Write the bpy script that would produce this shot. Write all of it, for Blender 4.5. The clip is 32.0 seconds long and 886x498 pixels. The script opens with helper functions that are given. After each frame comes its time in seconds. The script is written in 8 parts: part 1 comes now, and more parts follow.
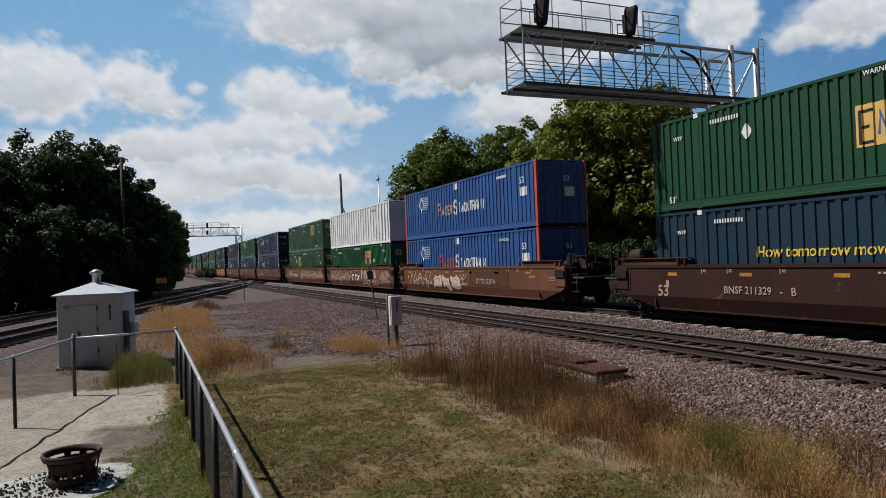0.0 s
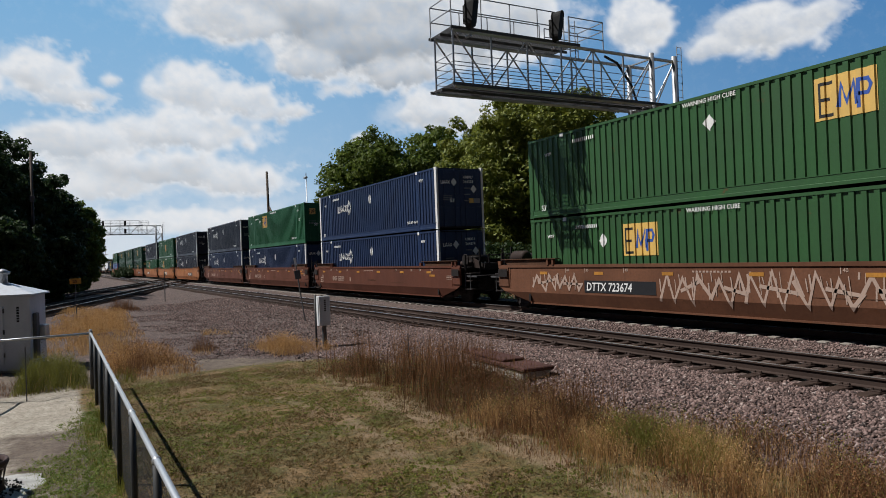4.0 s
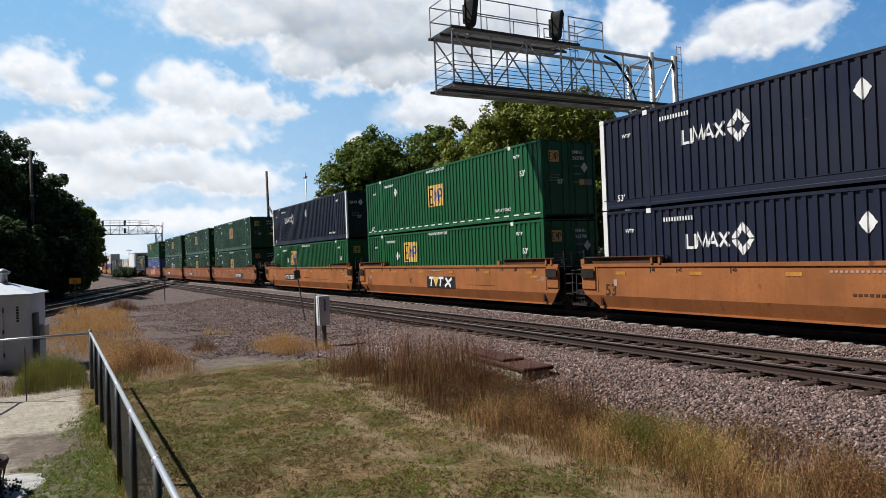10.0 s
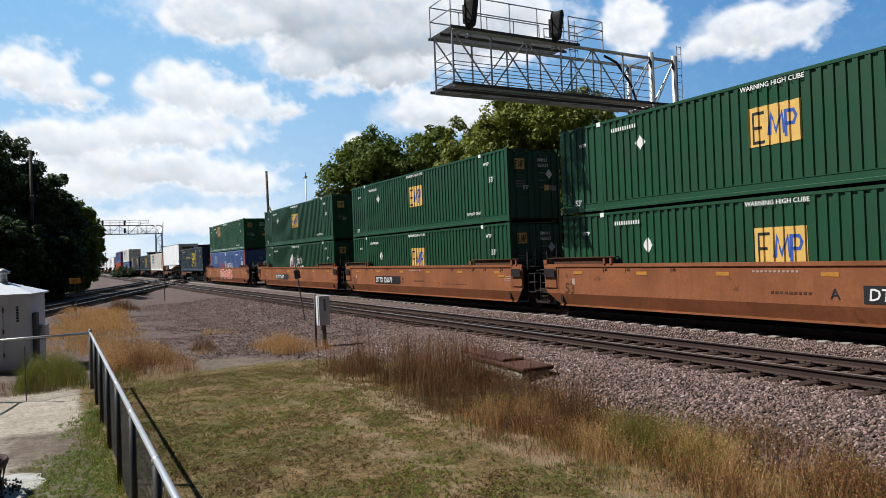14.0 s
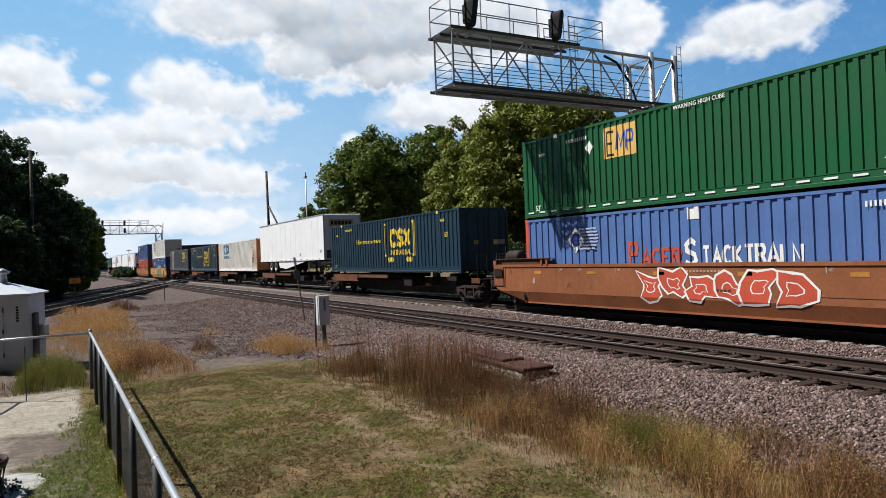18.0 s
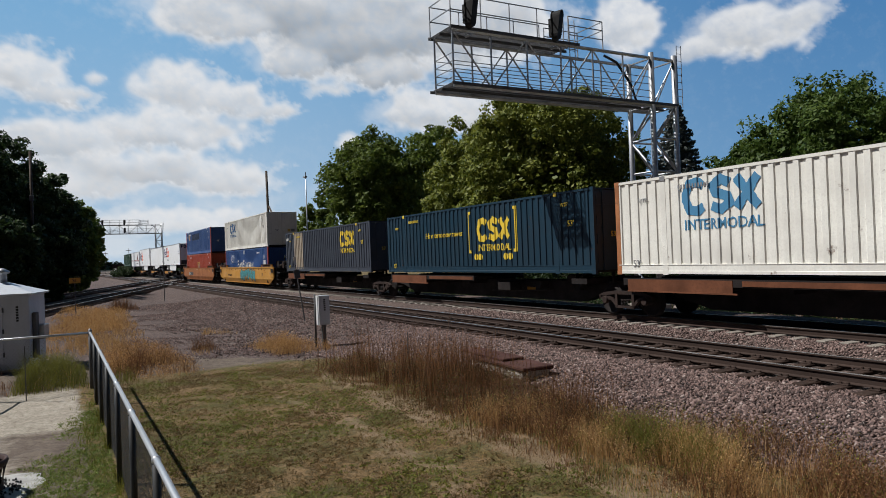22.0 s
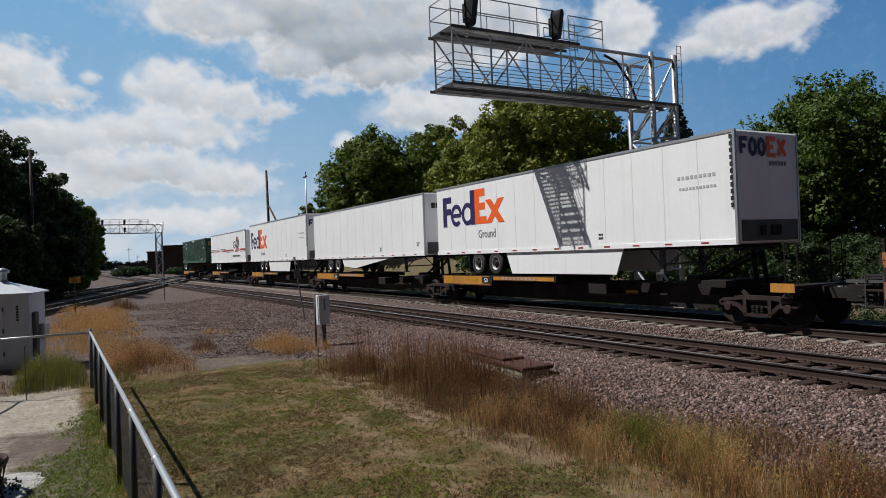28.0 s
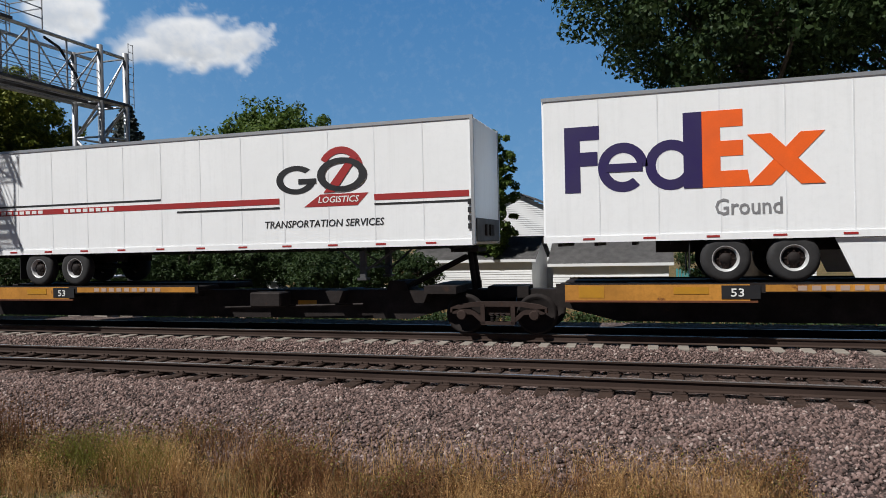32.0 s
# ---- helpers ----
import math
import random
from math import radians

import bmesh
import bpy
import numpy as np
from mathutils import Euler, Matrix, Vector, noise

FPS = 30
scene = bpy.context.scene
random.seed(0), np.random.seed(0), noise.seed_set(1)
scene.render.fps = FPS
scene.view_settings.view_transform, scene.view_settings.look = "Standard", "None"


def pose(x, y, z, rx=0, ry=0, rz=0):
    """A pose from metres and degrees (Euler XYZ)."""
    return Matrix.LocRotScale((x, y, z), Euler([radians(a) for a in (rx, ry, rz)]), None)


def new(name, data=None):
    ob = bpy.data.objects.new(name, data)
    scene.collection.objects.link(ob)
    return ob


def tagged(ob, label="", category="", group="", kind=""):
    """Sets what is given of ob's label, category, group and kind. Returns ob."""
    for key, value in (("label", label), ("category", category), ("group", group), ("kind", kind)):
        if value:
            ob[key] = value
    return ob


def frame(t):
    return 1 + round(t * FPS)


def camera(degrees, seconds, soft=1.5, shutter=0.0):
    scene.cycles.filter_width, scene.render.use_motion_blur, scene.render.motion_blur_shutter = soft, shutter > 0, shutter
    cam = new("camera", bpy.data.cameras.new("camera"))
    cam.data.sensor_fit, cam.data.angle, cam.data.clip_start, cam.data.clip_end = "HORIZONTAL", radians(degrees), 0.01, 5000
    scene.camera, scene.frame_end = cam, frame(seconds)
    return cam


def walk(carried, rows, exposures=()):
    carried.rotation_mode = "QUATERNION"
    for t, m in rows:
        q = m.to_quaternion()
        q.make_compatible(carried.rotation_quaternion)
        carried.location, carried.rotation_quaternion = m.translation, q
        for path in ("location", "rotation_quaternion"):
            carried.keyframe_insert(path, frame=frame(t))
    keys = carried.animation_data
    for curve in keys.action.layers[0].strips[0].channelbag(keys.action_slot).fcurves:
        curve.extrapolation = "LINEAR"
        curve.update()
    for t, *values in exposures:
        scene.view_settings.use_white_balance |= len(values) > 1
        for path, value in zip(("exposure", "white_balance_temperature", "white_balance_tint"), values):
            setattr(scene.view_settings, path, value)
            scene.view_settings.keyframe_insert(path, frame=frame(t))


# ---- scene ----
cam = camera(65.26, 32.0, 0.9)
# yaw, pitch and roll of the hand-held camera, which stands in one spot 2.17 m above the rails
PATH = [
    (0.0, 66.5, 0.76, 2.25), (0.5, 63.3, 0.56, 2.27), (1.0, 60.74, 0.55, 2.2), (1.5, 60.64, 0.50, 2.2), (9.0, 60.62, 0.47, 2.2), (20.0, 60.6, 0.45, 2.2),
    (28.9, 60.6, 0.40, 2.2), (29.5, 60.21, 0.62, 1.96), (30.0, 57.46, 0.47, 1.87), (30.5, 54.9, 0.36, 1.81), (31.0, 46.73, 0.16, 1.87),
    (31.5, 33.99, -0.25, 1.89), (32.0, 17.25, -0.45, 1.32),
]
walk(cam, [(t, pose(0, 0, 2.17, 90 + p, r, y)) for t, y, p, r in PATH], [(0, 0.0), (0.5, 0.0), (1.5, -0.06), (3.0, 0.02), (4.5, 0.15), (6.0, 0.36), (11.0, 0.42), (16.0, 0.47), (18.0, 0.43), (19.5, 0.09), (22.0, 0.03), (23.0, 0.30), (25.5, 0.28), (28.0, -0.01), (29.5, -0.13), (30.5, -0.07), (31.0, -0.09), (32, 0.12)])

# ---- daylight ----
SUN = Vector((0.46, 0.60, -1.0)).normalized()
sun_data = bpy.data.lights.new("sun", "SUN")
sun_data.energy, sun_data.angle, sun_data.color = 5.0, radians(0.53), (1.0, 0.98, 0.945)
sun = new("sun", sun_data)
sun.rotation_euler = SUN.to_track_quat("-Z", "Y").to_euler()
world = bpy.data.worlds.new("sky")
scene.world = world
world.use_nodes = True
wn, wl = world.node_tree.nodes, world.node_tree.links
sky = wn.new("ShaderNodeTexSky")
sky.sky_type, sky.sun_disc = "NISHITA", False
sky.sun_elevation = math.asin(-SUN.z)
sky.sun_rotation = math.atan2(-SUN.x, -SUN.y)
sky.air_density, sky.dust_density, sky.ozone_density = 0.12, 0.02, 1.0
wl.new(sky.outputs[0], wn["Background"].inputs[0])
wn["Background"].inputs[1].default_value = 0.05


# ---- materials ----
def nodes_of(name):
    m = bpy.data.materials.new(name)
    m.use_nodes = True
    return m, m.node_tree.nodes, m.node_tree.links, m.node_tree.nodes["Principled BSDF"]


def mixrgb(n, l, a, b, fac):
    x = n.new("ShaderNodeMix")
    x.data_type = "RGBA"
    for sock, v in ((x.inputs[0], fac), (x.inputs[6], a), (x.inputs[7], b)):
        if isinstance(v, (tuple, list)):
            sock.default_value = (*v[:3], 1)
        elif isinstance(v, (int, float)):
            sock.default_value = v
        else:
            l.new(v, sock)
    return x.outputs[2]


def noise_tex(n, l, scale, detail=4, rough=0.55, stretch=(1, 1, 1), shift=True):
    co = n.new("ShaderNodeTexCoord")
    mp = n.new("ShaderNodeMapping")
    mp.inputs[3].default_value = stretch
    l.new(co.outputs[3], mp.inputs[0])
    t = n.new("ShaderNodeTexNoise")
    t.noise_dimensions = "4D"
    t.inputs["Scale"].default_value, t.inputs["Detail"].default_value, t.inputs["Roughness"].default_value = scale, detail, rough
    l.new(mp.outputs[0], t.inputs["Vector"])
    if shift:
        info = n.new("ShaderNodeObjectInfo")
        k = n.new("ShaderNodeMath")
        k.operation = "MULTIPLY"
        k.inputs[1].default_value = 37.0
        l.new(info.outputs["Random"], k.inputs[0])
        l.new(k.outputs[0], t.inputs["W"])
    return t.outputs[0]


def ramp(n, l, src, stops):
    r = n.new("ShaderNodeValToRGB")
    e = r.color_ramp.elements
    while len(e) < len(stops):
        e.new(0.5)
    for el, (p, c) in zip(e, stops):
        el.position = p
        el.color = (*c, 1) if isinstance(c, (tuple, list)) else (c, c, c, 1)
    l.new(src, r.inputs[0])
    return r.outputs[0]


def add_bump(n, l, p, src, strength, dist=0.02):
    b = n.new("ShaderNodeBump")
    b.inputs["Strength"].default_value, b.inputs["Distance"].default_value = strength, dist
    l.new(src, b.inputs["Height"])
    l.new(b.outputs[0], p.inputs["Normal"])


def mat(name, col, rough=0.6, metal=0.0, var=0.25, scale=1.2, fine=25.0, bump=0.15, rust=0.0, rust_col=(0.13, 0.05, 0.02), streak=0.0, spec=0.5):
    """Paint, metal, wood or plastic: blotches, grain, upright streaks and rust."""
    m, n, l, p = nodes_of(name)
    big = noise_tex(n, l, scale)
    small = noise_tex(n, l, fine, 3)
    dark = tuple(c * (1 - var) for c in col)
    lite = tuple(min(0.95, c * (1 + var * 0.6)) for c in col)
    c = mixrgb(n, l, dark, lite, ramp(n, l, big, [(0.3, 0.0), (0.7, 1.0)]))
    c = mixrgb(n, l, c, dark, ramp(n, l, small, [(0.45, 0.0), (0.8, 0.7)]))
    if streak:
        s = noise_tex(n, l, 2.2, 5, 0.6, (3.0, 3.0, 0.18))
        c = mixrgb(n, l, c, tuple(v * 0.5 + 0.003 for v in col), ramp(n, l, s, [(0.5, 0.0), (0.78, streak)]))
    if rust:
        r = noise_tex(n, l, 1.9, 7, 0.68)
        c = mixrgb(n, l, c, rust_col, ramp(n, l, r, [(0.66 - rust * 0.3, 0.0), (0.74 - rust * 0.3, 1.0)]))
    l.new(c, p.inputs["Base Color"])
    rr = ramp(n, l, big, [(0.3, min(1, rough + 0.1)), (0.7, max(0.05, rough - 0.1))])
    l.new(rr, p.inputs["Roughness"])
    p.inputs["Metallic"].default_value = metal
    p.inputs["Specular IOR Level"].default_value = spec
    if bump:
        add_bump(n, l, p, small, bump)
    return m


M = {}
PAINTS = {
    "green": (0.011, 0.098, 0.034), "green2": (0.014, 0.068, 0.032), "green3": (0.035, 0.10, 0.036), "navy": (0.013, 0.017, 0.036), "navy2": (0.016, 0.032, 0.085),
    "blue": (0.035, 0.10, 0.30), "blue2": (0.09, 0.17, 0.40), "csxblue": (0.013, 0.038, 0.062), "slate": (0.055, 0.064, 0.085),
    "cream": (0.86, 0.83, 0.765), "white": (0.86, 0.87, 0.88), "orange": (0.50, 0.075, 0.025), "redpost": (0.55, 0.09, 0.05),
    "logo_yellow": (0.78, 0.56, 0.05), "logo_blue": (0.03, 0.09, 0.38), "logo_white": (0.78, 0.78, 0.76), "logo_purple": (0.022, 0.012, 0.085),
    "logo_orange": (0.85, 0.12, 0.01), "logo_red": (0.32, 0.018, 0.018), "logo_black": (0.012, 0.012, 0.014), "logo_gold": (0.70, 0.45, 0.12), "logo_grey": (0.22, 0.22, 0.23),
    "logo_sky": (0.07, 0.24, 0.42), "logo_sea": (0.025, 0.14, 0.36), "logo_haze": (0.46, 0.46, 0.48), "logo_teal": (0.06, 0.27, 0.29), "logo_peach": (0.55, 0.33, 0.20), "logo_faint": (0.42, 0.30, 0.24), "logo_chalk": (0.56, 0.45, 0.37), "logo_dim": (0.36, 0.42, 0.55),
}
for k, c in PAINTS.items():
    if k.startswith("logo"):
        M[k] = mat(k, c, 0.55, 0, 0.12, 2.0, 30, 0.03)
    else:
        M[k] = mat(k, c, 0.45, 0, 0.22, 0.7, 20, 0.08, rust=0.02 if k not in ("cream",) else 0.06, streak=0.35 if k not in ("cream", "white") else 0.2, spec=0.35)
M["trailer"] = mat("trailer_white", (0.84, 0.85, 0.86), 0.38, 0, 0.06, 0.5, 12, 0.03, streak=0.16)
M["seam"] = mat("panel_seam", (0.74, 0.75, 0.77), 0.45, 0, 0.1, 0.5, 12, 0.03)
M["beige"] = mat("faded_panel", (0.36, 0.30, 0.23), 0.7, 0, 0.3, 1.0, 18, 0.1, rust=0.06, streak=0.4)
M["rust_streak"] = mat("rust_streaked_cream", (0.66, 0.60, 0.50), 0.7, 0, 0.2, 1.0, 18, 0.1, rust=0.42, rust_col=(0.36, 0.15, 0.06), streak=0.5)
M["rusty"] = mat("rusty_cream", (0.42, 0.16, 0.06), 0.8, 0, 0.4, 1.4, 18, 0.3, rust=0.25)
M["well_maroon"] = mat("well_maroon", (0.042, 0.017, 0.013), 0.7, 0, 0.35, 0.6, 14, 0.15, rust=0.16, streak=0.4, spec=0.2)
M["well_brown"] = mat("well_brown", (0.15, 0.064, 0.035), 0.75, 0, 0.35, 0.6, 14, 0.15, rust=0.2, streak=0.4, spec=0.2)
M["well_red"] = mat("well_red", (0.115, 0.040, 0.024), 0.65, 0, 0.25, 0.6, 14, 0.12, rust=0.1, streak=0.3, spec=0.2)
M["well_orange"] = mat("well_orange", (0.34, 0.125, 0.042), 0.65, 0, 0.3, 0.8, 14, 0.12, rust=0.14, streak=0.5, spec=0.2)
M["well_rust"] = mat("well_rust", (0.27, 0.098, 0.042), 0.7, 0, 0.35, 0.6, 14, 0.15, rust=0.15, streak=0.4, spec=0.2)
M["well_yellow"] = mat("well_yellow", (0.50, 0.25, 0.055), 0.6, 0, 0.2, 0.6, 14, 0.1, rust=0.06, streak=0.35, spec=0.2)
M["deck_yellow"] = mat("deck_yellow", (0.48, 0.215, 0.04), 0.65, 0, 0.35, 1.0, 14, 0.15, rust=0.2, streak=0.4, spec=0.2)
M["deck_rust"] = mat("deck_rust", (0.16, 0.06, 0.03), 0.8, 0, 0.4, 1.0, 14, 0.2, rust=0.2, spec=0.2)
M["sill"] = mat("well_sill", (0.085, 0.040, 0.022), 0.8, 0, 0.4, 1.0, 14, 0.15, rust=0.2, spec=0.2)
M["iron"] = mat("grimy_iron", (0.026, 0.021, 0.020), 0.75, 0.2, 0.4, 2.0, 20, 0.25, rust=0.12, rust_col=(0.05, 0.028, 0.02), spec=0.2)
M["frame_grey"] = mat("truck_frame", (0.040, 0.026, 0.022), 0.8, 0.0, 0.35, 2.0, 20, 0.25, rust=0.12, rust_col=(0.07, 0.032, 0.02), spec=0.2)
M["steel_bright"] = mat("wheel_steel", (0.5, 0.48, 0.46), 0.35, 0.9, 0.2, 3, 40, 0.05)
M["rail"] = mat("rail_side", (0.045, 0.028, 0.022), 0.8, 0.0, 0.3, 0.6, 30, 0.2, spec=0.25)
M["rail_top"] = mat("rail_head", (0.55, 0.53, 0.52), 0.3, 0.9, 0.25, 0.5, 30, 0.05)
M["tie_wood"] = mat("tie_wood", (0.048, 0.029, 0.022), 0.95, 0, 0.45, 2.0, 30, 0.6, spec=0.2)
M["tie_conc"] = mat("tie_concrete", (0.25, 0.22, 0.19), 0.9, 0, 0.25, 2.0, 30, 0.3)
M["galv"] = mat("galvanised", (0.42, 0.43, 0.45), 0.45, 0.6, 0.2, 1.5, 25, 0.08)
M["galv_dark"] = mat("weathered_steel", (0.085, 0.085, 0.09), 0.65, 0.3, 0.3, 1.5, 25, 0.1)
M["fence_dark"] = mat("fence_coating", (0.02, 0.021, 0.022), 0.5, 0.2, 0.3, 3, 30, 0.05)
M["fence_wire"] = mat("fence_wire", (0.11, 0.112, 0.12), 0.5, 0.3, 0.3, 3, 30, 0.05)
M["black"] = mat("matt_black", (0.008, 0.008, 0.009), 0.8, 0, 0.3, 2, 30, 0.05)
M["rubber"] = mat("tyre_rubber", (0.022, 0.021, 0.022), 0.85, 0, 0.3, 4, 40, 0.2)
M["rim"] = mat("wheel_rim", (0.62, 0.62, 0.62), 0.4, 0.3, 0.2, 4, 30, 0.05)
M["shed"] = mat("shed_paint", (0.52, 0.55, 0.60), 0.5, 0, 0.15, 0.8, 18, 0.08, streak=0.3)
M["concrete"] = mat("concrete", (0.36, 0.32, 0.28), 0.9, 0, 0.25, 1.2, 30, 0.3)
M["slab_red"] = mat("slab_cover", (0.075, 0.034, 0.028), 0.95, 0, 0.35, 1.5, 25, 0.4, spec=0.2)
M["yellow_sign"] = mat("yellow_sign", (0.46, 0.22, 0.015), 0.5, 0, 0.15, 3, 30, 0.03)
M["wood_pole"] = mat("pole_wood", (0.075, 0.055, 0.042), 0.9, 0, 0.35, 1.5, 25, 0.4)
M["bark"] = mat("bark", (0.07, 0.055, 0.042), 0.95, 0, 0.4, 3, 14, 0.8)
M["siding"] = mat("white_siding", (0.72, 0.73, 0.74), 0.6, 0, 0.08, 1, 20, 0.05)
M["roof"] = mat("shingle_roof", (0.16, 0.155, 0.155), 0.9, 0, 0.3, 2, 30, 0.4)
M["brick_dark"] = mat("dark_building", (0.045, 0.035, 0.032), 0.9, 0, 0.3, 0.5, 8, 0.2)
M["glass_dark"] = mat("dark_glass", (0.02, 0.022, 0.025), 0.1, 0, 0.1, 2, 20, 0.0)
M["ash"] = mat("white_ash", (0.40, 0.39, 0.37), 0.95, 0, 0.35, 5, 40, 0.6)
M["charcoal"] = mat("charcoal", (0.02, 0.02, 0.02), 0.95, 0, 0.5, 8, 40, 0.8)
M["pit_rust"] = mat("rusted_bowl", (0.055, 0.028, 0.025), 0.8, 0.3, 0.4, 5, 40, 0.3, rust=0.15)


def leaf_mat(name, a, b, trans=0.25):
    m, n, l, p = nodes_of(name)
    g = n.new("ShaderNodeNewGeometry")
    big = noise_tex(n, l, 0.35, 3, shift=False)
    c = mixrgb(n, l, a, b, g.outputs["Random Per Island"])
    c = mixrgb(n, l, c, tuple(v * 0.6 for v in a), ramp(n, l, big, [(0.4, 0.0), (0.7, 0.4)]))
    l.new(c, p.inputs["Base Color"])
    p.inputs["Roughness"].default_value = 0.6
    p.inputs["Specular IOR Level"].default_value = 0.25
    tr = n.new("ShaderNodeBsdfTranslucent")
    l.new(c, tr.inputs[0])
    mx = n.new("ShaderNodeMixShader")
    mx.inputs[0].default_value = trans
    l.new(p.outputs[0], mx.inputs[1])
    l.new(tr.outputs[0], mx.inputs[2])
    l.new(mx.outputs[0], n["Material Output"].inputs[0])
    return m


M["leaf_maple"] = leaf_mat("maple_leaves", (0.085, 0.118, 0.018), (0.27, 0.285, 0.046), 0.25)
M["turf_green"] = leaf_mat("turf_leaves", (0.090, 0.145, 0.020), (0.22, 0.29, 0.05), 0.3)
M["leaf_oak"] = leaf_mat("oak_leaves", (0.070, 0.115, 0.018), (0.180, 0.225, 0.042), 0.4)
M["leaf_dark"] = leaf_mat("dark_leaves", (0.020, 0.041, 0.014), (0.058, 0.092, 0.028), 0.32)
M["leaf_bright"] = leaf_mat("bright_leaves", (0.040, 0.080, 0.013), (0.118, 0.170, 0.034), 0.35)
M["needles"] = leaf_mat("spruce_needles", (0.065, 0.080, 0.074), (0.18, 0.20, 0.185), 0.15)
M["weed_brown"] = leaf_mat("dry_weed", (0.085, 0.040, 0.019), (0.29, 0.14, 0.058), 0.3)
M["weed_rust"] = leaf_mat("rust_weed", (0.30, 0.14, 0.042), (0.66, 0.39, 0.15), 0.35)
# darker weed colour that holds the shade at the foot of the stalks
M["weed_shade"] = leaf_mat("shaded_weed", (0.045, 0.036, 0.014), (0.13, 0.085, 0.034), 0.25)
M["weed_gold"] = leaf_mat("dry_grass", (0.36, 0.195, 0.068), (0.70, 0.46, 0.215), 0.35)
M["weed_green"] = leaf_mat("green_weed", (0.10, 0.11, 0.018), (0.27, 0.25, 0.05), 0.35)
M["lawn"] = leaf_mat("lawn_blades", (0.095, 0.068, 0.022), (0.29, 0.186, 0.083), 0.3)
M["clover"] = leaf_mat("clover_leaves", (0.105, 0.130, 0.020), (0.25, 0.255, 0.052), 0.35)


def stone_mat():
    m, n, l, p = nodes_of("ballast_stone")
    g = n.new("ShaderNodeNewGeometry")
    c = ramp(n, l, g.outputs["Random Per Island"], [(0.0, (0.018, 0.011, 0.010)), (0.35, (0.080, 0.049, 0.043)), (0.65, (0.165, 0.105, 0.092)), (0.95, (0.25, 0.170, 0.152)), (1.0, (0.40, 0.33, 0.30))])
    f = noise_tex(n, l, 40, 4, shift=False)
    c = mixrgb(n, l, c, (0.06, 0.05, 0.045), ramp(n, l, f, [(0.5, 0.0), (0.8, 0.6)]))
    l.new(c, p.inputs["Base Color"])
    p.inputs["Roughness"].default_value = 0.9
    add_bump(n, l, p, f, 0.4, 0.01)
    return m


M["stone"] = stone_mat()


# ---- mesh helpers ----
def B():
    return bmesh.new()


def box(bm, x0, x1, y0, y1, z0, z1, m=None):
    vs = [bm.verts.new(Vector((x, y, z))) for x in (x0, x1) for y in (y0, y1) for z in (z0, z1)]
    if m is not None:
        for v in vs:
            v.co = m @ v.co
    for f in ((0, 1, 3, 2), (4, 6, 7, 5), (0, 4, 5, 1), (2, 3, 7, 6), (0, 2, 6, 4), (1, 5, 7, 3)):
        bm.faces.new([vs[i] for i in f])
    return vs


def bevel_box(bm, x0, x1, y0, y1, z0, z1, r=0.02):
    """A box with chamfered edges all round."""
    c = B()
    box(c, x0, x1, y0, y1, z0, z1)
    bmesh.ops.bevel(c, geom=list(c.edges), offset=r, segments=1, affect="EDGES")
    me = bpy.data.meshes.new("tmp")
    c.to_mesh(me)
    c.free()
    bm.from_mesh(me)
    bpy.data.meshes.remove(me)


def tube(bm, a, b, r, n=8, r2=None, cap=True):
    a, b = Vector(a), Vector(b)
    d = b - a
    q = d.to_track_quat("Z", "Y").to_matrix()
    r2 = r if r2 is None else r2
    u = [bm.verts.new(a + q @ Vector((math.cos(i * 2 * math.pi / n) * r, math.sin(i * 2 * math.pi / n) * r, 0))) for i in range(n)]
    w = [bm.verts.new(b + q @ Vector((math.cos(i * 2 * math.pi / n) * r2, math.sin(i * 2 * math.pi / n) * r2, 0))) for i in range(n)]
    for i in range(n):
        j = (i + 1) % n
        bm.faces.new((u[i], u[j], w[j], w[i])).smooth = n > 6
    if cap:
        bm.faces.new(u[::-1])
        bm.faces.new(w)


def lathe(bm, prof, n=20, axis="Z", at=(0, 0, 0), cap=True):
    """Turns a profile of (radius, height) round an axis."""
    rings = []
    for r, h in prof:
        ring = []
        for i in range(n):
            a = i * 2 * math.pi / n
            c, s = math.cos(a) * r, math.sin(a) * r
            v = (c, s, h) if axis == "Z" else (c, h, s)
            ring.append(bm.verts.new(Vector(v) + Vector(at)))
        rings.append(ring)
    for a, b in zip(rings, rings[1:]):
        for i in range(n):
            j = (i + 1) % n
            bm.faces.new((a[i], a[j], b[j], b[i])).smooth = True
    if cap:
        bm.faces.new(rings[0][::-1])
        bm.faces.new(rings[-1])


def prism(bm, pts, y0, y1):
    """Extrudes an outline of (x, z) from y0 to y1."""
    a = [bm.verts.new((x, y0, z)) for x, z in pts]
    b = [bm.verts.new((x, y1, z)) for x, z in pts]
    k = len(pts)
    for i in range(k):
        j = (i + 1) % k
        bm.faces.new((a[i], a[j], b[j], b[i]))
    bm.faces.new(a[::-1])
    bm.faces.new(b)


def mesh_of(name, bm, *mats):
    bmesh.ops.recalc_face_normals(bm, faces=bm.faces)
    me = bpy.data.meshes.new(name)
    bm.to_mesh(me)
    bm.free()
    for m in mats:
        me.materials.append(M[m] if isinstance(m, str) else m)
    return me


def part(name, bm, material, parent, label="", at=None, kind=""):
    me = bm if isinstance(bm, bpy.types.Mesh) else mesh_of(name, bm, material)
    ob = new(name, me)
    ob.parent = parent
    if at is not None:
        ob.matrix_basis = at
    return tagged(ob, label, kind=kind)


def thing(name, label, category, group="", kind="", at=None, bm=None, material=None):
    ob = new(name, mesh_of(name, bm, material) if bm is not None else None)
    if at is not None:
        ob.matrix_basis = at
    return tagged(ob, label, category, group, kind)


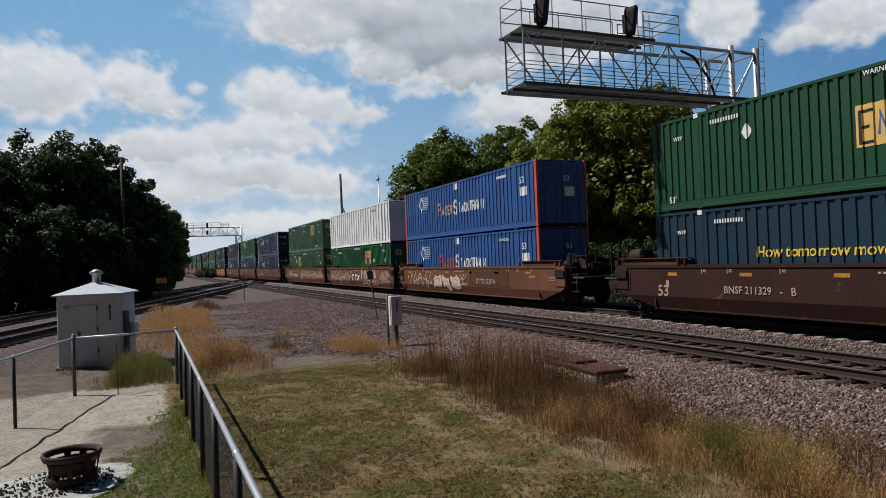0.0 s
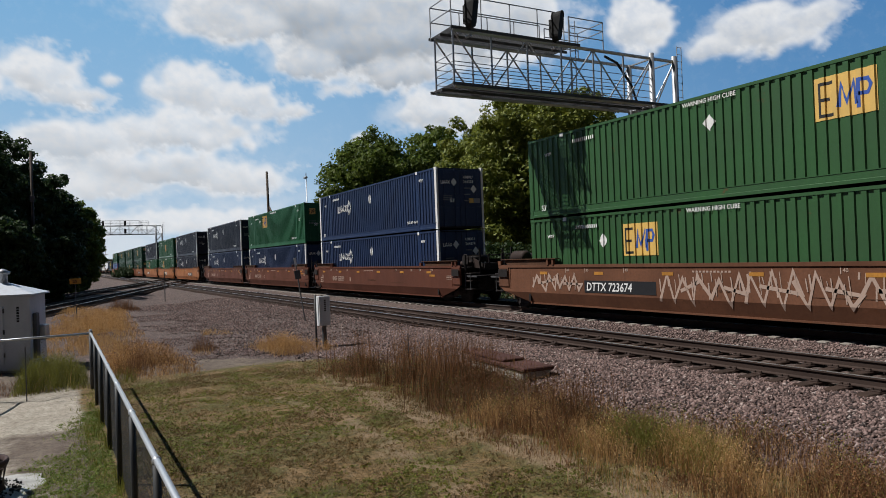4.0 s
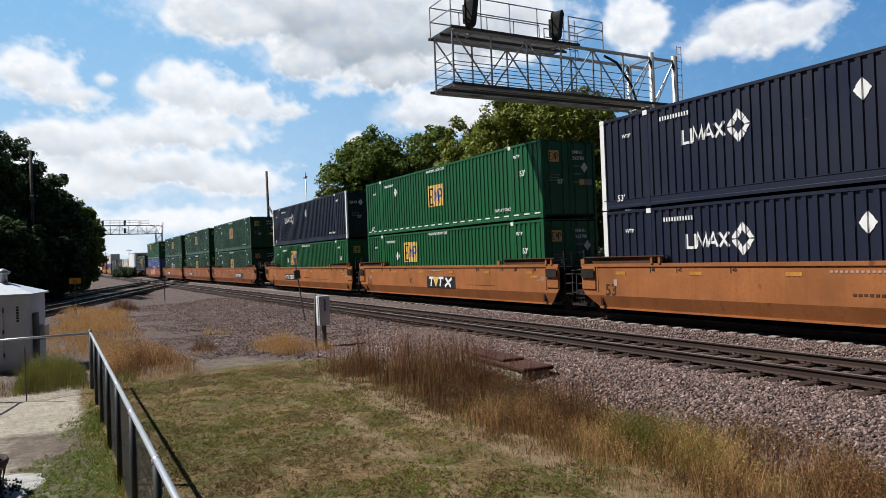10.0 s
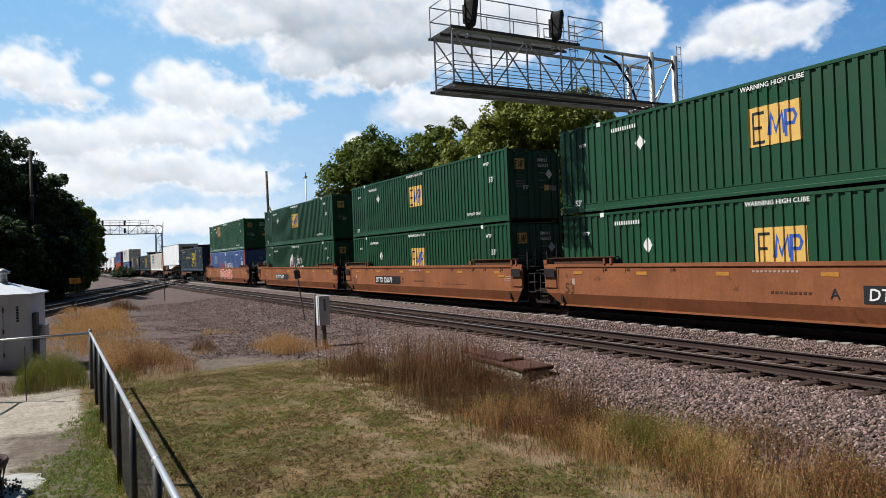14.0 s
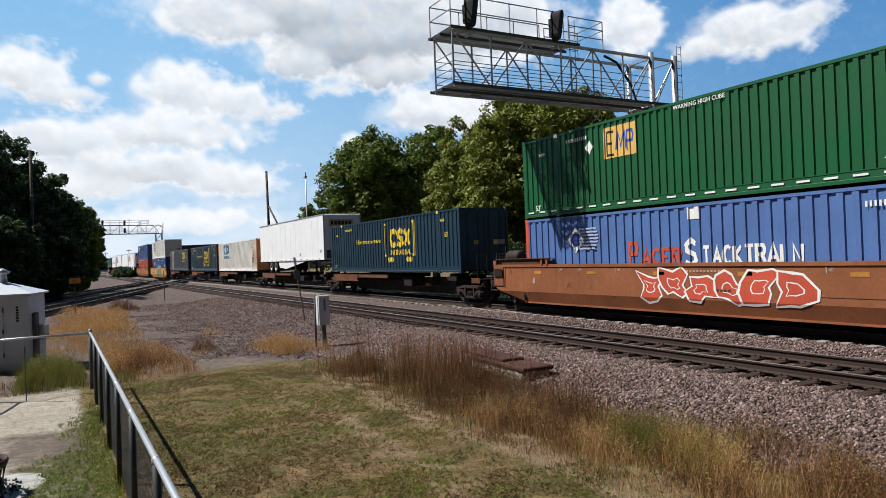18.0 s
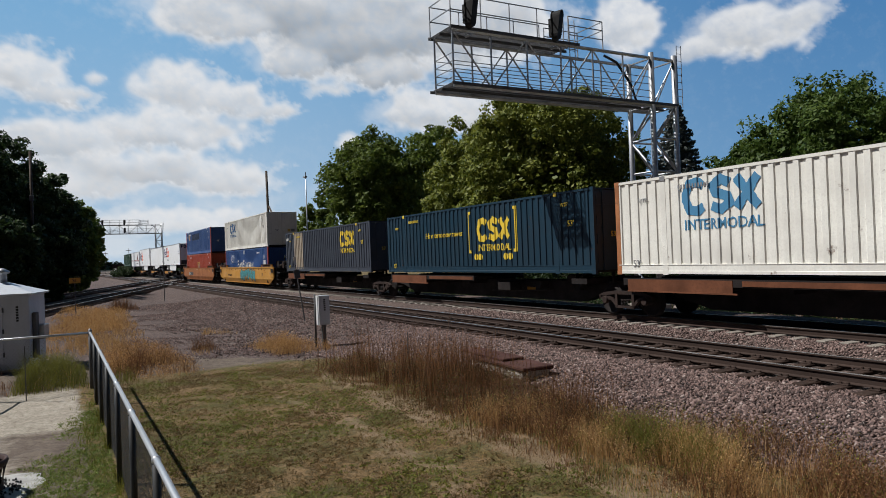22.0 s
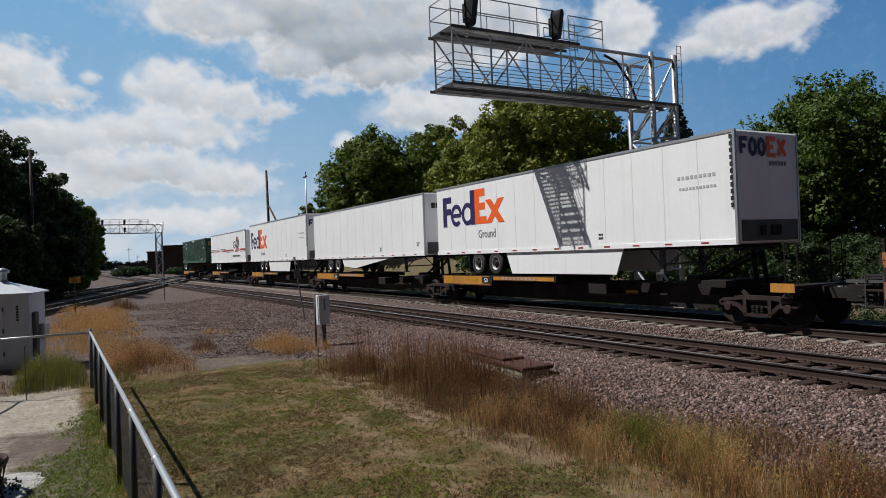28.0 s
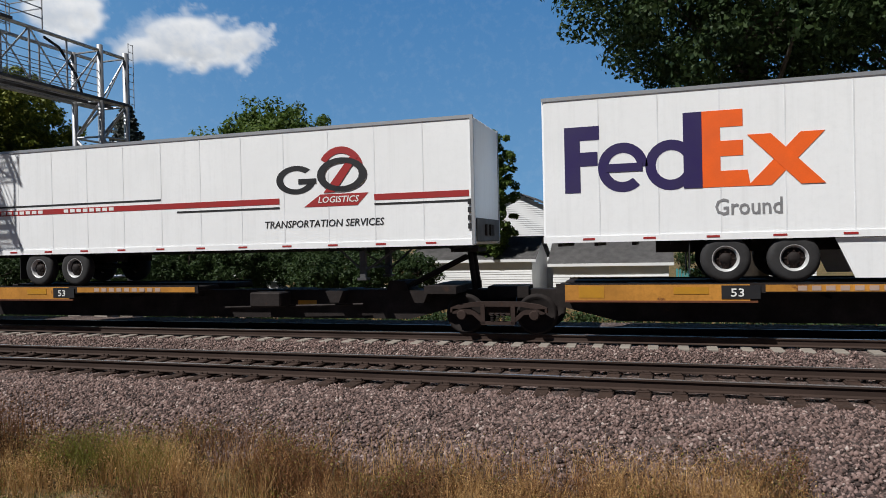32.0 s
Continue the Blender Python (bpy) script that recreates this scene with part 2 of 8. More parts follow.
def raw_mesh(name, verts, faces, material, smooth=False):
    me = bpy.data.meshes.new(name)
    v = np.asarray(verts, dtype=np.float32).reshape(-1, 3)
    f = np.asarray(faces, dtype=np.int32)
    me.vertices.add(len(v))
    me.vertices.foreach_set("co", v.ravel())
    me.loops.add(f.size)
    me.loops.foreach_set("vertex_index", f.ravel())
    me.polygons.add(len(f))
    me.polygons.foreach_set("loop_start", np.arange(0, f.size, f.shape[1], dtype=np.int32))
    me.update(calc_edges=True)
    me.materials.append(M[material] if isinstance(material, str) else material)
    if smooth:
        me.polygons.foreach_set("use_smooth", np.ones(len(f), dtype=bool))
    return me


LETTERS = {}


def lettering(words, size, material, parent, x, y, z, name="lettering", wide=1.0, shear=0.0, end=False, label=""):
    """Words in the built-in font, upright on a side that faces -y (or, with end, on an end that faces +x)."""
    key = (words, size, material, shear)
    if key not in LETTERS:
        cu = bpy.data.curves.new("letters", "FONT")
        cu.body, cu.size, cu.extrude, cu.shear, cu.resolution_u = words, size, 0.003, shear, 2
        cu.offset = size * 0.012
        ob = new("letters", cu)
        bpy.context.view_layer.update()
        me = bpy.data.meshes.new_from_object(ob.evaluated_get(bpy.context.evaluated_depsgraph_get()))
        bpy.data.objects.remove(ob)
        me.materials.clear()
        me.materials.append(M[material])
        LETTERS[key] = me
    r = pose(x, y, z, 90, 0, 90 if end else 0) @ Matrix.Diagonal((wide, 1, 1, 1))
    return part(name, LETTERS[key], material, parent, label or "painted words", at=r)


# ---- the train: double-stack wells, spine cars and trailers ----
YT = 16.85           # middle of the train's track
HALF = 1.29          # half the width of a container
MOVERS = []          # (thing, place along the track at 0 s)
MESH = {}


def cached(key, make, *mats):
    if key not in MESH:
        MESH[key] = mesh_of(key.split("|")[0], make(), *mats)
    return MESH[key]


def corrugated(x0, x1, z0, z1, y, out, period, depth):
    """A pressed steel panel along x; out is -1 or 1, the side on which it faces."""
    bm = B()
    n = max(1, round((x1 - x0) / period))
    p = (x1 - x0) / n
    xs = []
    for i in range(n):
        a = x0 + i * p
        xs += [(a, 0), (a + p * 0.44, 0), (a + p * 0.51, depth), (a + p * 0.93, depth)]
    xs.append((x1, 0))
    lo = [bm.verts.new((x, y - out * d, z0)) for x, d in xs]
    hi = [bm.verts.new((x, y - out * d, z1)) for x, d in xs]
    for i in range(len(xs) - 1):
        bm.faces.new((lo[i], lo[i + 1], hi[i + 1], hi[i]))
    return bm


def container(s, z, colour, period=0.28, depth=0.036, post=None, label="", end_post=None, length=16.15, tall=2.9, marks=(), rear_colour=None):
    """A 53-foot box with its front face at x = 0 and its floor at z = 0."""
    L, H, Wd = length, tall, HALF
    c = thing("container", label, "container", "containers on the train", at=pose(s, YT, z))
    key = f"{colour}|{period}|{L}|{H}"
    inset = 1.98
    pc = post or colour

    def side(out):
        bm = B()
        e = 0.09
        for x0, x1 in ((-inset + e, -e), (-L + inset + e, -inset - e), (-L + e, -L + inset - e)):
            t = corrugated(x0, x1, 0.30, H - 0.10, out * (Wd - 0.012), out, period, depth)
            me = bpy.data.meshes.new("tmp")
            t.to_mesh(me)
            t.free()
            bm.from_mesh(me)
            bpy.data.meshes.remove(me)
        return bm
    for out in (-1, 1):
        part("side_panel", cached(f"side_panel|{key}|{out}", lambda: side(out), colour), colour, c)

    def rail(z0, z1, th):
        bm = B()
        prof = [(-th, z0), (th, z0), (th, z1), (-th, z1)]
        if z0 < 0.1:
            # a deep sill: a set-back band over the base flange, with a lip along its top
            q = th - 0.012
            prof = [(-th, z0), (th, z0), (th, z1), (q, z1 + 0.01), (q, 0.28), (th, 0.285), (th, 0.305), (-th, 0.305), (-th, 0.285), (-q, 0.28), (-q, z1 + 0.01), (-th, z1)]
        a = [bm.verts.new((-L + 0.09, y, z)) for y, z in prof]
        b = [bm.verts.new((-0.09, y, z)) for y, z in prof]
        for i in range(len(prof)):
            j = (i + 1) % len(prof)
            bm.faces.new((a[i], a[j], b[j], b[i]))
        return bm
    for out in (-1, 1):
        part("top_rail", cached(f"top_rail|{key}", lambda: rail(H - 0.10, H - 0.02, 0.035), colour), colour, c, at=pose(0, out * (Wd - 0.036), 0))
        part("bottom_rail", cached(f"bottom_rail|{key}", lambda: rail(0.03, 0.11, 0.03), colour), colour, c, at=pose(0, out * (Wd - 0.032), 0))

    def postmesh():
        bm = B()
        box(bm, -0.09, 0.09, -0.045, 0.045, 0.0, H)
        for zz in (0.0, H - 0.12):
            box(bm, -0.10, 0.10, -0.05, 0.05, zz, zz + 0.12)
        return bm
    for i, x in enumerate((-0.1, -inset, -L + inset, -L + 0.1)):
        mcol = (end_post or pc) if i in (0, 3) else pc
        for out in (-1, 1):
            part("corner_post" if i in (0, 3) else "lifting_post", cached(f"corner_post|{mcol}|{H}", postmesh, mcol), mcol, c, at=pose(x, out * (Wd - 0.05), 0))

    def roof():
        bm = B()
        n = 54
        for i in range(n):
            a = -L + 0.1 + (L - 0.2) * i / n
            box(bm, a, a + (L - 0.2) / n * 0.6, -Wd + 0.1, Wd - 0.1, H - 0.03, H - 0.012)
        box(bm, -L + 0.1, -0.1, -Wd + 0.07, Wd - 0.07, H - 0.06, H - 0.03)
        return bm
    part("roof", cached(f"roof|{key}", roof, colour), colour, c)

    def floor():
        bm = B()
        box(bm, -L + 0.1, -0.1, -Wd + 0.07, Wd - 0.07, 0.05, 0.13)
        return bm
    part("floor", cached(f"floor|{key}", floor, "iron"), "iron", c)
    dc = rear_colour or colour

    def leaf():
        bm = B()
        box(bm, -0.03, 0.0, 0.01, Wd - 0.1, 0.12, H - 0.1)
        for zz in (0.35, 1.0, 1.65, 2.3):
            box(bm, 0.0, 0.018, 0.06, Wd - 0.16, zz, zz + 0.32)
        return bm

    def rod():
        bm = B()
        tube(bm, (0.03, 0, 0.1), (0.03, 0, H - 0.1), 0.018, 6)
        for zz in (0.12, 0.5, 1.5, 2.4, H - 0.16):
            box(bm, 0.0, 0.06, -0.04, 0.04, zz, zz + 0.06)
        box(bm, 0.03, 0.05, -0.02, 0.28, 1.05, 1.09)
        return bm
    for q, sy in ((0.0, 1), (0.0, -1)):
        d = part("door_leaf", cached(f"door_leaf|{dc}|{H}", leaf, dc), dc, c, at=pose(-0.05, 0, 0) @ Matrix.Diagonal((1, sy, 1, 1)))
        for yy in (0.28, 0.88):
            part("locking_rod", cached(f"locking_rod|{dc}|{H}", rod, dc), dc, d, at=pose(0.0, yy, 0))

    def front():
        bm = B()
        n = 9
        for i in range(n):
            a = -Wd + 0.1 + (2 * Wd - 0.2) * i / n
            box(bm, -0.01, 0.02, a, a + (2 * Wd - 0.2) / n * 0.55, 0.15, H - 0.12)
        box(bm, 0.0, 0.03, -Wd + 0.1, Wd - 0.1, 0.05, H - 0.05)
        return bm
    part("end_wall", cached(f"end_wall|{dc}|{H}", front, dc), dc, c, at=pose(-L + 0.02, 0, 0))
    for k in marks:
        k(c)
    panels = ((-inset + 0.09, -0.09), (-L + inset + 0.09, -inset - 0.09), (-L + 0.09, -L + inset - 0.09))
    for ob in list(c.children):
        if ob.name.split(".")[0] in PAINTED:
            press_on(ob, panels, period, depth)
    MOVERS.append((c, s))
    return c


PAINTED = {"logo", "logo_panel", "logo_facet", "placard", "data_panel", "patch", "rusted_panel", "faded_panel", "slogan"}
PRESSED = {}


def press_on(ob, panels, period, depth):
    """Lays a flat painted mark into the pressed ribs of a side, so that it follows them."""
    m = ob.matrix_basis.copy()
    if abs(m.translation.y + HALF) > 0.05:
        return
    xs = [(m @ v.co).x for v in ob.data.vertices]
    lo, hi = min(xs), max(xs)
    key = (ob.data.materials[0].name, len(xs), round(lo, 3), round(hi, 3), round(m.translation.z, 3), round(m.translation.y, 4), round(sum(xs), 2), round(sum(v.co.z for v in ob.data.vertices), 2), period)
    if key not in PRESSED:
        cuts = []
        for x0, x1 in panels:
            n = max(1, round((x1 - x0) / period))
            p = (x1 - x0) / n
            cuts += [(x0 + p * (i + f), d) for i in range(n) for f, d in ((0, 0), (0.44, 0), (0.51, depth), (0.93, depth))] + [(x1, 0)]
        cuts.sort()
        cx, cd = [q[0] for q in cuts], [q[1] for q in cuts]
        bm = B()
        bm.from_mesh(ob.data)
        bm.transform(m)
        for x in cx:
            if lo + 0.004 < x < hi - 0.004:
                bmesh.ops.bisect_plane(bm, geom=list(bm.verts) + list(bm.edges) + list(bm.faces), dist=1e-5, plane_co=(x, 0, 0), plane_no=(1, 0, 0))
        for v in bm.verts:
            v.co.y += float(np.interp(v.co.x, cx, cd)) + 0.006
        me = bpy.data.meshes.new(ob.data.name)
        bm.to_mesh(me)
        bm.free()
        me.materials.append(ob.data.materials[0])
        PRESSED[key] = me
    kids = list(ob.children)
    ob.data, ob.matrix_basis = PRESSED[key], Matrix.Identity(4)
    for kid in kids:
        kid.matrix_basis = m @ kid.matrix_basis
        press_on(kid, panels, period, depth)


def blocks(c, x, z, w, h, material, n=1, name="logo", gap=0.25, label="", y=None, slant=0.0, end=False, lift=0.0):
    """A row of n plain blocks, for marks that are not spelt out."""
    bm = B()
    p = w / n
    for i in range(n):
        a = i * p
        b = a + p * (1 - gap)
        pts = [(a, 0), (b, 0), (b + slant * h, h), (a + slant * h, h)]
        prism(bm, pts, -0.004, 0.004)
    yy = -HALF - 0.003 if y is None else y
    at = pose(x, yy, z) if not end else pose(0.02 + lift, x, z, 0, 0, 90)
    return part(name, bm, material, c, label, at=at, kind="stuff" if n > 3 else "")


def outline_shape(c, pts, material, x, z, name="logo", y=None, label=""):
    bm = B()
    prism(bm, pts, -0.004, 0.004)
    return part(name, bm, material, c, label, at=pose(x, -HALF - 0.003 if y is None else y, z))


def ring_shape(c, x, z, r, w, material, name="logo", sx=1.0, n=24, y=None, a0=0.0, a1=2 * math.pi):
    bm = B()
    k = []
    full = abs(a1 - a0 - 2 * math.pi) < 1e-6
    m = n if full else n + 1
    for i in range(m):
        a = a0 + (a1 - a0) * i / n
        k.append((bm.verts.new((math.cos(a) * r * sx, 0, math.sin(a) * r)), bm.verts.new((math.cos(a) * (r - w) * sx, 0, math.sin(a) * (r - w)))))
    for i in range(n):
        p, q = k[i], k[(i + 1) % m]
        bm.faces.new((p[0], q[0], q[1], p[1]))
    return part(name, bm, material, c, at=pose(x, -HALF - 0.006 if y is None else y, z))


def diamond(c, x, z, r, material="logo_white"):
    return outline_shape(c, [(-r, 0), (0, -r * 1.15), (r, 0), (0, r * 1.15)], material, x, z, "placard", label="white diamond placard holder")


# ---- rail trucks ----
def sideframe():
    bm = B()
    prism(bm, [(-1.15, 0.64), (-0.95, 0.72), (-0.5, 0.78), (0.5, 0.78), (0.95, 0.72), (1.15, 0.64), (1.15, 0.52), (0.9, 0.62), (0.5, 0.67), (-0.5, 0.67), (-0.9, 0.62), (-1.15, 0.52)], -0.07, 0.07)
    for sx in (-1, 1):
        prism(bm, [(sx * 1.10, 0.50), (sx * 0.62, 0.48), (sx * 0.36, 0.26), (sx * 0.36, 0.38), (sx * 0.55, 0.55), (sx * 0.66, 0.60), (sx * 1.10, 0.62)], -0.07, 0.07)
        box(bm, sx * 0.36 - 0.05, sx * 0.36 + 0.05, -0.08, 0.08, 0.26, 0.72)
    box(bm, -0.4, 0.4, -0.08, 0.08, 0.24, 0.32)
    return bm


def truck(parent, x, material="frame_grey"):
    base = part("truck", cached("truck|" + material, lambda: (lambda b: (box(b, -0.28, 0.28, -1.0, 1.0, 0.46, 0.72), tube(b, (0, 0, 0.7), (0, 0, 0.95), 0.22, 12), b)[-1])(B()), material), material, parent, "cast steel rail truck", at=pose(x, 0, 0))
    for sy in (-1, 1):
        part("side_frame", cached("side_frame|" + material, sideframe, material), material, base, at=pose(0, sy * 1.02, 0))
        for k in (-1, 0, 1):
            def coil():
                bm = B()
                for j in range(5):
                    lathe(bm, [(0.045, j * 0.042), (0.055, j * 0.042 + 0.012), (0.045, j * 0.042 + 0.024)], 8)
                return bm
            part("spring", cached("spring|", coil, "iron"), "iron", base, at=pose(k * 0.13, sy * 1.06, 0.32))
        for sx in (-1, 1):
            def cap():
                bm = B()
                lathe(bm, [(0.10, -0.05), (0.12, -0.02), (0.12, 0.06)], 10, "Y")
                return bm
            part("bearing_cap", cached("bearing_cap|", cap, "frame_grey"), "frame_grey", base, at=pose(sx * 0.865, sy * 1.1, 0.47))
    for sx in (-1, 1):
        def wheels():
            bm = B()
            tube(bm, (0, -1.05, 0.46), (0, 1.05, 0.46), 0.08, 8)
            for sy in (-1, 1):
                lathe(bm, [(0.12, 0.02), (0.17, 0.05), (0.36, 0.02), (0.40, 0.055), (0.455, 0.06), (0.46, -0.04), (0.49, -0.05), (0.48, -0.075), (0.40, -0.07), (0.36, -0.03), (0.15, -0.06)], 28, "Y", (0, sy * 0.76, 0.46)) if sy > 0 else lathe(bm, [(0.15, 0.06), (0.36, 0.03), (0.40, 0.07), (0.48, 0.075), (0.49, 0.05), (0.46, 0.04), (0.455, -0.06), (0.40, -0.055), (0.36, -0.02), (0.17, -0.05), (0.12, -0.02)], 28, "Y", (0, sy * 0.76, 0.46))
            return bm
        part("wheelset", cached("wheelset|", wheels, "iron"), "iron", base, "pair of rail wheels on an axle", at=pose(sx * 0.865, 0, 0))
    return base


def well_car(s, colour, front, rear, label, marks=()):
    """A well unit; s is where its container's front face stands, front and rear say how its ends are carried: coupler or joint."""
    F = 2.15 if front == "coupler" else 0.95
    R = 16.15 + (2.0 if rear == "coupler" else 0.95)
    c = thing("well_car", label, "rail car", "well cars", at=pose(s, YT, 0))
    yo = HALF + 0.13
    # where the side plate starts to rise at each end, and where its lower edge stops
    f_hi, f_lo = (F - 0.35, F - 1.9) if front == "coupler" else (F - 0.15, F - 0.6)
    r_hi, r_lo = (-R + 0.35, -R + 1.9) if rear == "coupler" else (-R + 0.15, -R + 0.7)
    for sy in (-1, 1):
        bm = B()
        pr = [(F, 1.62), (F, 0.84), (f_hi, 0.66), (r_hi, 0.66), (-R, 0.84), (-R, 1.62)]
        prism(bm, pr, -0.02, 0.02)
        sd = part("side", bm, colour, c, at=pose(0, sy * yo, 0))
        bm = B()
        box(bm, -R, F, -0.05, 0.045, 1.58, 1.68)
        part("top_chord", bm, colour, sd)
        bm = B()
        # the lower plate leans in towards the well
        lo = [(f_hi, 0.66, 0.0), (r_hi, 0.66, 0.0), (r_lo, 0.27, 0.14), (f_lo, 0.27, 0.14)]
        vo = [bm.verts.new((x, sy * (0.02 - i), z)) for x, z, i in lo]
        vi = [bm.verts.new((x, sy * (-0.02 - i), z)) for x, z, i in lo]
        bm.faces.new(vo)
        bm.faces.new(vi[::-1])
        for i in range(4):
            j = (i + 1) % 4
            bm.faces.new((vo[i], vo[j], vi[j], vi[i]))
        part("lower_plate", bm, colour, sd)
        bm = B()
        box(bm, r_lo, f_lo, sy * -0.13 - 0.05, sy * -0.13 + 0.05, 0.23, 0.28)
        part("bottom_flange", bm, colour, sd)
        for x in (F - 0.75, -R + 0.75):
            b2 = B()
            box(b2, x - 0.03, x + 0.03, -0.035, 0.0, 0.78, 1.60)
            part("stiffener", b2, colour, sd)
        for x0, x1 in ((F - 3.3, F - 0.5), (-R + 0.5, -R + 3.3)):
            b4 = B()
            prism(b4, [(x0 + 0.1, 1.68), (x1 - 0.1, 1.68), (x1, 1.88), (x0 - 0.1, 1.88)], -0.03, 0.03)
            box(b4, x0 - 0.25, x1 + 0.35, -0.10, 0.12, 1.88, 1.905)
            gs = part("guide_sill", b4, "sill", sd)
            for xs in (x1 - 0.15, x1 + 0.15):
                b5 = B()
                bevel_box(b5, xs - 0.05, xs + 0.05, -0.08, 0.02, 1.66, 1.88, 0.01)
                part("bracket", b5, colour, gs)
            b5 = B()
            box(b5, x0 - 0.5, x0 - 0.32, -0.06, 0.03, 1.68, 1.84)
            part("lug", b5, colour, gs)
    bm = B()
    box(bm, -16.3, 0.1, -HALF, HALF, 0.28, 0.36)
    for i in range(12):
        x = -15.6 + i * 1.33
        box(bm, x, x + 0.2, -HALF, HALF, 0.36, 0.42)
    part("well_floor", bm, "iron", c)
    for e, kind in ((F, front), (-R, rear)):
        sgn = 1 if e > 0 else -1
        x_in = 0.05 if e > 0 else -16.2
        bm = B()
        a, b = sorted((x_in, e))
        box(bm, a, b, -0.55, 0.55, 0.85, 1.2)
        box(bm, a, b, -yo, yo, 1.45, 1.58)
        box(bm, x_in - 0.05, x_in + 0.05, -yo, yo, 0.34, 1.6)
        part("end_platform", bm, "iron", c)
        # end box, framed by a dark welded edge
        for sy in (-1, 1):
            b6 = B()
            x0, x1 = sorted((e - sgn * 0.02, e - sgn * 0.68))
            bevel_box(b6, x0, x1, sy * (yo + 0.035) - 0.02, sy * (yo + 0.035) + 0.02, 0.84, 1.60, 0.015)
            eb = part("end_box", b6, colour, c)
            yy = sy * (yo + 0.078)
            b7 = B()
            box(b7, x0 + 0.03, x1 - 0.03, yy - 0.03, yy - 0.012, 1.22, 1.52)
            part("load_plate", b7, "iron", eb)
        # platform edges, steps and uprights across the end
        n_up = 5 if kind == "coupler" else 3
        for k in range(n_up):
            yk = -1.22 + k * 2.44 / (n_up - 1)
            b6 = B()
            xx = e + sgn * (0.30 if k % 2 else 0.08)
            tube(b6, (xx, yk, 0.95), (xx, yk, 2.15 + 0.25 * (k % 2)), 0.042, 6)
            part("upright", b6, "iron", c)
        for sy in (-1, 1):
            for z0 in (0.62, 0.98, 1.30):
                b6 = B()
                x0, x1 = sorted((e + sgn * 0.02, e + sgn * (0.58 if kind == "coupler" else 0.42)))
                bevel_box(b6, x0, x1, sy * 1.02 - 0.24, sy * 1.02 + 0.24, z0, z0 + 0.045, 0.008)
                part("step", b6, "iron" if z0 != 0.98 else "frame_grey", c)
            for q in (0.1, 0.5):
                b6 = B()
                tube(b6, (e + sgn * q, sy * 1.26, 0.62), (e + sgn * q, sy * 1.26, 1.34), 0.018, 5)
                part("step_hanger", b6, "galv_dark", c)
        if kind == "coupler":
            b6 = B()
            pts = [(e + sgn * 0.1, -0.6, 1.2), (e + sgn * 0.3, -0.7, 0.75), (e + sgn * 0.7, -0.65, 0.55), (e + sgn * 1.1, -0.5, 0.62)]
            for a6, c6 in zip(pts, pts[1:]):
                tube(b6, a6, c6, 0.028, 6)
            part("air_hose", b6, "rubber", c)
            for yy, rr, zz in ((-0.55, 0.24, 1.98),) if sgn < 0 else ((-0.3, 0.12, 1.75),):
                b6 = B()
                lathe(b6, [(rr * 0.5, -0.44), (rr * 0.9, -0.40), (rr, -0.34), (rr, 0.34), (rr * 0.9, 0.40), (rr * 0.5, 0.44)], 16, "Y", (0, 0, 0))
                part("air_tank", b6, "frame_grey", c, "brown air reservoir", at=pose(e - sgn * 0.75, yy - 0.35, zz, 0, 0, 90))
            b6 = B()
            prism(b6, [(e - sgn * 0.2, 1.55), (e + sgn * 0.5, 1.55), (e + sgn * 0.4, 1.85), (e - sgn * 0.05, 1.98)], -0.75, -0.70)
            part("brake_bracket", b6, "frame_grey", c)
            b6 = B()
            box(b6, min(e, e + sgn * 0.5), max(e, e + sgn * 0.5), -0.5, 0.2, 1.45, 1.75)
            part("brake_valve", b6, "iron", c)
            b6 = B()
            bevel_box(b6, min(e - 0.1, e + sgn * 0.62), max(e + 0.1, e + sgn * 0.62), -0.55, 0.55, 0.62, 1.14, 0.03)
            part("draft_sill", b6, "iron", c)
            b6 = B()
            bevel_box(b6, min(e, e + sgn * 0.95), max(e, e + sgn * 0.95), -1.2, 1.2, 1.20, 1.235, 0.008)
            pf = part("crossover_platform", b6, "iron", c)
            for sy in (-1, 1):
                b6 = B()
                box(b6, min(e, e + sgn * 0.95), max(e, e + sgn * 0.95), sy * 1.21 - 0.012, sy * 1.21 + 0.012, 1.17, 1.24)
                part("platform_edge", b6, "galv_dark", pf)
            for k6 in range(4):
                b6 = B()
                tube(b6, (e + sgn * 0.15, -1.1 + k6 * 0.5, 0.72), (e + sgn * 0.9, -0.85 + k6 * 0.45, 0.84), 0.03, 6)
                part("brake_rod", b6, "iron", c)
        if kind == "coupler":
            truck(c, e - sgn * 1.55)
            bm = B()
            box(bm, min(e, e + sgn * 1.25), max(e, e + sgn * 1.25), -0.14, 0.14, 0.72, 0.98)
            box(bm, min(e + sgn * 1.1, e + sgn * 1.55), max(e + sgn * 1.1, e + sgn * 1.55), -0.2, 0.2, 0.66, 1.04)
            part("coupler", bm, "iron", c)
            for sy in (-1, 1):
                bm = B()
                for yy in (sy * 1.2, sy * 0.75):
                    tube(bm, (e - sgn * 0.05, yy, 0.5), (e - sgn * 0.05, yy, 2.15), 0.018, 5)
                for k in range(5):
                    tube(bm, (e - sgn * 0.05, sy * 1.2, 0.55 + k * 0.36), (e - sgn * 0.05, sy * 0.75, 0.55 + k * 0.36), 0.014, 5)
                part("ladder", bm, "iron", c)
            bm = B()
            tube(bm, (e - sgn * 0.1, -1.15, 2.1), (e - sgn * 0.1, 1.15, 2.1), 0.02, 5)
            tube(bm, (e - sgn * 0.7, -0.5, 1.95), (e - sgn * 0.7, 0.4, 1.95), 0.16, 12)
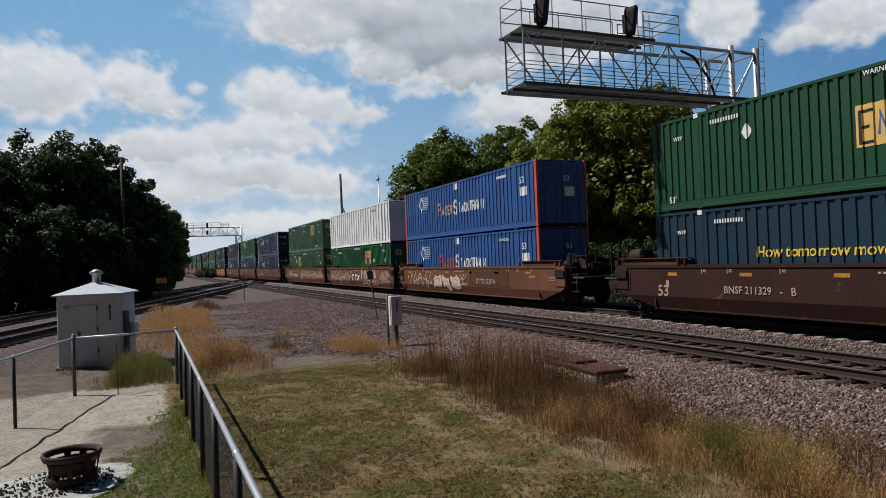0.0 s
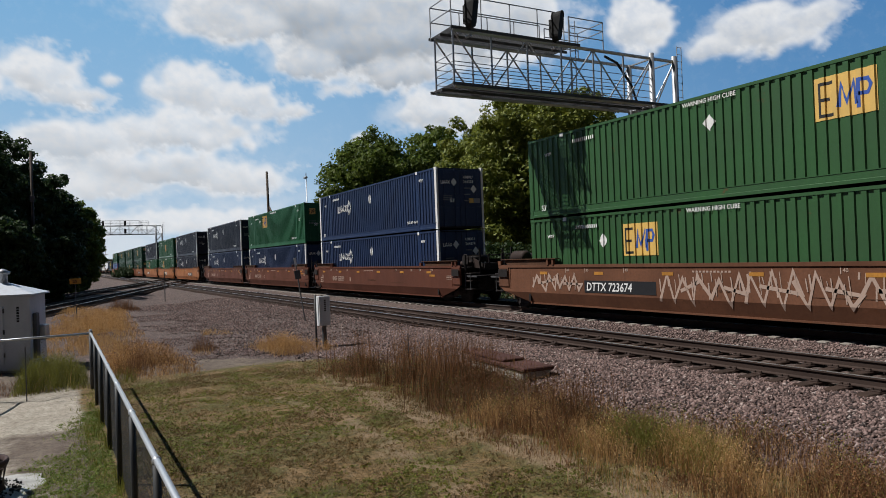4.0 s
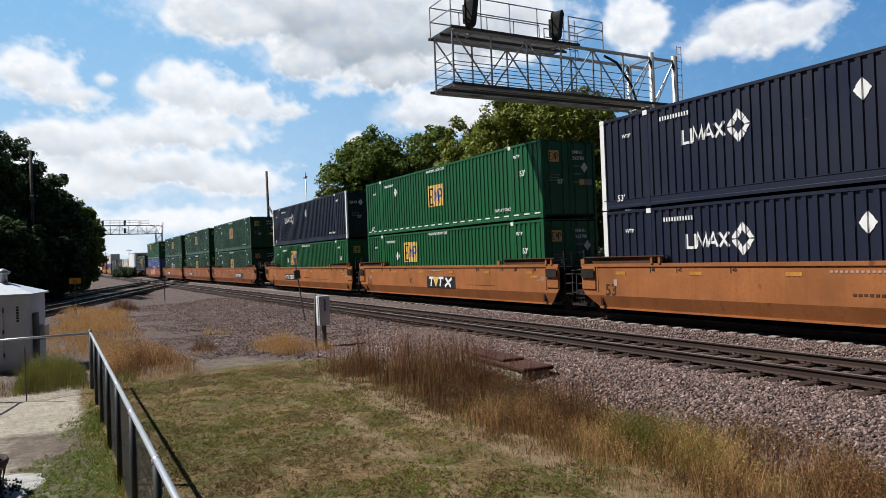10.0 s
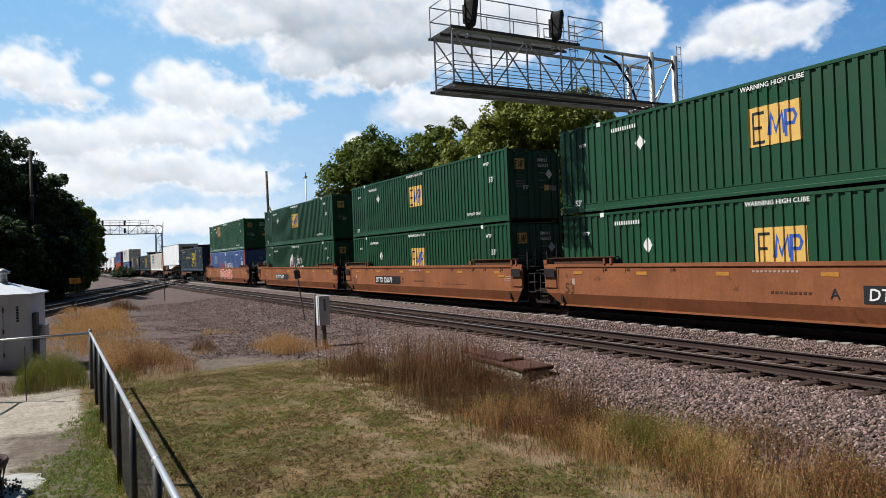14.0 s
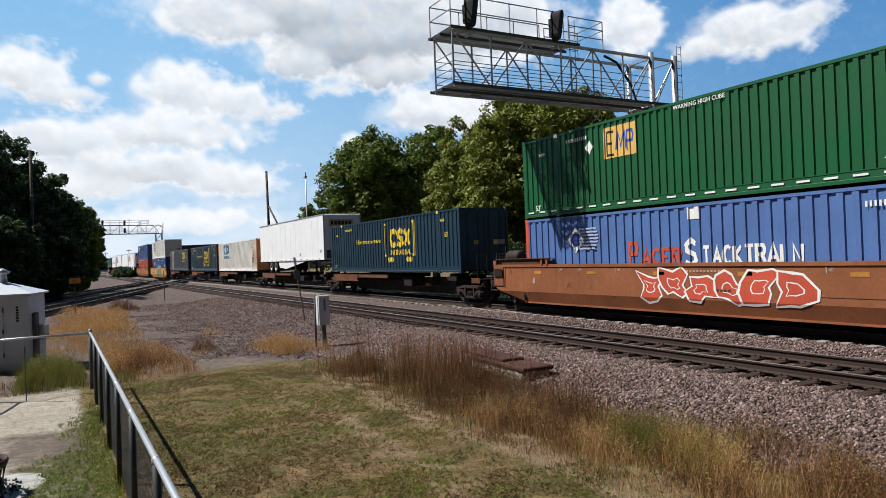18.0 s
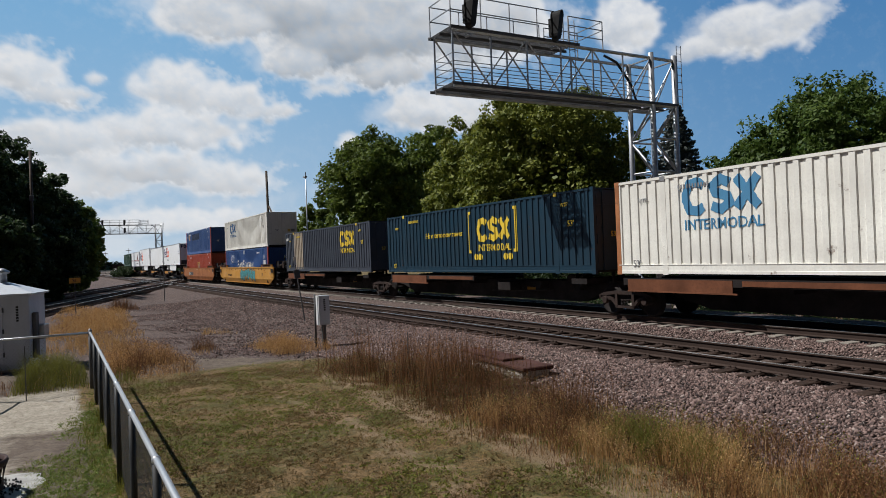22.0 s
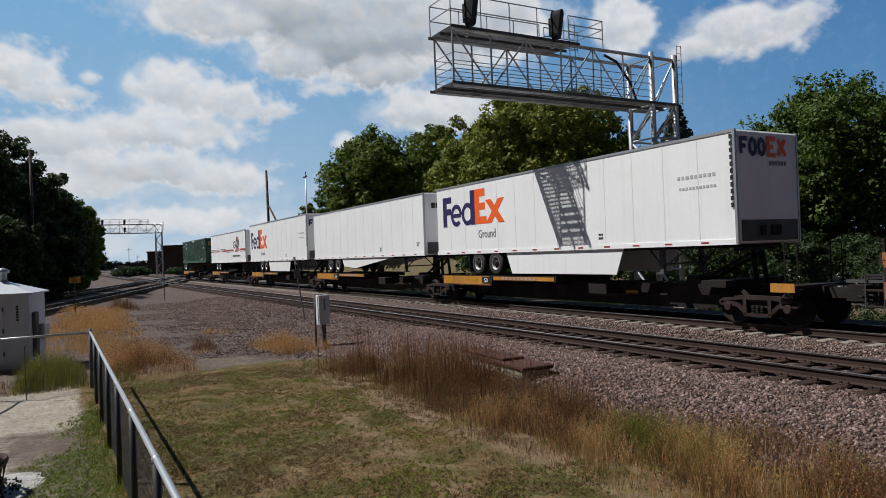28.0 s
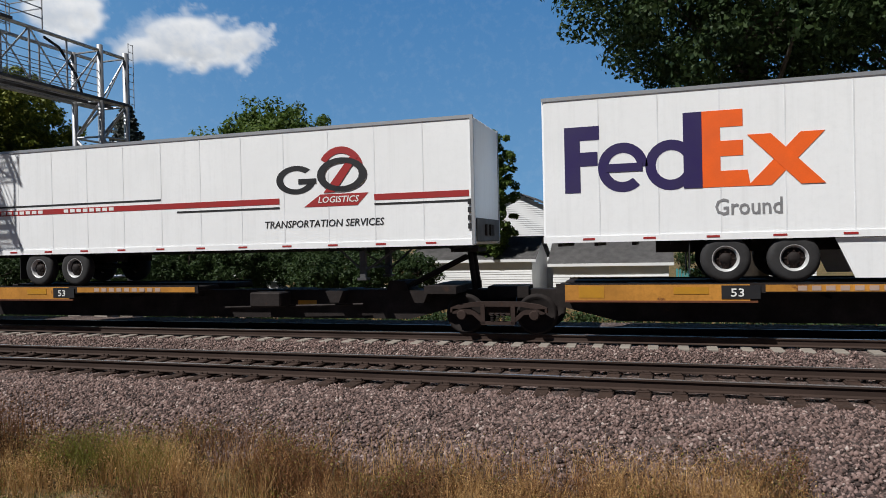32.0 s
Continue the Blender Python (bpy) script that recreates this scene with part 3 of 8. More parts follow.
            part("brake_gear", bm, "iron", c, "air tank and hand rail")
            bm = B()
            lathe(bm, [(0.26, -0.03), (0.28, 0.0), (0.26, 0.03)], 16, "Y", (e - sgn * 0.35, -0.95, 1.9))
            part("brake_wheel", bm, "iron", c)
        elif e < 0:
            truck(c, e - 0.62)
            bm = B()
            box(bm, e - 1.25, e, -0.5, 0.5, 0.95, 1.35)
            for k in (-0.9, -0.3, 0.3, 0.9):
                tube(bm, (e - 0.1, k, 1.5), (e - 1.2, k, 1.42), 0.03, 5)
            part("joint", bm, "iron", c)
        else:
            for sy in (-1, 1):
                bm = B()
                for yy in (sy * 1.2, sy * 0.8):
                    tube(bm, (e - 0.03, yy, 0.75), (e - 0.03, yy, 2.2), 0.016, 5)
                for k in range(4):
                    tube(bm, (e - 0.03, sy * 1.2, 0.9 + k * 0.36), (e - 0.03, sy * 0.8, 0.9 + k * 0.36), 0.012, 5)
                part("ladder", bm, "iron", c)
    for k in marks:
        k(c)
    # yellow reflectors along the side, small stencils and a welded patch
    yq = -HALF - 0.154
    for i in range(6):
        blocks(c, -15.5 + i * 2.9, 1.33, 0.42, 0.10, "deck_yellow", 1, "reflector", 0.0, y=yq)
    blocks(c, -0.7, 1.18, 0.5, 0.09, "deck_yellow", 1, "reflector", 0.0, y=yq)
    blocks(c, -15.6, 0.98, 0.14, 0.20, "logo_faint", 1, "data_plate", 0.0, y=yq)
    for k in range(3):
        blocks(c, F - 1.25, 1.20 - k * 0.07, 0.5, 0.03, "logo_faint", 7, "stencil", 0.3, y=yq)
    blocks(c, -8.1, 0.90, 1.1, 0.06, "sill", 9, "stencil", 0.35, y=yq)
    blocks(c, -8.6, 1.42, 1.3, 0.05, "logo_faint", 11, "stencil", 0.4, y=yq)
    blocks(c, -5.2, 0.84, 2.1, 0.012, "sill", 1, "weld_seam", 0.0, y=yq)
    lettering("125T", 0.20, "logo_faint", c, -R + 0.1, -yo - 0.096, 1.29, label="load limit on a dark plate")
    MOVERS.append((c, s))
    return c


def spine_car(s, deck, front, rear, label, pitch):
    """A spine unit under one box or trailer: a deep middle beam with wheel decks on both sides."""
    c = thing("spine_car", label, "rail car", "spine cars", at=pose(s, YT, 0))
    F = 1.6 if front == "coupler" else 0.55
    R = pitch - 0.85 if rear != "coupler" else 17.6
    bm = B()
    prism(bm, [(F, 1.02), (F, 0.72), (F - 1.2, 0.62), (-2.0, 0.27), (-R + 2.4, 0.27), (-R + 1.0, 0.62), (-R, 0.72), (-R, 1.02)], -0.28, 0.28)
    part("middle_beam", bm, "iron", c)
    for sy in (-1, 1):
        bm = B()
        bevel_box(bm, -15.9, -7.6, sy * 0.82 - 0.46, sy * 0.82 + 0.46, 1.06, 1.18, 0.02)
        box(bm, -15.9, -7.6, sy * 1.27 - 0.02, sy * 1.27 + 0.02, 1.00, 1.21)
        d = part("wheel_deck", bm, "iron", c)
        bm = B()
        box(bm, -15.7, -11.9, sy * 1.295 - 0.01, sy * 1.295 + 0.01, 0.84, 1.18)
        part("deck_side", bm, deck, d)
        bm = B()
        box(bm, -11.6, -7.7, sy * 1.295 - 0.01, sy * 1.295 + 0.01, 1.03, 1.17)
        part("deck_edge", bm, deck, d)
        for x in (-14.6, -12.4, -10.3, -8.2):
            bm = B()
            box(bm, x - 0.06, x + 0.06, min(0, sy * 1.2), max(0, sy * 1.2), 0.86, 1.06)
            part("cross_bearer", bm, "iron", c)
        bm = B()
        box(bm, -1.3, -0.5, min(0, sy * 1.25), max(0, sy * 1.25), 0.98, 1.16)
        part("end_bearer", bm, "iron", c)
    if deck == "deck_yellow":
        blocks(c, -12.45, 0.88, 0.75, 0.28, "logo_black", 1, "number_plate", 0.0, y=-1.312)
        lettering("53", 0.24, "logo_white", c, -12.28, -1.322, 0.93, wide=1.2, label="white number on the deck side")
        blocks(c, -15.4, 0.90, 0.55, 0.25, "yellow_sign", 1, "reflector", 0.0, y=-1.309)
        blocks(c, -13.4, 0.98, 0.7, 0.15, "yellow_sign", 1, "reflector", 0.0, y=-1.309)
        blocks(c, -11.0, 1.05, 2.3, 0.10, "logo_faint", 9, "reporting_mark", 0.35, y=-1.309)
    blocks(c, -5.2, 0.62, 0.55, 0.12, "yellow_sign", 1, "reflector", 0.0, y=-0.286)
    for sy in (-1, 1):
        bm = B()
        box(bm, -15.7, -11.75, sy * 1.30 - 0.03, sy * 1.30 + 0.02, 0.80, 0.84)
        part("deck_flange", bm, "deck_rust", c)
        bm = B()
        bevel_box(bm, -6.2, -5.3, sy * 0.75 - 0.3, sy * 0.75 + 0.3, 0.62, 1.0, 0.03)
        part("equipment_box", bm, "iron", c)
        bm = B()
        tube(bm, (-7.4, sy * 0.5, 0.55), (-3.2, sy * 0.5, 0.66), 0.035, 6)
        part("brake_pipe", bm, "iron", c)
        for x in (-3.9, -1.6):
            bm = B()
            prism(bm, [(x - 0.25, 1.02), (x + 0.25, 1.02), (x + 0.12, 0.72), (x - 0.12, 0.72)], sy * 0.28, sy * 0.75)
            part("cross_bracket", bm, "iron", c)
    bm = B()
    for yy in (-0.22, 0.22):
        tube(bm, (-0.30, yy, 1.0), (-0.42, yy * 0.8, 1.95), 0.07, 7)
        tube(bm, (-2.3, yy, 1.0), (-0.5, yy, 1.86), 0.055, 6)
    box(bm, -0.85, -0.15, -0.42, 0.42, 1.95, 2.05)
    prism(bm, [(-2.6, 1.0), (-2.0, 1.0), (-2.1, 1.25), (-2.5, 1.25)], -0.4, 0.4)
    part("hitch", bm, "iron", c, "fifth-wheel hitch stand")
    if front == "coupler":
        truck(c, F - 1.3)
        bm = B()
        box(bm, F, F + 1.2, -0.14, 0.14, 0.72, 0.98)
        part("coupler", bm, "iron", c)
        bm = B()
        for yy in (-1.2, -0.7, 0.7, 1.2):
            tube(bm, (F - 0.4, yy, 0.8), (F - 0.4, yy, 2.1), 0.018, 5)
        tube(bm, (F - 0.4, -1.2, 2.1), (F - 0.4, -0.7, 2.1), 0.018, 5)
        tube(bm, (F - 0.4, 0.7, 2.1), (F - 0.4, 1.2, 2.1), 0.018, 5)
        box(bm, F - 0.6, F - 0.1, -1.25, 1.25, 0.98, 1.06)
        part("end_ladder", bm, "iron", c)
        bm = B()
        box(bm, F - 0.75, F - 0.1, -1.3, -1.27, 0.9, 1.12)
        part("end_sill", bm, deck, c)
    truck(c, -R + (-0.3 if rear != "coupler" else 1.3))
    bm = B()
    box(bm, -R - 0.7, -R + 0.3, -0.34, 0.34, 0.82, 1.1)
    if rear == "coupler":
        box(bm, -R - 1.4, -R, -0.14, 0.14, 0.72, 0.98)
    part("joint", bm, "iron", c)
    MOVERS.append((c, s))
    return c


def trailer(s, label, skirt=True, axle=-12.75, tape="logo_red", body="trailer", marks=(), panels=13, box_marks=True, tall=3.0, floor=2.14):
    """A road trailer with its nose at x = 0, standing on the deck at 1.21 m."""
    L, Wd = 16.15, HALF
    c = thing("semi_trailer", label, "trailer", "trailers on the train", at=pose(s, YT, 0))
    top = floor + tall
    bm = B()
    bevel_box(bm, -L, 0, -Wd, Wd, floor, top, 0.05)
    bd = part("body", bm, body, c)
    for i in range(1, panels):
        x = -L * i / panels
        for sy in (-1, 1):
            part("panel_seam", cached(f"panel_seam|{body}|{floor}|{tall}", lambda: (lambda b: (box(b, -0.014, 0.014, -0.004, 0.004, floor + 0.1, top - 0.1), b)[-1])(B()), "seam"), body, bd, at=pose(x, sy * Wd, 0))
    for z0, z1, nm in ((floor - 0.02, floor + 0.12, "bottom_rail"), (top - 0.07, top + 0.01, "top_rail")):
        bm = B()
        for sy in (-1, 1):
            box(bm, -L, 0, sy * Wd - 0.02, sy * Wd + 0.02, z0, z1)
        part(nm, bm, "galv" if nm == "top_rail" else body, c)
    for sy in (-1, 1):
        bm = B()
        box(bm, -0.06, 0.015, sy * Wd - 0.045, sy * Wd + 0.025, floor, top)
        part("nose_post", bm, "galv", c)
    bm = B()
    bevel_box(bm, 0.0, 0.03, -Wd + 0.12, Wd - 0.12, floor + 0.06, floor + 0.62, 0.01)
    nb = part("nose_panel", bm, "galv_dark", c, "dark lower nose panel with hose couplings")
    for yy in (-0.35, 0.1, 0.3):
        bm = B()
        bevel_box(bm, 0.03, 0.08, yy - 0.09, yy + 0.09, floor + 0.2, floor + 0.48, 0.01)
        part("coupling", bm, "iron", nb)
    if box_marks:
        for dz in (0.42, 0.30):
            blocks(c, -5.3, floor + dz, 0.22, 0.07, "logo_black", 3, "lift_mark", 0.25)
    if tape:
        for i in range(12):
            blocks(c, -1.2 - i * 1.28, floor + 0.03, 0.26, 0.045, tape, 1, "reflective_tape", 0.0, y=-Wd - 0.023)
    for sy in (-1, 1):
        bm = B()
        box(bm, axle - 1.4, axle + 2.4, sy * 0.5 - 0.06, sy * 0.5 + 0.06, floor - 0.28, floor - 0.02)
        part("slider_rail", bm, "iron", c)
    for i in range(20):
        x = -0.6 - i * 0.8
        part("cross_member", cached(f"cross_member|{floor}", lambda: (lambda b: (box(b, -0.04, 0.04, -Wd + 0.05, Wd - 0.05, floor - 0.10, floor - 0.02), b)[-1])(B()), "iron"), "iron", c, at=pose(x, 0, 0))
    for x in (axle, axle + 1.3):
        for sy in (-1, 1):
            def tyre():
                bm = B()
                lathe(bm, [(0.27, -0.13), (0.40, -0.14), (0.48, -0.11), (0.50, -0.05), (0.50, 0.05), (0.48, 0.11), (0.40, 0.14), (0.27, 0.13)], 26, "Y", cap=False)
                return bm

            def rim():
                bm = B()
                lathe(bm, [(0.285, -0.125), (0.262, -0.135), (0.245, -0.10), (0.215, -0.03)], 26, "Y", cap=False)
                return bm

            def disc():
                bm = B()
                lathe(bm, [(0.222, -0.035), (0.13, -0.045), (0.12, -0.08), (0.06, -0.09)], 22, "Y")
                for k in range(8):
                    a = k * math.pi / 4
                    tube(bm, (math.cos(a) * 0.155, -0.075, math.sin(a) * 0.155), (math.cos(a) * 0.155, -0.03, math.sin(a) * 0.155), 0.018, 5)
                return bm
            w = part("wheel", cached("tyre|", tyre, "rubber"), "rubber", c, "black tyre", at=pose(x, sy * (Wd - 0.15), 1.715, 0, 0, 0 if sy < 0 else 180))
            part("rim", cached("rim|", rim, "rim"), "rim", w, "pale steel rim")
            part("wheel_disc", cached("wheel_disc|", disc, "frame_grey"), "frame_grey", w, "grimy wheel disc")

            def hub():
                bm = B()
                lathe(bm, [(0.13, -0.02), (0.12, -0.10), (0.07, -0.135), (0.02, -0.14)], 14, "Y")
                return bm
            part("hub", cached("hub|", hub, "iron"), "iron", w, "dark greasy hub")
            for k in range(6):
                def hole():
                    bm = B()
                    lathe(bm, [(0.028, -0.004), (0.028, 0.004)], 8, "Y")
                    return bm
                a = k * math.pi / 3
                part("rim_hole", cached("rim_hole|", hole, "black"), "black", w, at=pose(math.cos(a) * 0.19, -0.055, math.sin(a) * 0.19))
        bm = B()
        tube(bm, (x, -1.0, 1.715), (x, 1.0, 1.715), 0.07, 8)
        part("axle", bm, "iron", c)
    bm = B()
    for sy in (-1, 1):
        box(bm, -3.1, -2.95, sy * 0.85 - 0.06, sy * 0.85 + 0.06, 1.35, floor)
        tube(bm, (-3.0, sy * 0.85, 1.5), (-2.2, sy * 0.6, floor - 0.05), 0.03, 5)
        tube(bm, (-3.0, sy * 0.85, 1.5), (-3.8, sy * 0.6, floor - 0.05), 0.03, 5)
        box(bm, -3.15, -2.9, sy * 0.85 - 0.12, sy * 0.85 + 0.12, 1.30, 1.36)
    tube(bm, (-3.0, -0.85, 1.6), (-3.0, 0.85, 1.6), 0.03, 5)
    part("landing_gear", bm, "galv_dark", c)
    bm = B()
    for sy in (-1, 1):
        box(bm, axle - 0.72, axle - 0.70, sy * 0.95 - 0.3, sy * 0.95 + 0.3, 1.4, floor - 0.05)
    part("mud_flap", bm, "rubber", c)
    if skirt:
        bm = B()
        for sy in (-1, 1):
            prism(bm, [(axle + 2.05, floor - 0.03), (axle + 2.4, floor - 0.84), (-4.6, floor - 0.84), (-4.25, floor - 0.03)] if skirt is True else [(axle + 2.0, floor - 0.03), (axle + 2.3, floor - 0.5), (-9.0, floor - 0.62), (-3.6, floor - 0.03)], sy * (Wd - 0.06) - 0.012, sy * (Wd - 0.06) + 0.012)
        part("side_skirt", bm, body, c)
    for k in marks:
        k(c)
    MOVERS.append((c, s))
    return c


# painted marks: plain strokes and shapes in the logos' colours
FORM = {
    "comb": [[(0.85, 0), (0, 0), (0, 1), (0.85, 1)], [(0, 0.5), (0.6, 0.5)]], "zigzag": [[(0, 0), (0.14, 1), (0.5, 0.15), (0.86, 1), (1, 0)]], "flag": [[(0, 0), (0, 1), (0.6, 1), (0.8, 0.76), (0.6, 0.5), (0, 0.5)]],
    "cup": [[(0, 1), (0, 0), (0.8, 0), (0.8, 1)]], "peak": [[(0, 0), (0.45, 1), (0.9, 0)], [(0.2, 0.32), (0.7, 0.32)]], "cross": [[(0, 0), (0.85, 1)], [(0, 1), (0.85, 0)]],
    "arc": [[(0.8, 0.85), (0.55, 1), (0.2, 0.95), (0, 0.6), (0, 0.4), (0.2, 0.05), (0.55, 0), (0.8, 0.15)]], "snake": [[(0.75, 0.85), (0.4, 1), (0.05, 0.8), (0.15, 0.58), (0.65, 0.42), (0.75, 0.2), (0.4, 0), (0, 0.15)]],
    "post": [[(0.4, 0), (0.4, 1)], [(0, 1), (0.8, 1)]], "arch": [[(0, 0), (0, 1), (0.75, 0), (0.75, 1)]], "fork": [[(0, 0), (0, 1)], [(0.75, 1), (0.05, 0.5), (0.8, 0)]], "stem": [[(0.1, 0), (0.1, 1)]], "bracket": [[(0, 0), (0, 1), (0.85, 1)], [(0, 0.52), (0.65, 0.52)]],
    "crook": [[(0, 0), (0, 1), (0.6, 1), (0.78, 0.76), (0.6, 0.5), (0, 0.5)], [(0.4, 0.5), (0.85, 0)]], "hoop": [[(0.4, 0), (0.1, 0.15), (0, 0.5), (0.1, 0.85), (0.4, 1), (0.7, 0.85), (0.8, 0.5), (0.7, 0.15), (0.4, 0)]],
}


def stroke(bm, pts, w, y=0.0):
    """A flat band of width w along a line of points, mitred at its bends."""
    pts = [Vector((x, 0, z)) for x, z in pts]
    closed = (pts[0] - pts[-1]).length < 1e-6
    rim = []
    for i, p in enumerate(pts):
        a = pts[i - 1] if i else (pts[-2] if closed else p)
        b = pts[i + 1] if i < len(pts) - 1 else (pts[1] if closed else p)
        d0, d1 = (p - a), (b - p)
        d0 = d0.normalized() if d0.length > 1e-9 else d1.normalized()
        d1 = d1.normalized() if d1.length > 1e-9 else d0
        n0, n1 = Vector((-d0.z, 0, d0.x)), Vector((-d1.z, 0, d1.x))
        m = (n0 + n1)
        m = n1 if m.length < 0.3 else m.normalized() / max(0.55, m.normalized().dot(n1))
        rim.append((bm.verts.new(p + m * w / 2 + Vector((0, y, 0))), bm.verts.new(p - m * w / 2 + Vector((0, y, 0)))))
    for p, q in zip(rim, rim[1:]):
        bm.faces.new((p[0], q[0], q[1], p[1]))


def forms(c, names, x, z, wide, h, w, material, pitch=None, y=None, name="logo", label="", slant=0.0, end=False, lift=0.0):
    """A row of stroke shapes, each wide by h, drawn with bands of width w."""
    pitch = pitch or wide * 1.15
    bm = B()
    for i, k in enumerate(names):
        for k2, line in enumerate(FORM[k]):
            stroke(bm, [(i * pitch + a * wide + slant * b * h, b * h) for a, b in line], w, -0.0012 * k2)
    yy = -HALF - 0.006 if y is None else y
    return part(name, bm, material, c, label, at=pose(x, yy, z) if not end else pose(0.024 + lift, x, z, 0, 0, 90))


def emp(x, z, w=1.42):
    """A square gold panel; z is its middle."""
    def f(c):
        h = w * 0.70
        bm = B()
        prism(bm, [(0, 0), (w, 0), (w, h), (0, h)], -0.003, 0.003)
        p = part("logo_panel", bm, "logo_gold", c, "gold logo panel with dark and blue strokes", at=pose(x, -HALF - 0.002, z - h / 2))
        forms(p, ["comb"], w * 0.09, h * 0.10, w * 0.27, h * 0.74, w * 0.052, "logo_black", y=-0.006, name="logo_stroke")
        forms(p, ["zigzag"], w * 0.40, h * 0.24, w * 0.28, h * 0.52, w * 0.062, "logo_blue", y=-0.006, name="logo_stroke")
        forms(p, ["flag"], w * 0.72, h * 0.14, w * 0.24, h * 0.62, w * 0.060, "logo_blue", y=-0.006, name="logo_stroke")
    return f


def umax(x, z, w=2.35):
    """White strokes and an open diamond of eight facets; z is the middle."""
    def f(c):
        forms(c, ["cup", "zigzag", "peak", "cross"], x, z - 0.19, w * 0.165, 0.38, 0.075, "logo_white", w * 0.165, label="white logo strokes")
        r = w * 0.17
        cx = w * 0.83
        for k in range(4):
            a = k * math.pi / 2
            for q in (0, 1):
                u0, u1 = (a + q * math.pi / 4 + 0.05), (a + (q + 1) * math.pi / 4 - 0.05)

                def rim(t, s):
                    m = abs(math.cos(t)) + abs(math.sin(t))
                    return (cx + math.cos(t) * r * s / m, math.sin(t) * r * 1.22 * s / m)
                outline_shape(c, [rim(u0, 1), rim(u1, 1), rim(u1, 0.5), rim(u0, 0.5)], "logo_white", x, z, "logo_facet")
    return f


def small_marks(tall=2.9, colour="logo_white", word="TOP LIFT ONLY", door="gold"):
    def f(c):
        lettering("WTP", 0.17, colour, c, -15.15, -HALF - 0.004, tall - 0.72)
        for x in (-1.98, -14.17):
            blocks(c, x - 0.09, tall - 0.16, 0.18, 0.14, colour, 1, "lift_mark", 0.0, y=-HALF - 0.006)
        blocks(c, -13.6, tall - 0.46, 1.1, 0.12, colour, 11, "serial", 0.5)
        if door != "star":
            lettering("53'", 0.30, colour, c, -1.35, -HALF - 0.004, 1.65)
        lettering("53'", 0.28, colour, c, -15.45, -HALF - 0.004, 0.25)
        if word:
            lettering(word, 0.165, colour, c, -3.15, -HALF - 0.004, 0.40)
            if door != "star":
                lettering("WARNING HIGH CUBE", 0.17, colour, c, -8.85, -HALF - 0.004, tall - 0.24)
        lettering("WTP", 0.19, colour, c, -1.72, -HALF - 0.004, tall - 0.55)
        # on the door end
        if word and colour == "logo_white":
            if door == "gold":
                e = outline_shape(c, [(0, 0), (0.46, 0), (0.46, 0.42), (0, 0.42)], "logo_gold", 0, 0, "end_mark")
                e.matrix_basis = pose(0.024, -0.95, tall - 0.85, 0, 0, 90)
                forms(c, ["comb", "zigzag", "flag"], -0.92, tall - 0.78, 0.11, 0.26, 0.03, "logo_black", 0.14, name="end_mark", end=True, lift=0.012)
            else:
                forms(c, ["cup", "peak", "peak", "cross"], -1.05, tall - 0.78, 0.12, 0.16, 0.028, colour, 0.12, name="end_mark", end=True)
                e = outline_shape(c, [(-0.16, 0), (0, -0.2), (0.16, 0), (0, 0.2)], colour, 0, 0, "end_mark")
                e.matrix_basis = pose(0.024, -0.36, tall - 0.7, 0, 0, 90)
            lettering("EMHU" if door == "gold" else "UMXU", 0.185, colour, c, 0.03, 0.15, tall - 0.52, end=True)
            lettering(str(261011 + round(c.matrix_basis.translation.x * 7.3) % 4000), 0.185, colour, c, 0.03, 0.15, tall - 0.74, end=True)
            d = outline_shape(c, [(-0.17, 0), (0, -0.2), (0.17, 0), (0, 0.2)], colour, 0, 0, "placard")
            d.matrix_basis = pose(0.024, 0.72, tall - 1.02, 0, 0, 90)
            for k in range(3):
                blocks(c, 0.2, tall - 1.0 - k * 0.3, 0.34, 0.05, "logo_grey", 4, "data_line", 0.3, end=True)
                blocks(c, -0.95, tall - 1.35 - k * 0.1, 0.5, 0.04, "logo_grey", 5, "data_line", 0.3, end=True)
        lettering("53'", 0.24, colour, c, 0.03, -0.6, 1.25, end=True)
        blocks(c, 0.45, 1.22, 0.25, 0.22, "logo_gold", 1, "warning_plate", 0.0, end=True)
        blocks(c, 0.72, 1.22, 0.34, 0.22, "logo_grey", 1, "warning_plate", 0.0, end=True)
    return f


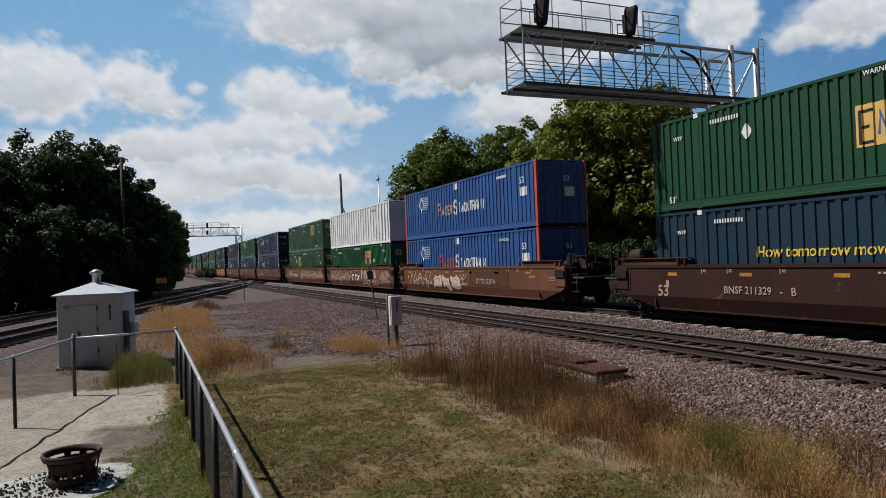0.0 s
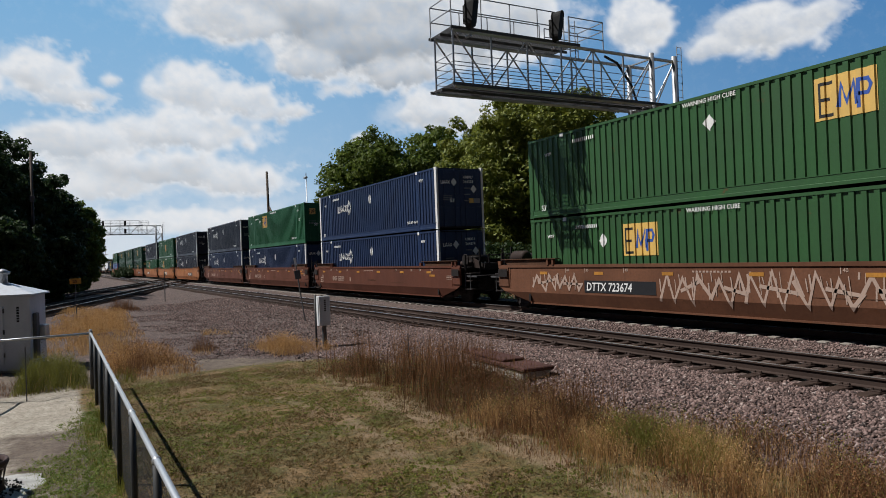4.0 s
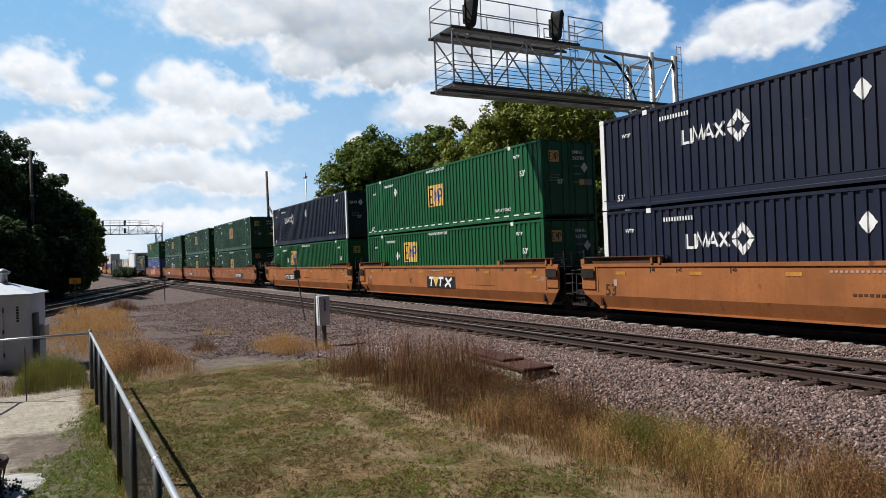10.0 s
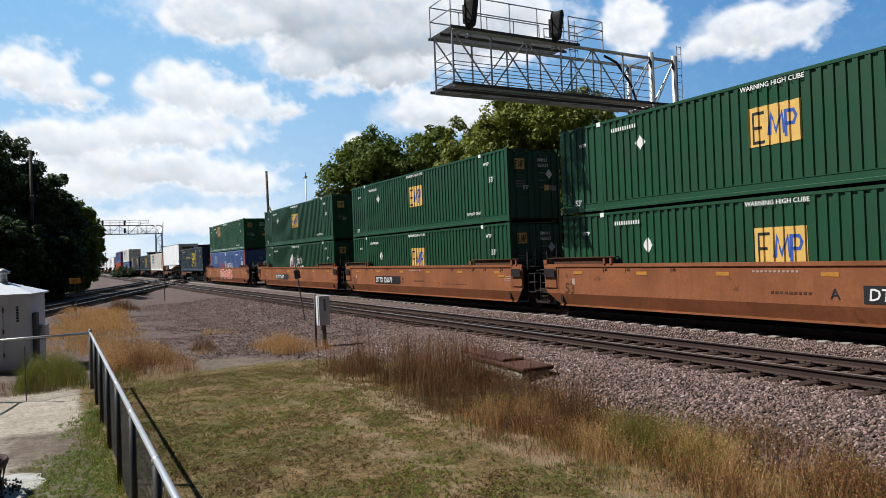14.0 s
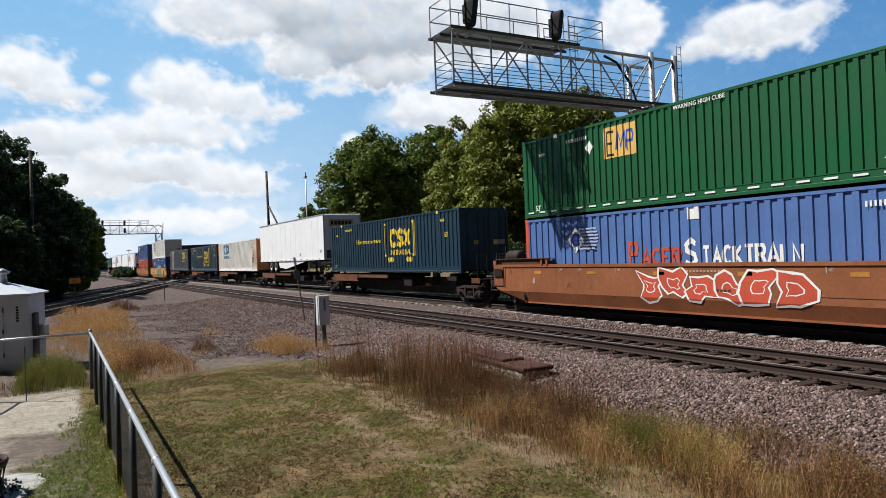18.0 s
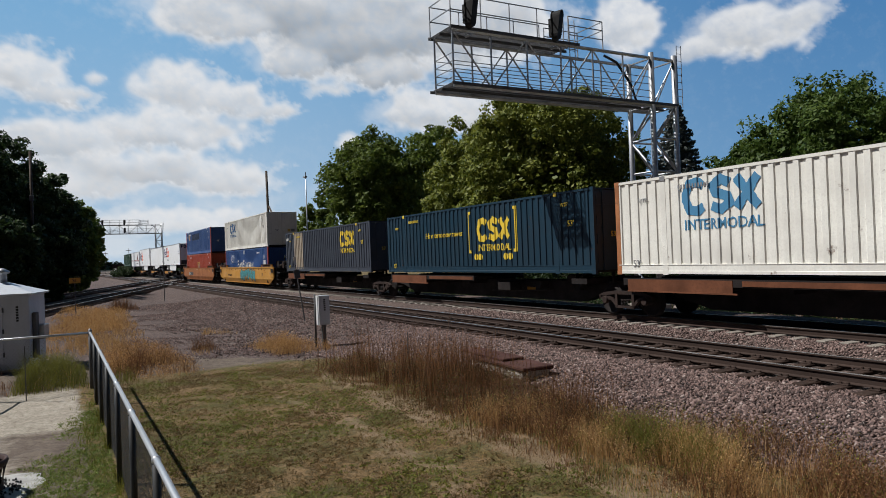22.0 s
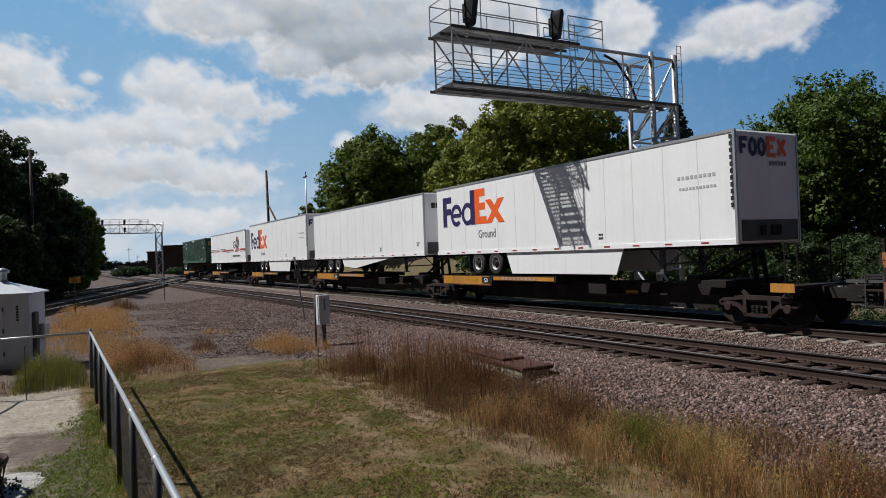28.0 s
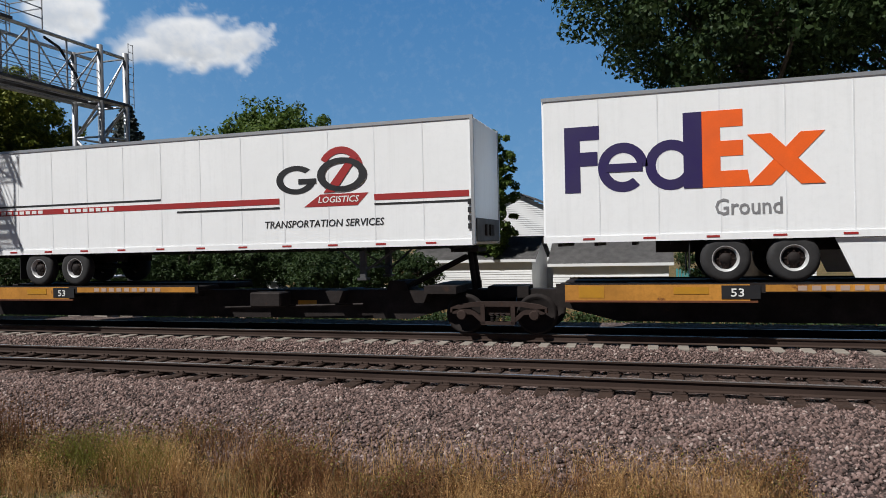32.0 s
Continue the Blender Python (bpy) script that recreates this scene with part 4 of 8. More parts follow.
def pacer(colour="logo_white", faded="logo_peach"):
    def f(c):
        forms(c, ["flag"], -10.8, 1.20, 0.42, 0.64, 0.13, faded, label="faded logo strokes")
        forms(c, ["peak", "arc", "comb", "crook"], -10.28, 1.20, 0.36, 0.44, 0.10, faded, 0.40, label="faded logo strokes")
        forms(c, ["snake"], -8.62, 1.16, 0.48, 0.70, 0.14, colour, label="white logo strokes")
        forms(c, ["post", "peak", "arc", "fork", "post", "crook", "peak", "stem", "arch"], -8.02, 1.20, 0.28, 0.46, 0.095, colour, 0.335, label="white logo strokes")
        for i in range(7):
            w = 0.75 + 0.2 * math.sin(i * 0.45)
            blocks(c, -13.1, 1.72 + i * 0.11, w, 0.055, "logo_dim", 1, "stripe", 0.0)
        outline_shape(c, [(-0.40, 0), (0, -0.46), (0.40, 0), (0, 0.46)], colour, -13.3, 2.05, y=-HALF - 0.01)
        ring_shape(c, -13.3, 2.05, 0.24, 0.235, "logo_blue", y=-HALF - 0.018)
        lettering("53", 0.42, colour, c, -1.45, -HALF - 0.004, 1.98)
        blocks(c, -1.45, 1.42, 0.55, 0.40, colour, 1, "data_panel", 0.0)
        blocks(c, -3.6, 2.42, 1.0, 0.13, colour, 10, "serial", 0.5)
        blocks(c, -8.5, 2.45, 0.42, 0.34, colour, 1, "data_panel", 0.0)
        lettering("53", 0.34, colour, c, 0.03, 0.05, 1.95, end=True)
        blocks(c, 0.1, 1.3, 0.5, 0.4, colour, 1, "data_panel", 0.0, end=True)
    return f


def csx(x, z, w, colour="logo_yellow", bracket=True, words=True):
    """Three heavy blocks over a word, between brackets with dots; z is the foot of the blocks."""
    def f(c):
        h = w * 0.40
        for k, (shape, dx) in enumerate((("arc", 0.05), ("snake", 0.39), ("cross", 0.70))):
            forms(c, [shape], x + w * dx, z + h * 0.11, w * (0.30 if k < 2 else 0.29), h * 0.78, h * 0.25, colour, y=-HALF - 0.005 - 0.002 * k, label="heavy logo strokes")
        if words:
            lettering("INTERMODAL", w * 0.155, colour, c, x + w * 0.03, -HALF - 0.004, z - w * 0.15, name="slogan")
        if bracket:
            for sx, bx in ((1, x - w * 0.27), (-1, x + w * 1.16)):
                outline_shape(c, [(0, -h * 0.45), (sx * 0.24, -h * 0.45), (sx * 0.24, -h * 0.33), (sx * 0.11, -h * 0.33), (sx * 0.11, h * 1.2), (sx * 0.24, h * 1.2), (sx * 0.24, h * 1.32), (0, h * 1.32)], colour, bx, z)
            for bx in (x - w * 0.03, x + w * 0.10, x + w * 0.84, x + w * 0.97):
                ring_shape(c, bx, z - h * 0.62, w * 0.055, w * 0.054, colour, n=14)
    return f


def sprayed(name, bm, material, c, label, y):
    """Paint on a car's side, bent along the crease where the lower plate leans in."""
    bmesh.ops.bisect_plane(bm, geom=bm.verts[:] + bm.edges[:] + bm.faces[:], plane_co=(0, 0, 0.66), plane_no=(0, 0, 1))
    for v in bm.verts:
        v.co.y += max(0.0, 0.66 - v.co.z) * 0.36
    return part(name, bm, material, c, label, at=pose(0, y, 0))


def scrawl(x0, x1, z0, z1, colour, seed, hatch=12, wide=0.05, step=1.1):
    """A row of angular sprayed outlines, shaded in with thin strokes."""
    def f(c):
        g = random.Random(seed)
        n = max(1, round((x1 - x0) / step))
        w = (x1 - x0) / n
        for k in range(n):
            bm = B()
            a, h, lean = x0 + k * w, z1 - z0, g.uniform(-0.12, 0.22)
            turns = g.choice((4, 5, 6))
            line = []
            for i in range(turns):
                b = (i + k) % 2
                line.append((a + w * (i + g.uniform(-0.25, 0.25)) / (turns - 1) + lean * b, z0 + h * (g.uniform(0.72, 1.0) if b else g.uniform(0.0, 0.3))))
            line += [(line[-1][0] + g.uniform(0.02, 0.2) * w, z0 + h * g.uniform(0.3, 0.7)), (a + w * g.uniform(0.3, 0.6), z0 + h * g.uniform(0.35, 0.65))]
            stroke(bm, line, wide)
            for i in range(hatch):
                x, top = a + w * (i + g.uniform(0, 1)) / hatch, z0 + h * g.uniform(0.6, 1.0)
                stroke(bm, [(x + lean * 0.6, top), (x, max(z0, top - h * g.uniform(0.15, 0.6)))], g.uniform(0.018, 0.05), -0.0006 * (i + 1))
            sprayed("graffiti_form", bm, colour, c, "chalky sprayed strokes", -HALF - 0.155 - 0.007 * (k % 2))
    return f


def scribble(x0, x1, z0, z1, colour, seed, loops=7):
    """One looping sprayed line."""
    def f(c):
        g = random.Random(seed)
        for k in range(2):
            bm, m = B(), loops * 12
            r = [g.uniform(0.6, 1.0) for _ in range(loops + 2)]
            pts = []
            for i in range(m + 1):
                q, a = i / m, i * math.pi / 6
                pts.append((x0 + (x1 - x0) * (0.1 + 0.8 * q) + 0.16 * math.cos(a), (z0 + z1) / 2 + (0.12 if k else -0.15) + (z1 - z0) * 0.34 * r[i // 12] * math.sin(a + k)))
            for i, (p, q) in enumerate(zip(pts, pts[1:])):
                stroke(bm, [p, q], 0.035, -0.0001 * i)
            sprayed("graffiti_line", bm, colour, c, "looping sprayed line", -HALF - 0.155 - 0.01 * k)
    return f


def graffiti(x0, x1, z0, z1, colour, seed, edge, step0=0.85):
    """A sprayed tag: a row of blobby interlocking forms, filled and outlined."""
    def f(c):
        rng = random.Random(seed)
        n = max(3, round((x1 - x0) / step0))
        step = (x1 - x0) / n
        yb = -HALF - 0.154

        def form():
            """Outline of one form, with a notch or two."""
            w, h = step * rng.uniform(0.68, 0.88), (z1 - z0) * rng.uniform(0.50, 0.60)
            lean = rng.uniform(-0.25, 0.35)
            m = 11
            pts = []
            for i in range(m):
                a = 2 * math.pi * i / m + rng.uniform(-0.12, 0.12)
                r = rng.uniform(0.72, 1.08) * (0.62 if rng.random() < 0.22 else 1.0)
                q = max(abs(math.cos(a)), abs(math.sin(a))) ** 0.75
                x, z = math.cos(a) * r * w / q * 0.8, math.sin(a) * r * h / q * 0.85
                pts.append((x + lean * z, z))
            return pts

        def ring(pts, d, material, y, at):
            bm = B()
            out = [(bm.verts.new((at[0] + x, 0, at[1] + z)), bm.verts.new((at[0] + x * (1 - d / (abs(x) + abs(z) + 0.12)), 0, at[1] + z * (1 - d / (abs(x) + abs(z) + 0.12))))) for x, z in pts]
            for i in range(len(out)):
                p, q = out[i], out[(i + 1) % len(out)]
                bm.faces.new((p[0], q[0], q[1], p[1]))
            sprayed("graffiti_outline", bm, material, c, "sprayed outline", y)
        for k in range(n):
            at = (x0 + step * (k + 0.5), (z0 + z1) / 2 + rng.uniform(-0.06, 0.06))
            pts = form()
            y = yb - 0.004 * (k % 3)
            bm = B()
            bm.faces.new([bm.verts.new((at[0] + x, 0, at[1] + z)) for x, z in pts])
            sprayed("graffiti_fill", bm, colour, c, "sprayed filling", y)
            ring([(x * 1.06, z * 1.06) for x, z in pts], 0.10, edge, y - 0.0015, at)
            ring([(x * 0.45, z * 0.4) for x, z in pts], 0.06, edge, y - 0.0015, at)
    return f


def car_marks(words="", number=True, dark=False, x=-12.6, panel=False, letter="", letter_x=None, size=0.30, ttx=None):
    """The reporting mark and number of a car, its unit letter and length marks; ttx: where a black logo panel stands."""
    def f(c):
        col = "logo_black" if dark else "logo_faint"
        y = -HALF - 0.154
        if number:
            lettering("53", 0.50, "sill" if dark else col, c, -16.0, y, 0.68, wide=1.05)
        for xt, n in ((-14.0, "48"), (-13.0, "45"), (-11.2, "40"), (-4.4, "40"), (-2.6, "45"), (-1.7, "48"), (-0.5, "53")):
            lettering(n, 0.13, col, c, xt, y, 1.44)
            blocks(c, xt - 0.06, 1.40, 0.025, 0.16, col, 1, "tick", 0.0, y=y)
        if panel:
            blocks(c, x - 0.1, 0.74, 3.15, 0.40, "logo_black", 1, "stencil_panel", 0.0, y=y)
        if words:
            lettering(words, 0.38 if panel else size, "logo_white" if panel else col, c, x, y - 0.009, 0.81 if panel else 0.84, name="reporting_mark", shear=0.12 if panel else 0.0, wide=0.92 if panel else 1.0)
        if letter:
            lettering(letter, 0.34, col, c, letter_x, y, 0.82, name="unit_letter")
        if ttx is not None:
            if dark:
                blocks(c, ttx, 0.66, 2.65, 0.52, "logo_black", 1, "stencil_panel", 0.0, y=y)
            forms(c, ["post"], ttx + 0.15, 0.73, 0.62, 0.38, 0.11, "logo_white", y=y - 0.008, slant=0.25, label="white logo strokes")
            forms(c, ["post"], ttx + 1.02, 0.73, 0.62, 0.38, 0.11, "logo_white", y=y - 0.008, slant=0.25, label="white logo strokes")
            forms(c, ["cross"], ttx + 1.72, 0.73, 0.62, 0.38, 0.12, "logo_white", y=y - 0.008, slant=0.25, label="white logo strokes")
            if dark:
                outline_shape(c, [(0, 0.48), (0.62, 0.48), (0.31, 0)], "logo_gold", ttx + 0.58, 0.68, y=y - 0.012)
    return f


def dashes(c):
    """White dashes along the sill."""
    for i in range(24):
        blocks(c, -15.9 + i * 0.67, 0.17, 0.34, 0.05, "logo_white", 1, "reflective_dash", 0.0)


LOW, UP = 0.44, 3.38
G_LABEL = "green corrugated steel container with a gold logo panel"
N_LABEL = "dark navy corrugated container with white logo blocks"


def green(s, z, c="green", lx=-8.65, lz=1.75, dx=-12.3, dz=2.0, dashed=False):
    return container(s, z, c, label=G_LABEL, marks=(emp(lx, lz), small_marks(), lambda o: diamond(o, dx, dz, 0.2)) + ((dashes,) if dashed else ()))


def navy(s, z, c="navy", lx=-12.8, dx=-7.8):
    return container(s, z, c, label=N_LABEL, end_post="logo_white", marks=(umax(lx, 1.85, 2.2), small_marks(door="star"), lambda o: diamond(o, dx, 2.08, 0.22)))


def hub_marks(c):
    """A white house shape with red bars, beside white ring shapes."""
    outline_shape(c, [(0, 0), (1.22, 0), (1.22, 0.95), (0.61, 1.45), (0, 0.95)], "logo_white", -9.5, 0.75, label="white house-shaped mark")
    for dx in (0.28, 0.78):
        blocks(c, -9.5 + dx, 0.98, 0.17, 0.72, "logo_red", 1, "logo", 0.0, y=-HALF - 0.011)
    blocks(c, -9.5 + 0.28, 1.27, 0.6, 0.13, "logo_red", 1, "logo", 0.0, y=-HALF - 0.014)
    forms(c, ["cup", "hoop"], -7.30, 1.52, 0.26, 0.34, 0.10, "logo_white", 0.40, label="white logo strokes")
    forms(c, ["stem", "stem"], -7.75, 1.52, 0.3, 0.58, 0.10, "logo_white", 0.30)
    blocks(c, -7.72, 1.74, 0.3, 0.10, "logo_white", 1, "logo", 0.0)
    forms(c, ["arc"], -7.95, 0.98, 0.34, 0.46, 0.11, "logo_white")
    forms(c, ["stem", "hoop", "cup", "hoop"], -7.48, 0.98, 0.24, 0.32, 0.095, "logo_white", 0.31)


def pacer_box(s, z, c="blue", label="blue corrugated container with red end posts and faded logo", faded="redpost"):
    return container(s, z, c, 0.36, 0.036, label=label, end_post="redpost", marks=(pacer(faded=faded),))


J, K = "joint", "coupler"
U = {1: -1.95, 2: -25.45, 3: -44.7, 4: -63.9, 5: -87.2, 6: -106.6, 7: -125.85, 8: -149.33, 9: -168.6, 10: -187.85, 11: -211.3, 12: -230.7, 13: -250.2, 14: -273.8,
     15: -294.8, 16: -312.15, 17: -329.55, 18: -346.7, 19: -365.2, 20: -386.55, 21: -410.3, 22: -432.1, 23: -449.5, 24: -467.1, 25: -484.85, 26: -504.4}

well_car(U[1], "well_maroon", J, K, "dark maroon steel well car, double-stacked", (car_marks("BNSF 211329   -   B", x=-13.2),))
container(U[1], LOW, "csxblue", 0.36, label="dark teal corrugated container with yellow slogan", marks=(lambda c: lettering("How tomorrow moves", 0.42, "logo_yellow", c, -12.15, -HALF - 0.004, 1.42, name="slogan", shear=0.1), small_marks(word="")))
green(U[1], UP, "green2", lx=-9.1, lz=1.5)
well_car(U[2], "well_brown", K, J, "rust-brown well car with white graffiti", (scrawl(-15.2, -12.1, 0.32, 1.46, "logo_chalk", 3, 2, 0.06, 1.5), graffiti(-11.5, -7.9, 0.36, 1.45, "logo_chalk", 9, "sill", 1.2), scribble(-7.9, -7.1, 0.75, 1.3, "logo_chalk", 4, 2),
    lambda c: blocks(c, -6.7, 0.70, 4.2, 0.78, "sill", 1, "paint_patch", 0.0, y=-HALF - 0.154), car_marks("DTTX 723674", number=False, x=-5.9, size=0.34)))
pacer_box(U[2], LOW)
pacer_box(U[2], UP, faded="logo_peach")
well_car(U[3], "well_brown", J, J, "rust-brown well car covered in pale graffiti", (scrawl(-15.9, -9.7, 0.36, 1.48, "logo_faint", 5, 9, 0.10, 1.5), scrawl(-6.6, -3.2, 0.78, 1.48, "logo_chalk", 31, 3, 0.17, 1.0),
    scrawl(-6.6, -2.6, 0.30, 0.78, "logo_chalk", 15, 3, 0.06, 1.3), scribble(-2.3, 0.1, 0.50, 1.42, "logo_chalk", 6), car_marks(number=False, ttx=-9.4)))
green(U[3], LOW, lx=-5.9, lz=2.0, dx=-3.8, dz=1.76)
container(U[3], UP, "white", 0.62, 0.05, label="white container with widely spaced dark seams", marks=(lambda c: [blocks(c, -0.42 - i * 0.635, 0.17, 0.04, 2.62, "logo_grey", 1, "seam", 0.0) for i in range(25)], lambda c: lettering("53'", 0.22, "logo_grey", c, -15.6, -HALF - 0.004, 2.3), lambda c: blocks(c, -3.9, 2.4, 0.9, 0.12, "logo_grey", 6, "serial", 0.3)))
well_car(U[4], "well_brown", J, K, "rust-brown well car with faded graffiti", (scrawl(-15.9, -13.4, 0.7, 1.44, "logo_faint", 8, 6, 0.09, 1.3), scrawl(-9.8, 0.1, 0.5, 1.48, "logo_faint", 18, 8, 0.10, 1.4), car_marks("DTTX 723674", number=False, x=-13.0, panel=True)))
green(U[4], LOW, "green3", -11.4, 1.98)
green(U[4], UP, "green3", -5.0, 2.05, -7.97, 2.1)
for i, (lo, up) in enumerate((("navy2", "navy2"), ("navy2", "green"), ("navy2", "navy"))):
    u = 5 + i
    well_car(U[u], "well_red", K if i == 0 else J, K if i == 2 else J, "red-brown steel well car, double-stacked", (car_marks("BNSF 253339", x=-13.7, letter="ACB"[i] if i else "B", letter_x=-10.85, size=0.36),))
    navy(U[u], LOW, lo)
    navy(U[u], UP, up) if up != "green" else green(U[u], UP, "green", -11.4, 2.14, -12.15, 2.25)
for i, (lo, up) in enumerate((("navy", "navy"), ("green", "green"), ("green", "navy"))):
    u = 8 + i
    well_car(U[u], "well_orange", K if i == 0 else J, K if i == 2 else J, "ochre-orange steel well car, double-stacked", (car_marks("DTTX 732657", x=-5.75, panel=True, dark=True, letter="B", letter_x=-6.6) if i == 0 else car_marks(dark=True, letter="C", letter_x=-10.7, ttx=-8.9) if i == 1 else car_marks("DTTX 732657", x=-12.6, panel=True, dark=True, letter="A", letter_x=-9.1),))
    for z, k in ((LOW, lo), (UP, up)):
        navy(U[u], z, k) if k == "navy" else green(U[u], z, k, -11.55 if z == LOW else -8.75, 1.92 if z == LOW else 1.55, -12.35, 1.75 if z == LOW else 2.1, dashed=z == UP)
for i in range(3):
    u = 11 + i
    well_car(U[u], "well_rust", K if i == 0 else J, K if i == 2 else J, "orange-brown steel well car, double-stacked", (car_marks("DTTX 726079", x=-12.7 if i else -5.75, panel=True, dark=True, letter="ACB"[i], letter_x=-9.5 if i else -6.6),))
    green(U[u], LOW, "green2", -8.63, 1.6, -12.25, 1.78) if i < 2 else container(U[u], LOW, "green2", label="green corrugated container with a white house-shaped mark", marks=(hub_marks, small_marks()))
    green(U[u], UP, "green2", -8.65, 1.7, -12.4, 1.95)
well_car(U[14], "well_rust", K, K, "orange-brown well car with red and white graffiti", (graffiti(-10.3, -4.8, 0.5, 1.5, "redpost", 11, "logo_white"), car_marks(number=False)))
pacer_box(U[14], LOW, "blue2", "pale blue corrugated container with red end posts")
green(U[14], UP, "green", -11.75, 2.15, -12.45, 2.15, True)

spine_car(U[15], "deck_rust", K, J, "rusty spine car carrying a container", 17.25)
container(U[15], 1.32, "csxblue", 0.36, label="dark teal container with a large yellow bracketed logo", marks=(csx(-7.3, 1.30, 2.5), lambda c: lettering("How tomorrow moves", 0.36, "logo_yellow", c, -11.85, -HALF - 0.004, 1.62, name="slogan", shear=0.1), small_marks(word="", colour="logo_yellow")))
spine_car(U[16], "deck_rust", J, J, "rusty spine car carrying a white trailer", 18.25)
trailer(U[16], "plain white semi-trailer with a long side skirt", skirt="taper", axle=-12.95, marks=(lambda c: lettering("53'", 0.26, "logo_black", c, -0.9, -HALF - 0.006, 2.6), lambda c: blocks(c, -0.95, 4.32, 1.7, 0.46, "logo_gold", 1, "nose_plate", 0.0, end=True), lambda c: blocks(c, -0.82, 4.42, 1.5, 0.26, "logo_black", 6, "nose_mark", 0.25, end=True, lift=0.012)))
spine_car(U[17], "deck_rust", J, J, "rusty spine car carrying a container", 16.65)
container(U[17], 1.32, "cream", 0.33, label="cream container with a rusted end and pale blue logo", marks=(csx(-13.5, 1.66, 2.6, "logo_sky", False), lambda c: blocks(c, -1.88, 0.17, 1.68, 2.62, "rust_streak", 1, "rusted_panel", 0.0, y=-HALF + 0.006), small_marks(word="", colour="logo_grey")), rear_colour="rusty", end_post="rusty")
spine_car(U[18], "deck_rust", J, J, "rusty spine car carrying a container", 18.25)
container(U[18], 1.32, "csxblue", 0.36, label="dark teal container with a large yellow bracketed logo", marks=(csx(-7.3, 1.30, 2.5), lambda c: lettering("How tomorrow moves", 0.36, "logo_yellow", c, -11.85, -HALF - 0.004, 1.62, name="slogan", shear=0.1), small_marks(word="", colour="logo_yellow")))
spine_car(U[19], "deck_rust", J, K, "rusty spine car carrying a container", 17.6)
container(U[19], 1.32, "slate", 0.36, label="slate grey container with a faded beige panel and yellow logo", marks=(csx(-4.8, 1.55, 2.45, "logo_yellow", False), lambda c: blocks(c, -14.1, 0.17, 2.0, 2.62, "beige", 1, "faded_panel", 0.0, y=-HALF + 0.006), small_marks(word="", colour="logo_yellow"), lambda c: blocks(c, -15.95, 2.3, 0.6, 0.2, "logo_white", 4)))
well_car(U[20], "well_yellow", K, K, "yellow-tan well car with teal graffiti lettering shapes", (graffiti(-9.2, -3.9, 0.40, 1.58, "logo_teal", 21, "logo_black"), car_marks("DTTX 652279", number=False, x=-14.4, dark=True, size=0.26), lambda c: lettering("53", 0.36, "logo_black", c, -1.6, -HALF - 0.156, 0.9)))
pacer_box(U[20], LOW, faded="logo_white")
container(U[20], UP, "cream", 0.36, label="weathered cream container with a blue logo", marks=(csx(-13.7, 1.62, 2.4, "logo_sea", False), small_marks(word="", colour="logo_grey")))
well_car(U[21], "well_orange", K, K, "ochre-orange steel well car, double-stacked", (car_marks("DTTX 469", number=False, x=-13.9, dark=True, panel=True),))
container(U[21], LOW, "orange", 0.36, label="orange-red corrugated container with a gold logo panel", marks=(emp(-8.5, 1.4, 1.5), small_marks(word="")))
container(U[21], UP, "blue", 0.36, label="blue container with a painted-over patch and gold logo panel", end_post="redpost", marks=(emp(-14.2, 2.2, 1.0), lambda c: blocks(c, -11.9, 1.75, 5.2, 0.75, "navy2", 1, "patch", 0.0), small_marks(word="")))


